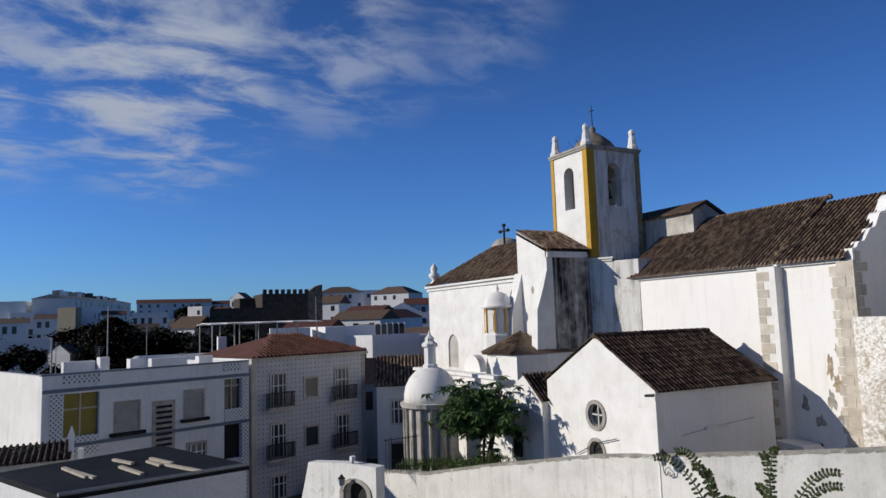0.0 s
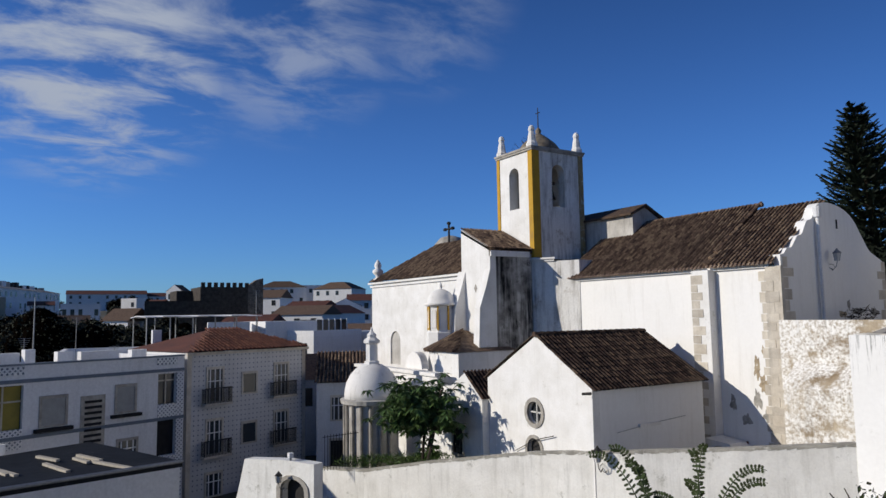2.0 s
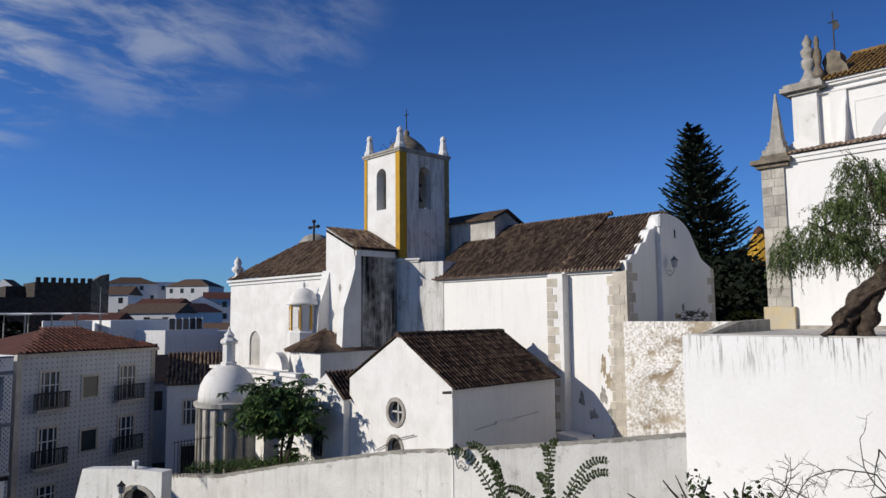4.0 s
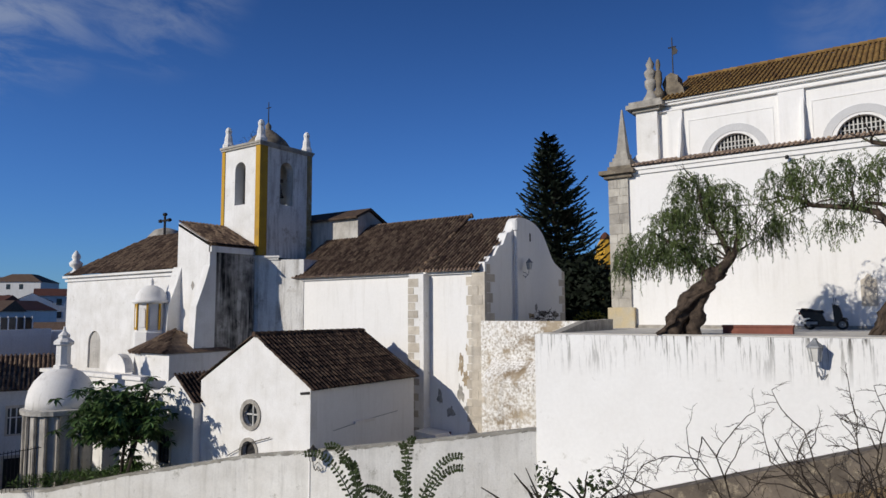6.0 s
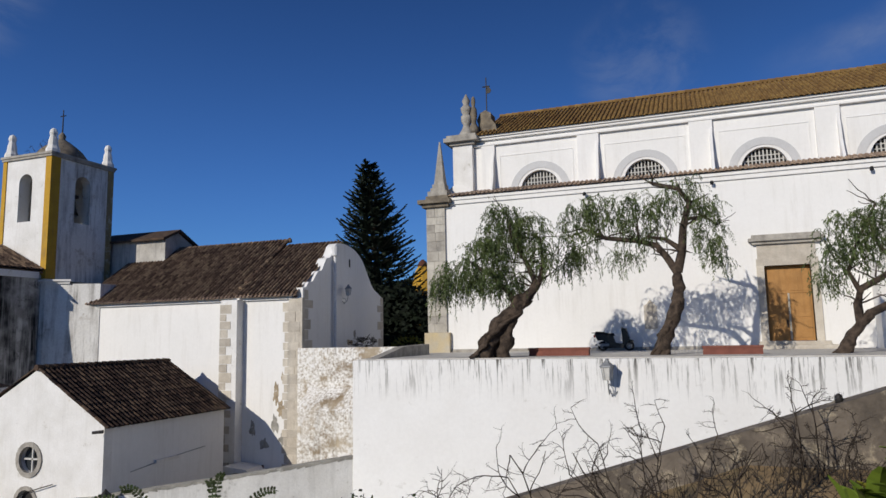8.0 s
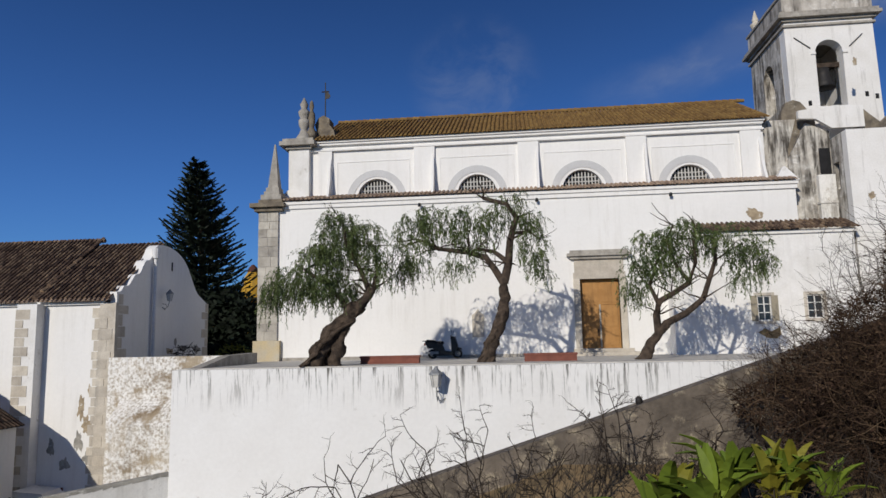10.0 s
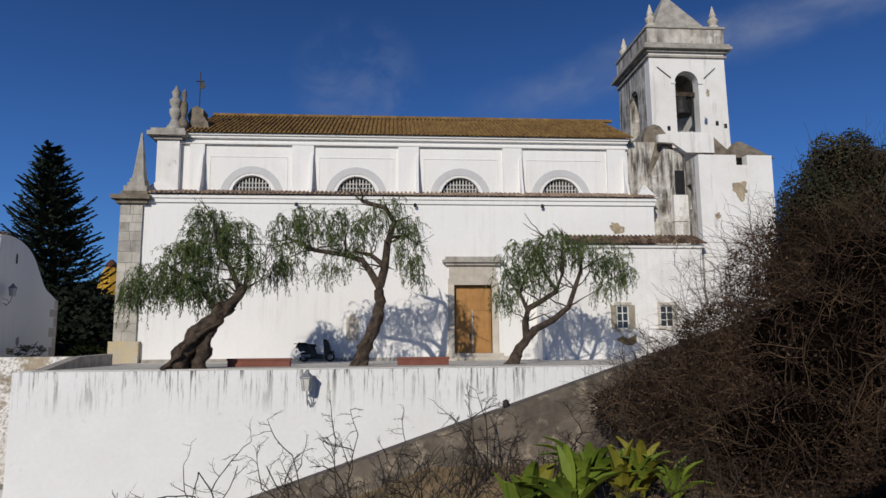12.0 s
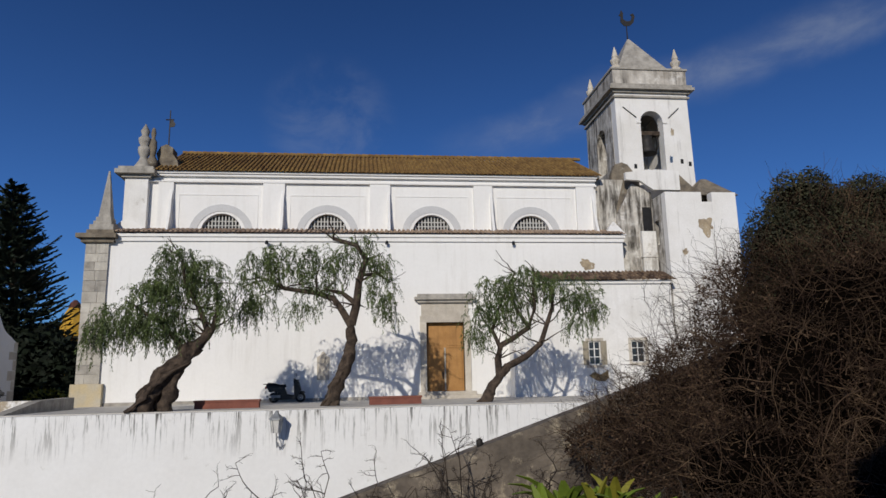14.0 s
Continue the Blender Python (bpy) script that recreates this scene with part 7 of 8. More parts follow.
bush("dark_hedge", "dense evergreen trees between the churches, shade put into their leaf colour", "tree", [(-23, 49, 1.2, 4.6, 2.2, 3.0), (-20.4, 47, 1.0, 2.6, 2, 3.6), (-25, 48, 3.0, 3.4, 2, 3.2), (-18.9, 46, 0.5, 1.6, 1.5, 2.8), (-20.5, 46, -0.6, 3, 1.5, 1.4)], 9000, 0.5, SHADEDLEAF, 52)
bush("yellow_shrub", "low yellowish shrubs under the dark trees", "shrub", [(-18.5, 43.5, -0.5, 1.6, 0.8, 0.7), (-16.2, 43, -0.55, 0.8, 0.6, 0.6)], 500, 0.22, YELLOWLEAF, 53)
bush("wall_plants", "dry weeds growing on the rubble wall", "weeds", [(-17.0, 33.6, -0.3, 0.4, 1.4, 0.45)], 160, 0.32, TWIG, 54, 0.08)

# broad-leaved tree behind the lane wall
tree = thing("loquat_tree", "broad-leaved green tree growing against the old church", "tree")
rt = random.Random(60)
CX, CY = -30.2, 17.3
s = Soup()
for q in ((0.0, 0.0), (0.35, -0.1), (-0.3, 0.15)):
    tube(s, wander(rt, (CX + q[0], CY + q[1], -9.5), (q[0] * 0.3, q[1] * 0.3, 1), 6.0, 8, 0.12), 0.10, 0.05, 6)
part("trunk", s.data(), TWIG, tree)
s = Soup()
cl = [(CX + rt.gauss(0, 1.0), CY + rt.gauss(0, 0.8), -4.55 + rt.gauss(0, 0.6)) for _ in range(470)] + [(CX + rt.gauss(0, 0.5), CY + 0.4 + abs(rt.gauss(0, 0.4)), -6.9 + rt.gauss(0, 0.35)) for _ in range(20)]
for c in cl:
    for k in range(13):
        a = 2 * math.pi * k / 13 + rt.random()
        d = Vector((math.cos(a), math.sin(a), rt.uniform(-0.75, 0.15))).normalized()
        w = d.cross(Vector((0, 0, 1))).normalized()
        L = rt.uniform(0.34, 0.52)
        p = Vector(c)
        s.add([p, p + d * L * 0.5 + w * 0.075, p + d * L + Vector((0, 0, -0.09)), p + d * L * 0.5 - w * 0.075], [(0, 1, 2, 3)])
part("crown", s.data(), BROADLEAF, tree, "whorls of long dark green leaves")
s = Soup()
rg = random.Random(61)
leaves(s, [(-28.6 - 6.4 * q + rg.uniform(-0.9, 0.2), 17.5 - 2.7 * q + rg.uniform(0.0, 1.2), -7.1 - 0.85 * q + rg.uniform(-0.2, 0.3)) for q in (rg.random() for _ in range(2600))], 0.28, rg, 0.06, -0.7)
tagged(part("grass", s.data(), GRASS), "rough green grass behind the lane wall", "grass", kind="stuff")
tagged(part("yard", boxed(-35.2, -29, 17.3, 19.5, -11, -8.0), GROUND), "raised yard behind the lane wall", "ground", kind="structure")

# arching succulent stems on the near bank
fern = thing("arching_plant", "arching green stems set with small paired leaves", "plant")
rf = random.Random(70)
for az, el, daz, del_, arcs in ((42.6, -14.3, 4.6, 3.1, 1), (42.0, -14.0, 3.4, 3.3, 1), (41.8, -14.2, 2.4, 2.4, 1), (38.6, -14.8, -0.6, 4.4, 1), (38.2, -14.8, 0.9, 4.0, 1), (37.4, -14.6, -3.6, 2.9, 1), (37.0, -14.6, -3.2, 2.0, 1), (38.0, -14.9, 1.7, 1.9, 1), (39.0, -15.0, 3.2, 1.0, 1), (42.3, -14.4, 0.8, 2.2, 1)):
    R = 7.5

    def at(a, e):
        return Vector((-R * math.sin(radians(a)) * math.cos(radians(e)), R * math.cos(radians(a)) * math.cos(radians(e)), R * math.sin(radians(e))))
    pts = []
    for i in range(15):
        f = i / 14
        pts.append(at(az + daz * (f ** 1.15), el + del_ * math.sin(f * 1.9) * 1.03 - 0.9 * (1 - f) ** 2) + Vector((0, 0.05 * i * 0.1, 0)))
    s = Soup()
    tube(s, pts, 0.008, 0.003, 5)
    st = part("stem", s.data(), FERNLEAF, fern)
    s = Soup()
    for i in range(18):
        f = i / 18 * 13.6
        k = int(f)
        p = pts[k].lerp(pts[k + 1], f - k)
        d = (pts[k + 1] - pts[k]).normalized()
        for sgn in (-1, 1):
            w = (d.cross(Vector((-0.64, 0.77, -0.1)))).normalized() * sgn
            w = (w + d * 0.35 + Vector((0, 0, rf.gauss(0, 0.2)))).normalized()
            L = rf.uniform(0.046, 0.064) * (1.1 - 0.35 * i / 18)
            q = Vector((-0.64, 0.77, 0.35 * rf.gauss(0, 1))).cross(w).normalized() * 0.0125
            s.add([p, p + w * L * 0.3 + q, p + w * L * 0.8 + q, p + w * L, p + w * L * 0.8 - q, p + w * L * 0.3 - q], [(0, 1, 2, 3, 4, 5)])
    part("leafage", s.data(), FERNLEAF, st, "small thick paired leaflets")["kind"] = "stuff"

bush("low_shrub", "small leafy shrub at the foot of the white wall", "shrub", [(-4.9, 9.6, -2.95, 0.28, 0.3, 0.75), (-4.2, 9.8, -2.9, 0.3, 0.3, 0.6), (-5.1, 9.5, -3.4, 0.5, 0.4, 0.6)], 900, 0.10, FERNLEAF, 71, 0.3, 14)


def bare_shrub(base, height, lean, seed, arms=5, label="bare grey-brown shrub without leaves", thick=0.016, wild=0.4):
    rnd = random.Random(seed)
    t = thing("bare_shrub", label, "shrub", "bare shrubs on the bank")
    s = Soup()

    def grow(p, d, length, r, depth):
        pts = wander(rnd, p, d, length, 7, 0.30, 0.02)
        tube(s, pts, r, r * 0.45, 4)
        if depth:
            for q in pts[2:]:
                if rnd.random() < 0.8:
                    nd = (pts[-1] - pts[0]).normalized() * 0.7 + Vector((rnd.gauss(0, 0.75), rnd.gauss(0, 0.5), rnd.gauss(0.05, 0.55)))
                    grow(q, nd, length * rnd.uniform(0.2, 0.45), r * 0.55, depth - 1)
    for _ in range(arms):
        grow(Vector(base) + Vector((rnd.gauss(0, 0.15), rnd.gauss(0, 0.15), 0)), Vector((lean + rnd.gauss(0, wild), rnd.gauss(0, 0.3), 1)), height * rnd.uniform(0.55, 1.0), thick, 3)
    part("branching", s.data(), TWIG, t)


for i in range(13):
    bx = (-3.6, -2.9, -1.9, -1.0, -0.2, 0.5, 1.2, 2.1, 2.9, 3.6, 4.3, -0.6, 1.7)[i]
    by = (10.5, 11.2, 10.6, 11.6, 10.4, 11.3, 12.0, 11.2, 11.8, 11.4, 12.2, 12.4, 12.7)[i]
    bare_shrub((bx, by, bank(bx, by) - 0.1), (2.4, 2.0, 2.5, 2.2, 2.3, 1.9, 1.6, 1.6, 1.4, 1.3, 1.2, 2.0, 1.7)[i], (-0.7, -0.5, -0.5, -0.1, -0.5, -0.2, 0.2, -0.4, 0.1, 0.0, 0.2, -0.4, 0.1)[i], 80 + i, 3, thick=0.019, wild=0.3)


for k, (bx, by, bz, hh, ln) in enumerate(((6.5, 13.3, -0.5, 1.9, -0.4), (6.0, 13.2, -0.6, 1.5, -0.6), (5.5, 13.4, -0.7, 1.3, -0.3), (6.9, 13.0, -0.2, 2.2, -0.2), (5.0, 13.3, -0.9, 0.9, -0.4))):
    bare_shrub((bx, by, bz), hh, ln, 160 + k, 6, "bare twiggy shrub at the edge of the thicket", 0.011, 0.6)


def strap_plant(x, y, z, n, size, mat, seed, label):
    """Upright folded blades that bend over at the tip."""
    rnd = random.Random(seed)
    t = thing("strap_leaved_plant", label, "plant", "strap-leaved plants on the bank")
    for k in range(n):
        a = 2 * math.pi * k / n + rnd.gauss(0, 0.3)
        d = Vector((math.cos(a), math.sin(a), 0))
        w = Vector((-math.sin(a), math.cos(a), 0))
        L, out = size * rnd.uniform(0.45, 1.12), rnd.uniform(0.15, 0.85)
        vs, fs = [], []
        for i in range(8):
            f = i / 7
            c = Vector((x, y, z)) + d * L * out * (0.25 * f + 0.75 * f * f) + Vector((0, 0, L * (1.05 * f - 0.45 * out * f ** 3)))
            ww = 0.078 * size * (0.25 + 1.0 * math.sin(math.pi * min(0.985, f ** 1.3)))
            up = Vector((0, 0, 0.4 * ww)) - d * 0.6 * ww
            vs += [c - w * ww + up, c, c + w * ww + up]
            if i:
                b = 3 * i
                fs += [(b - 3, b - 2, b + 1, b), (b - 2, b - 1, b + 2, b + 1)]
        part("leaf", (vs, [], fs), mat, t)


for i in range(10):
    px, py = 1.75 + 0.26 * i, 10.0 + 0.3 * (i % 3)
    strap_plant(px, py, bank(px, py), 13, 0.86 * (1.2, 1.4, 1.25, 1.35, 1.15, 1.35, 1.25, 1.1, 1.15, 1.05)[i] + 0.3 * max(0.0, -2.45 - bank(px, py)), YELLOWLEAF if i in (2, 6, 8) else BRIGHTLEAF, 100 + i, "yellowing broad strap leaves" if i in (2, 6, 8) else "bright green broad strap leaves")
for i in range(5):
    bx, by = (2.6, 3.3, 3.9, 4.5, 2.1)[i], (9.7, 9.6, 9.9, 9.8, 10.2)[i]
    bare_shrub((bx, by, bank(bx, by) - 0.1), (1.2, 1.0, 1.3, 1.4, 1.2)[i], (-0.3, 0.2, 0.1, 0.3, -0.2)[i], 180 + i, 2)

# the great vine-covered bush
EVER = [(8.85, 12.4, 3.2, 0.95, 0.9, 1.0), (10.3, 12.4, 3.1, 1.4, 1.2, 0.95), (11.6, 12.4, 3.4, 1.1, 1.2, 1.0), (8.0, 12.2, 2.2, 0.8, 0.8, 1.2), (7.6, 12.2, 1.2, 0.6, 0.7, 1.0), (13.5, 13, 3.4, 1.4, 1.2, 1.0), (9.5, 12.2, 2.2, 1.6, 1, 1.4), (11.5, 12.2, 2.3, 1.6, 1, 1.5)]
vine = thing("vine_thicket", "huge dark thicket of dry brown vines over an evergreen", "thicket")
rv = random.Random(120)
blobs = [(8.9, 11.5, 0.6, 2.3, 1.6, 1.9), (10.5, 12.0, 1.1, 3.0, 2.0, 2.0), (7.3, 11.2, -0.3, 1.6, 1.4, 1.5), (9.8, 10.4, -1.2, 3.2, 1.6, 1.6), (6.4, 10.8, -1.5, 1.6, 1.2, 0.9), (12.6, 12, 0.5, 3, 2, 2.2), (7.7, 12.2, 1.0, 1.0, 0.9, 1.5), (5.7, 13.0, -0.75, 1.2, 0.7, 0.7), (4.7, 13.1, -1.25, 0.9, 0.6, 0.5), (5.2, 11.6, -1.5, 1.2, 0.9, 0.8), (6.0, 11.8, -0.8, 1.3, 1.0, 1.0), (8.3, 9.4, -1.9, 1.9, 1.0, 1.0), (6.2, 10.0, -2.2, 1.2, 0.9, 0.7), (7.0, 12.2, 0.9, 0.85, 0.7, 1.35), (6.5, 12.9, 0.15, 0.95, 0.6, 0.65)]
# near-black lumps inside the vines paint the shade between them
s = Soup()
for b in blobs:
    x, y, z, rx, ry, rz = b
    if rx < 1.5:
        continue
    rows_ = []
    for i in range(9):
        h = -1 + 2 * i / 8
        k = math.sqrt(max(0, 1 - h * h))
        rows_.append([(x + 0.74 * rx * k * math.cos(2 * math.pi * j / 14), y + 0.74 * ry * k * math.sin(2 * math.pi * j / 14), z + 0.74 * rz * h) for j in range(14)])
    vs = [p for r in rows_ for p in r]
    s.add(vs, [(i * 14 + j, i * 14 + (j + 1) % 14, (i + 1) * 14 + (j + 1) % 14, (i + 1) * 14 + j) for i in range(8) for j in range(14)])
part("dark_core", s.data(), SHADECORE, vine)
# leaves coloured near black to paint the shaded lower right of the thicket
bush("shade_undergrowth", "undergrowth at the foot of the vines, shade painted in near-black leaves", "shrub", [(9.6, 8.6, -2.2, 2.4, 0.9, 1.5), (11.5, 9.0, -1.4, 2.2, 1.0, 1.8), (7.7, 8.4, -2.9, 1.6, 0.8, 0.8), (6.0, 8.6, -3.1, 1.3, 0.7, 0.5), (9.5, 7.2, -3.0, 2.6, 0.8, 0.9)], 16000, 0.16, SHADECORE, 122, 0.4)
s = Soup()
for _ in range(19000):
    b = rv.choices(blobs, [(q[3] * q[5]) ** 0.8 for q in blobs])[0]
    x, y, z, rx, ry, rz = b
    a, h = rv.uniform(0, 6.28), rv.uniform(-0.9, 1)
    k = math.sqrt(1 - h * h)
    nrm = Vector((k * math.cos(a), k * math.sin(a), h))
    g = rv.uniform(0.78, 0.98) * (0.9 + 0.2 * noise.noise(nrm * 2.2 + Vector((x, y, z))))
    p = Vector((x + rx * nrm.x * g, y + ry * nrm.y * g, z + rz * nrm.z * g))
    d = nrm * 0.3 + Vector((rv.gauss(0, 0.7), rv.gauss(0, 0.7), rv.gauss(0.1, 0.8)))
    tube(s, wander(rv, p, d, rv.uniform(0.4, 1.4), 7, 0.55, -0.05), rv.choice((0.003, 0.004, 0.005, 0.006, 0.009)), 0.002, 3)
for _ in range(2200):
    x, y, z, rx, ry, rz = rv.choice(EVER)
    a, h = rv.uniform(3.1, 6.3), rv.uniform(-1, 0.15)
    k = math.sqrt(1 - h * h)
    p = Vector((x + 0.95 * rx * k * math.cos(a), y + 0.95 * ry * k * math.sin(a), z + 0.95 * rz * h))
    tube(s, wander(rv, p, (rv.gauss(0, 0.5), rv.gauss(-0.2, 0.3), 0.8), rv.uniform(0.3, 1.0), 6, 0.5, -0.05), rv.choice((0.003, 0.004, 0.006)), 0.002, 3)
for _ in range(120):
    b = rv.choices(blobs, [(q[3] * q[5]) ** 0.8 for q in blobs])[0]
    a = rv.uniform(3.3, 6.1)
    p = Vector((b[0] + b[3] * 0.85 * math.cos(a), b[1] + b[4] * 0.9 * math.sin(a), b[2] - b[5] * rv.uniform(0.0, 0.6)))
    tube(s, wander(rv, p, (rv.gauss(0, 0.6), rv.gauss(-0.2, 0.3), 0.8), rv.uniform(0.9, 1.9), 12, 0.4, -0.03), rv.uniform(0.009, 0.015), 0.004, 4)
ob = part("vines", s.data(), DRYVINE, vine, "tangled dry brown vines")
ob["kind"] = "stuff"
s = Soup()
for _ in range(26000):
    b = rv.choice(blobs)
    x, y, z, rx, ry, rz = b
    a, h = rv.uniform(0, 6.28), rv.uniform(-0.9, 1)
    k = math.sqrt(1 - h * h)
    f = rv.uniform(0.82, 1.0)
    leaves(s, [(x + rx * k * math.cos(a) * f, y + ry * k * math.sin(a) * f, z + rz * h * f)], 0.06, rv, 0.3, 0.2)
ob = part("dry_leaf_litter", s.data(), DRYVINE, vine, "withered brown leaves")
ob["kind"] = "stuff"
ever = bush("evergreen_tree", "dark olive-green tree rising behind the vines", "tree", EVER, 120000, 0.062, EVERLEAF, 121, 0.26)

# near-black lumps inside the evergreen, shade put into their colour
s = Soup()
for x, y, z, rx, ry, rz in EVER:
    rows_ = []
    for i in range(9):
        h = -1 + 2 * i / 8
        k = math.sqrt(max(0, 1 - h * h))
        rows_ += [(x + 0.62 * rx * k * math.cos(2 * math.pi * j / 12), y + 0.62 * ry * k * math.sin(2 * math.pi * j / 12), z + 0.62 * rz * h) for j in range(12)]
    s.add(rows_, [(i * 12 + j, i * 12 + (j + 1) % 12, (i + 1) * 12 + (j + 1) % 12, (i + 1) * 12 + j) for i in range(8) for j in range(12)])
part("inner_growth", s.data(), SHADECORE, ever)


# ---- small things ----
def scooter(x, y, z):
    t = thing("scooter", "parked black motor scooter on the churchyard", "scooter")
    m0 = Matrix.Translation((x, y, z))

    def put(name, bm, mat, parent=t, label="", smooth=False):
        bmesh.ops.transform(bm, matrix=m0, verts=bm.verts)
        return part(name, bm, mat, parent, label, smooth)
    for wx in (-0.62, 0.62):
        bm = bmesh.new()
        ring(bm, disc(wx, 0.24, 0.24), disc(wx, 0.24, 0.14), (0, -0.06, 0), X, Z, Y, 0.12)
        w = put("wheel", bm, RUBBER)
        bm = bmesh.new()
        ring(bm, disc(wx, 0.24, 0.14), disc(wx, 0.24, 0.03), (0, -0.03, 0), X, Z, Y, 0.06)
        put("rim", bm, GREYIRON, w)
    bm = bmesh.new()
    prism(bm, [(-0.92, 0.66), (-1.0, 0.82), (-0.6, 0.80), (-0.12, 0.72), (0.0, 0.40), (0.36, 0.34), (0.46, 0.38), (0.40, 0.16), (-0.05, 0.14), (-0.3, 0.2), (-0.42, 0.42), (-0.62, 0.52), (-0.84, 0.5)], (0, -0.16, 0), X, Z, Y, 0.32)
    bmesh.ops.bevel(bm, geom=bm.edges, offset=0.02, segments=1, affect="EDGES")
    put("body", bm, BLACKPLASTIC)
    bm = bmesh.new()
    prism(bm, [(-0.98, 0.82), (-0.9, 0.95), (-0.55, 0.92), (-0.4, 0.86), (-0.1, 0.86), (-0.04, 0.74), (-0.12, 0.7)], (0, -0.14, 0), X, Z, Y, 0.28)
    put("seat", bm, RUBBER)
    bm = bmesh.new()
    prism(bm, [(0.34, 0.3), (0.50, 0.28), (0.66, 0.6), (0.56, 0.95), (0.40, 1.1), (0.30, 1.08)], (0, -0.2, 0), X, Z, Y, 0.4)
    put("leg_shield", bm, BLACKPLASTIC)
    bm = bmesh.new()
    prism(bm, [(0.28, 0.95), (0.46, 0.92), (0.52, 1.06), (0.3, 1.1)], (0, -0.12, 0), X, Z, Y, 0.24)
    put("headset", bm, BLACKPLASTIC)
    put("headlight", prism(bmesh.new(), disc(0.0, 1.0, 0.08), (0.5, 0, 0), Y, Z, X, 0.05), GREYIRON)
    s = Soup()
    tube(s, [(0.3, -0.36, 1.12), (0.36, 0, 1.06), (0.3, 0.36, 1.12)], 0.02, 0.02, 6)
    tube(s, [(0.42, 0, 0.9), (0.62, 0, 0.26)], 0.035, 0.03, 6)
    s.v = [tuple(m0 @ Vector(v)) for v in s.v]
    part("handlebar", s.data(), GREYIRON, t)
    for sy in (-0.4, 0.4):
        s = Soup()
        tube(s, [(0.33, sy * 0.7, 1.1), (0.4, sy * 0.95, 1.3)], 0.008, 0.008, 4)
        s.v = [tuple(m0 @ Vector(v)) for v in s.v]
        mr = part("mirror_stem", s.data(), IRON, t)
        put("mirror", prism(bmesh.new(), disc(sy, 1.32, 0.06, 10), (0.38, 0, 0), Y, Z, X, 0.02), BLACKPLASTIC, mr)
    put("rear_rack", boxed(-1.12, -0.85, -0.1, 0.1, 0.86, 0.9), IRON)
    put("rear_light", boxed(-1.04, -0.97, -0.07, 0.07, 0.66, 0.78), REDPAINT)
    put("exhaust", boxed(-0.95, -0.3, -0.24, -0.14, 0.24, 0.36), GREYIRON)
    put("number_plate", boxed(-1.02, -1.0, -0.1, 0.1, 0.44, 0.58), TOWNWHITE)
    put("engine", boxed(-0.6, -0.18, -0.15, 0.12, 0.14, 0.4), IRON)
    bm = bmesh.new()
    prism(bm, [(0.42, 0.5), (0.86, 0.42), (0.8, 0.52), (0.5, 0.58)], (0, -0.07, 0), X, Z, Y, 0.14)
    put("mudguard", bm, BLACKPLASTIC)


scooter(-3.62, 34.0, TZ)


def bench(x0, x1, y):
    t = thing("bench", "low red-brown stone bench along the wall edge", "bench", "benches on the churchyard")
    part("seat", boxed(x0, x1, y - 0.22, y + 0.22, TZ + 0.24, TZ + 0.32), BENCH, t)
    part("base", boxed(x0 + 0.03, x1 - 0.03, y - 0.19, y + 0.19, TZ, TZ + 0.24), BENCH, t)


bench(-6.4, -3.95, 27.6)
bench(0.2, 2.3, 27.6)


def wall_lamp(p, out, label, mat=GREYIRON, scale=1.0):
    """A street lantern on a scrolled bracket: p on the wall, out away from it."""
    t = thing("wall_lantern", label, "lamp", "wall lanterns")
    p, out = Vector(p), Vector(out).normalized()
    side = out.cross(Vector((0, 0, 1))).normalized()
    c = p + out * 0.48 * scale + Vector((0, 0, 0.1 * scale))
    s = Soup()
    tube(s, [p + Vector((0, 0, -0.25)) * scale, p + out * 0.2 * scale + Vector((0, 0, -0.38)) * scale, p + out * 0.4 * scale + Vector((0, 0, -0.2)) * scale, c], 0.022 * scale, 0.018 * scale, 6)
    tube(s, [p + Vector((0, 0, -0.05)) * scale, p + out * 0.25 * scale + Vector((0, 0, -0.1)) * scale, p + out * 0.32 * scale + Vector((0, 0, -0.28)) * scale], 0.018 * scale, 0.014 * scale, 5)
    tube(s, [p - side * 0.25 * scale + Vector((0, 0, -0.3)) * scale, p - side * 0.12 * scale + out * 0.1 * scale + Vector((0, 0, -0.42)) * scale, p + out * 0.1 * scale + Vector((0, 0, -0.3)) * scale], 0.016 * scale, 0.016 * scale, 5)
    part("bracket", s.data(), mat, t)
    bm = lathe(bmesh.new(), [(0.12 * scale, c.z), (0.13 * scale, c.z + 0.02 * scale), (0.2 * scale, c.z + 0.42 * scale)], c.x, c.y, 6)
    part("glass", bm, GRILLE, t, "clouded lantern glass")
    s = Soup()
    for k in range(6):
        q = 2 * math.pi * k / 6
        tube(s, [(c.x + 0.135 * scale * math.cos(q), c.y + 0.135 * scale * math.sin(q), c.z), (c.x + 0.21 * scale * math.cos(q), c.y + 0.21 * scale * math.sin(q), c.z + 0.43 * scale)], 0.012 * scale, 0.012 * scale, 4)
    part("cage", s.data(), mat, t)
    part("cap", lathe(bmesh.new(), [(0.25 * scale, c.z + 0.42 * scale), (0.24 * scale, c.z + 0.46 * scale), (0.09 * scale, c.z + 0.6 * scale), (0.03 * scale, c.z + 0.7 * scale)], c.x, c.y, 6), mat, t)


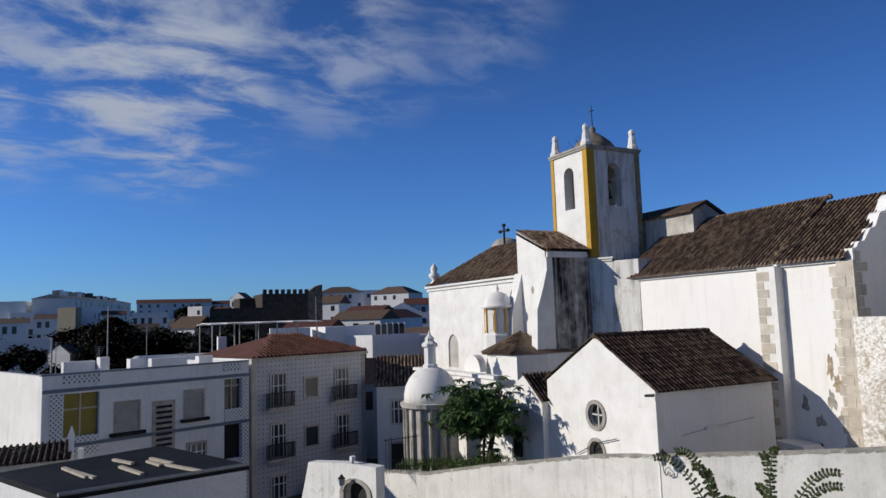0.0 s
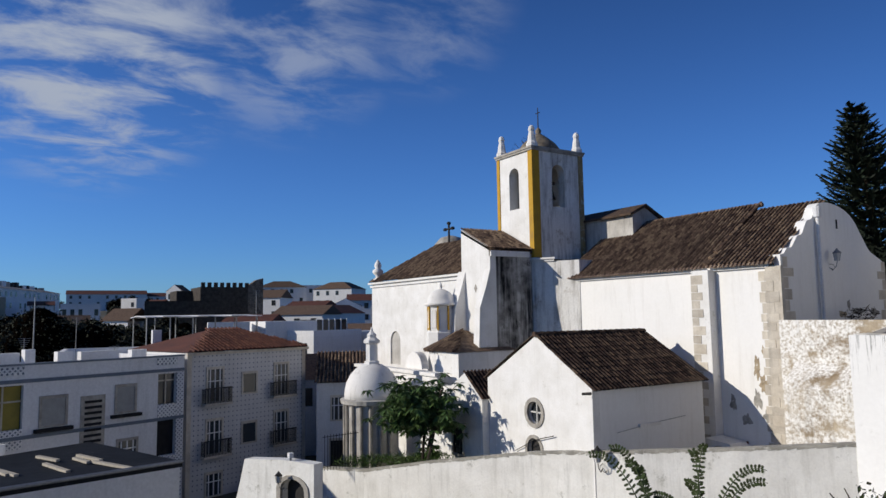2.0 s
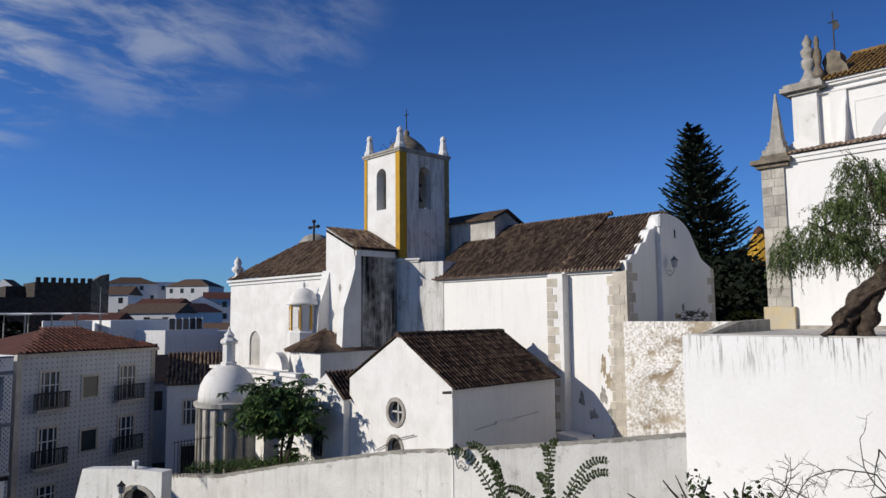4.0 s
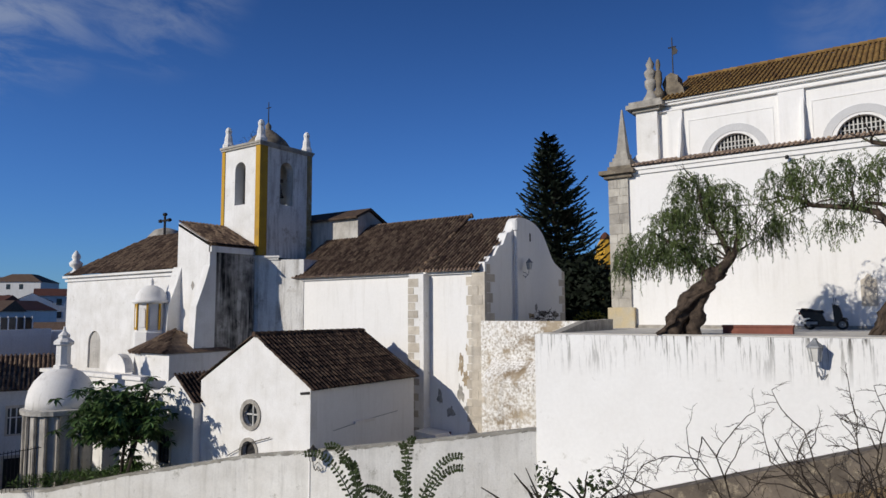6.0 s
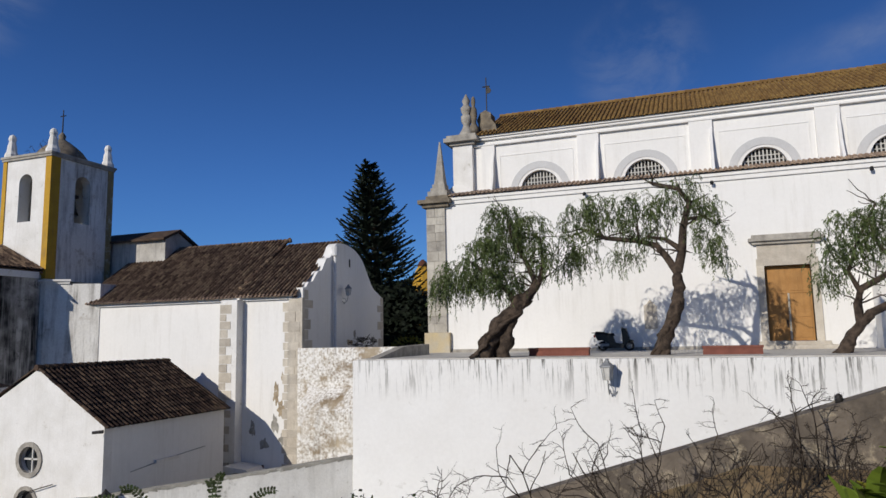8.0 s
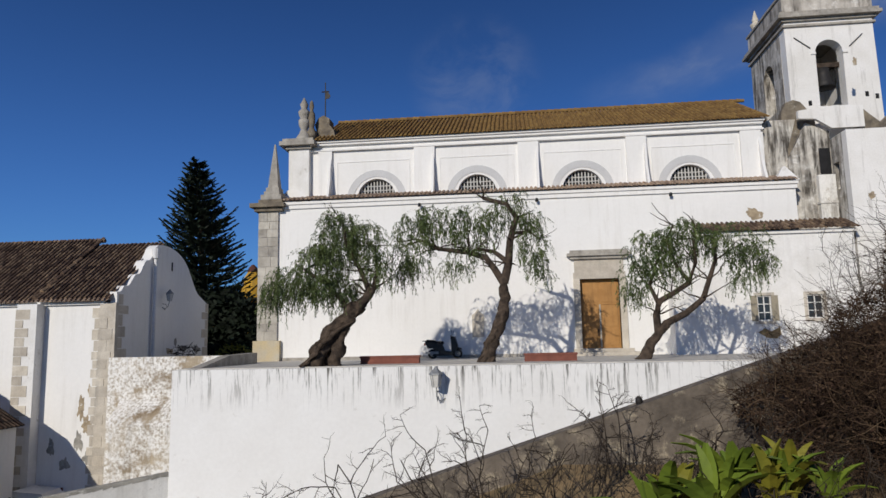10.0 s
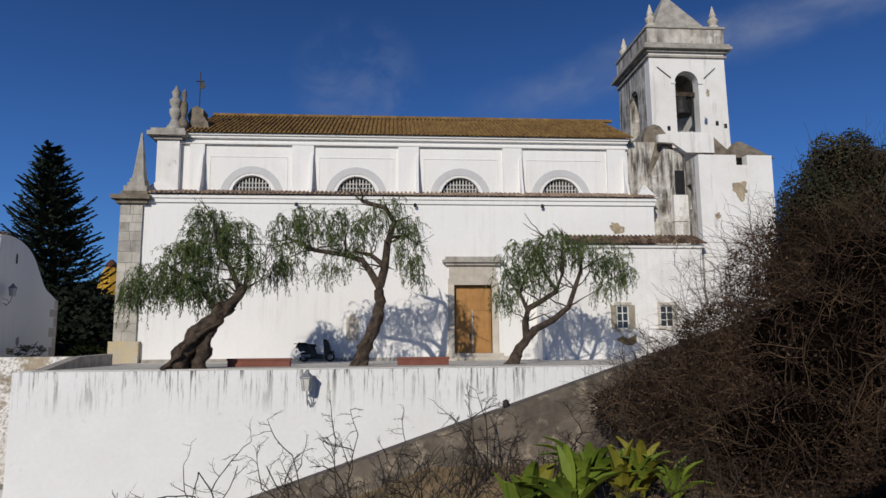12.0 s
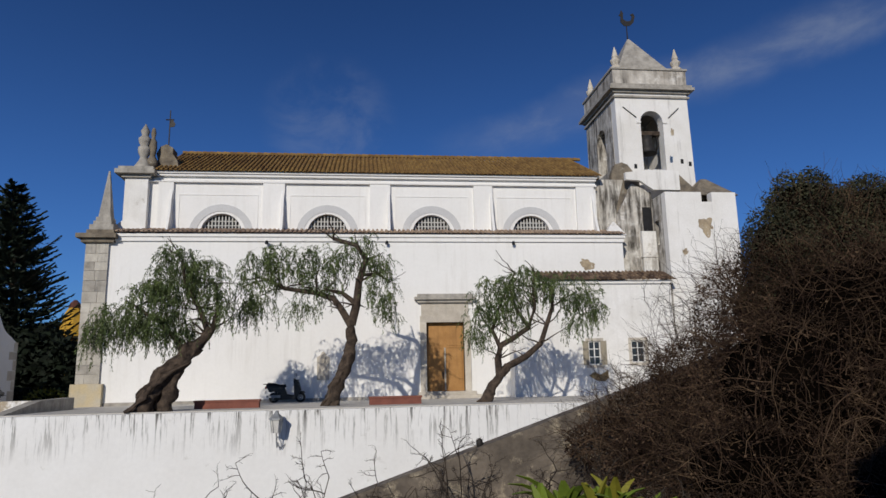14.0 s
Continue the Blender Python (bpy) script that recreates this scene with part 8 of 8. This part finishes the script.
wall_lamp((-2.95, 25.0, -1.72), (0, -1, 0), "grey street lantern on a scrolled bracket on the white wall", GREYIRON, 1.05)
wall_lamp((GX, 32.75, 2.2), (1, -0.1, 0), "iron street lantern on the gable wall", GREYIRON, 0.85)
wall_lamp((-20.48, 20.13, -5.95), (0.33, -0.94, 0), "dark street lantern on the lane wall", IRON, 0.9)
wall_lamp((-22.0, 7.52, -5.29), (0.41, -0.91, 0), "dark street lantern on the gate wall", IRON, 0.52)


def floodlight(x, y, z):
    t = thing("floodlight", "small white floodlight on the wall top", "lamp", "floodlights on the wall")
    part("post", boxed(x - 0.03, x + 0.03, y - 0.03, y + 0.03, z, z + 0.15), GREYIRON, t)
    part("housing", boxed(x - 0.1, x + 0.1, y - 0.07, y + 0.07, z + 0.12, z + 0.26), TOWNWHITE, t)


floodlight(-21.94, 7.7, -4.62)
floodlight(-35.6, 14.1, -8.0)
t = thing("drainpipe", "dark drainpipe at the gate wall", "pipe")
s = Soup()
tube(s, [(-35.3, 13.95, -8.1), (-35.3, 13.95, -11.2)], 0.06, 0.06, 6)
part("pipe", s.data(), IRON, t)
t = thing("lamp_globe", "small dark globe on the ramp wall", "lamp")
part("globe", lathe(bmesh.new(), [(0.02, -1.36), (0.06, -1.33), (0.075, -1.26), (0.06, -1.19), (0.02, -1.16)], 2.35, 14.2, 10), IRON, t, smooth=True)
rail = thing("iron_fence", "iron bar fence beside the domed baptistery", "fence")
for k in range(12):
    s = Soup()
    y = 13.6 + k * 0.17
    tube(s, [(-33.6 - 0.02 * k, y, -7.8), (-33.6 - 0.02 * k, y, -6.0)], 0.018, 0.018, 4)
    part("bar", s.data(), IRON, rail)
for zz in (-7.6, -6.1):
    s = Soup()
    tube(s, [(-33.6, 13.5, zz), (-33.85, 15.6, zz)], 0.02, 0.02, 4)
    part("rail", s.data(), IRON, rail)
s = Soup()
rb_ = random.Random(140)
for _ in range(1500):
    x = rb_.uniform(-6, 6)
    y = rb_.uniform(8.5, 13.5)
    tube(s, wander(rb_, (x, y, bank(x, y)), (rb_.gauss(0, 0.5), rb_.gauss(0, 0.5), 1), rb_.uniform(0.3, 0.8), 4, 0.3), 0.008, 0.003, 3)
tagged(part("dry_grass", s.data(), TWIG), "dry stalks on the soil bank", "grass", kind="stuff")
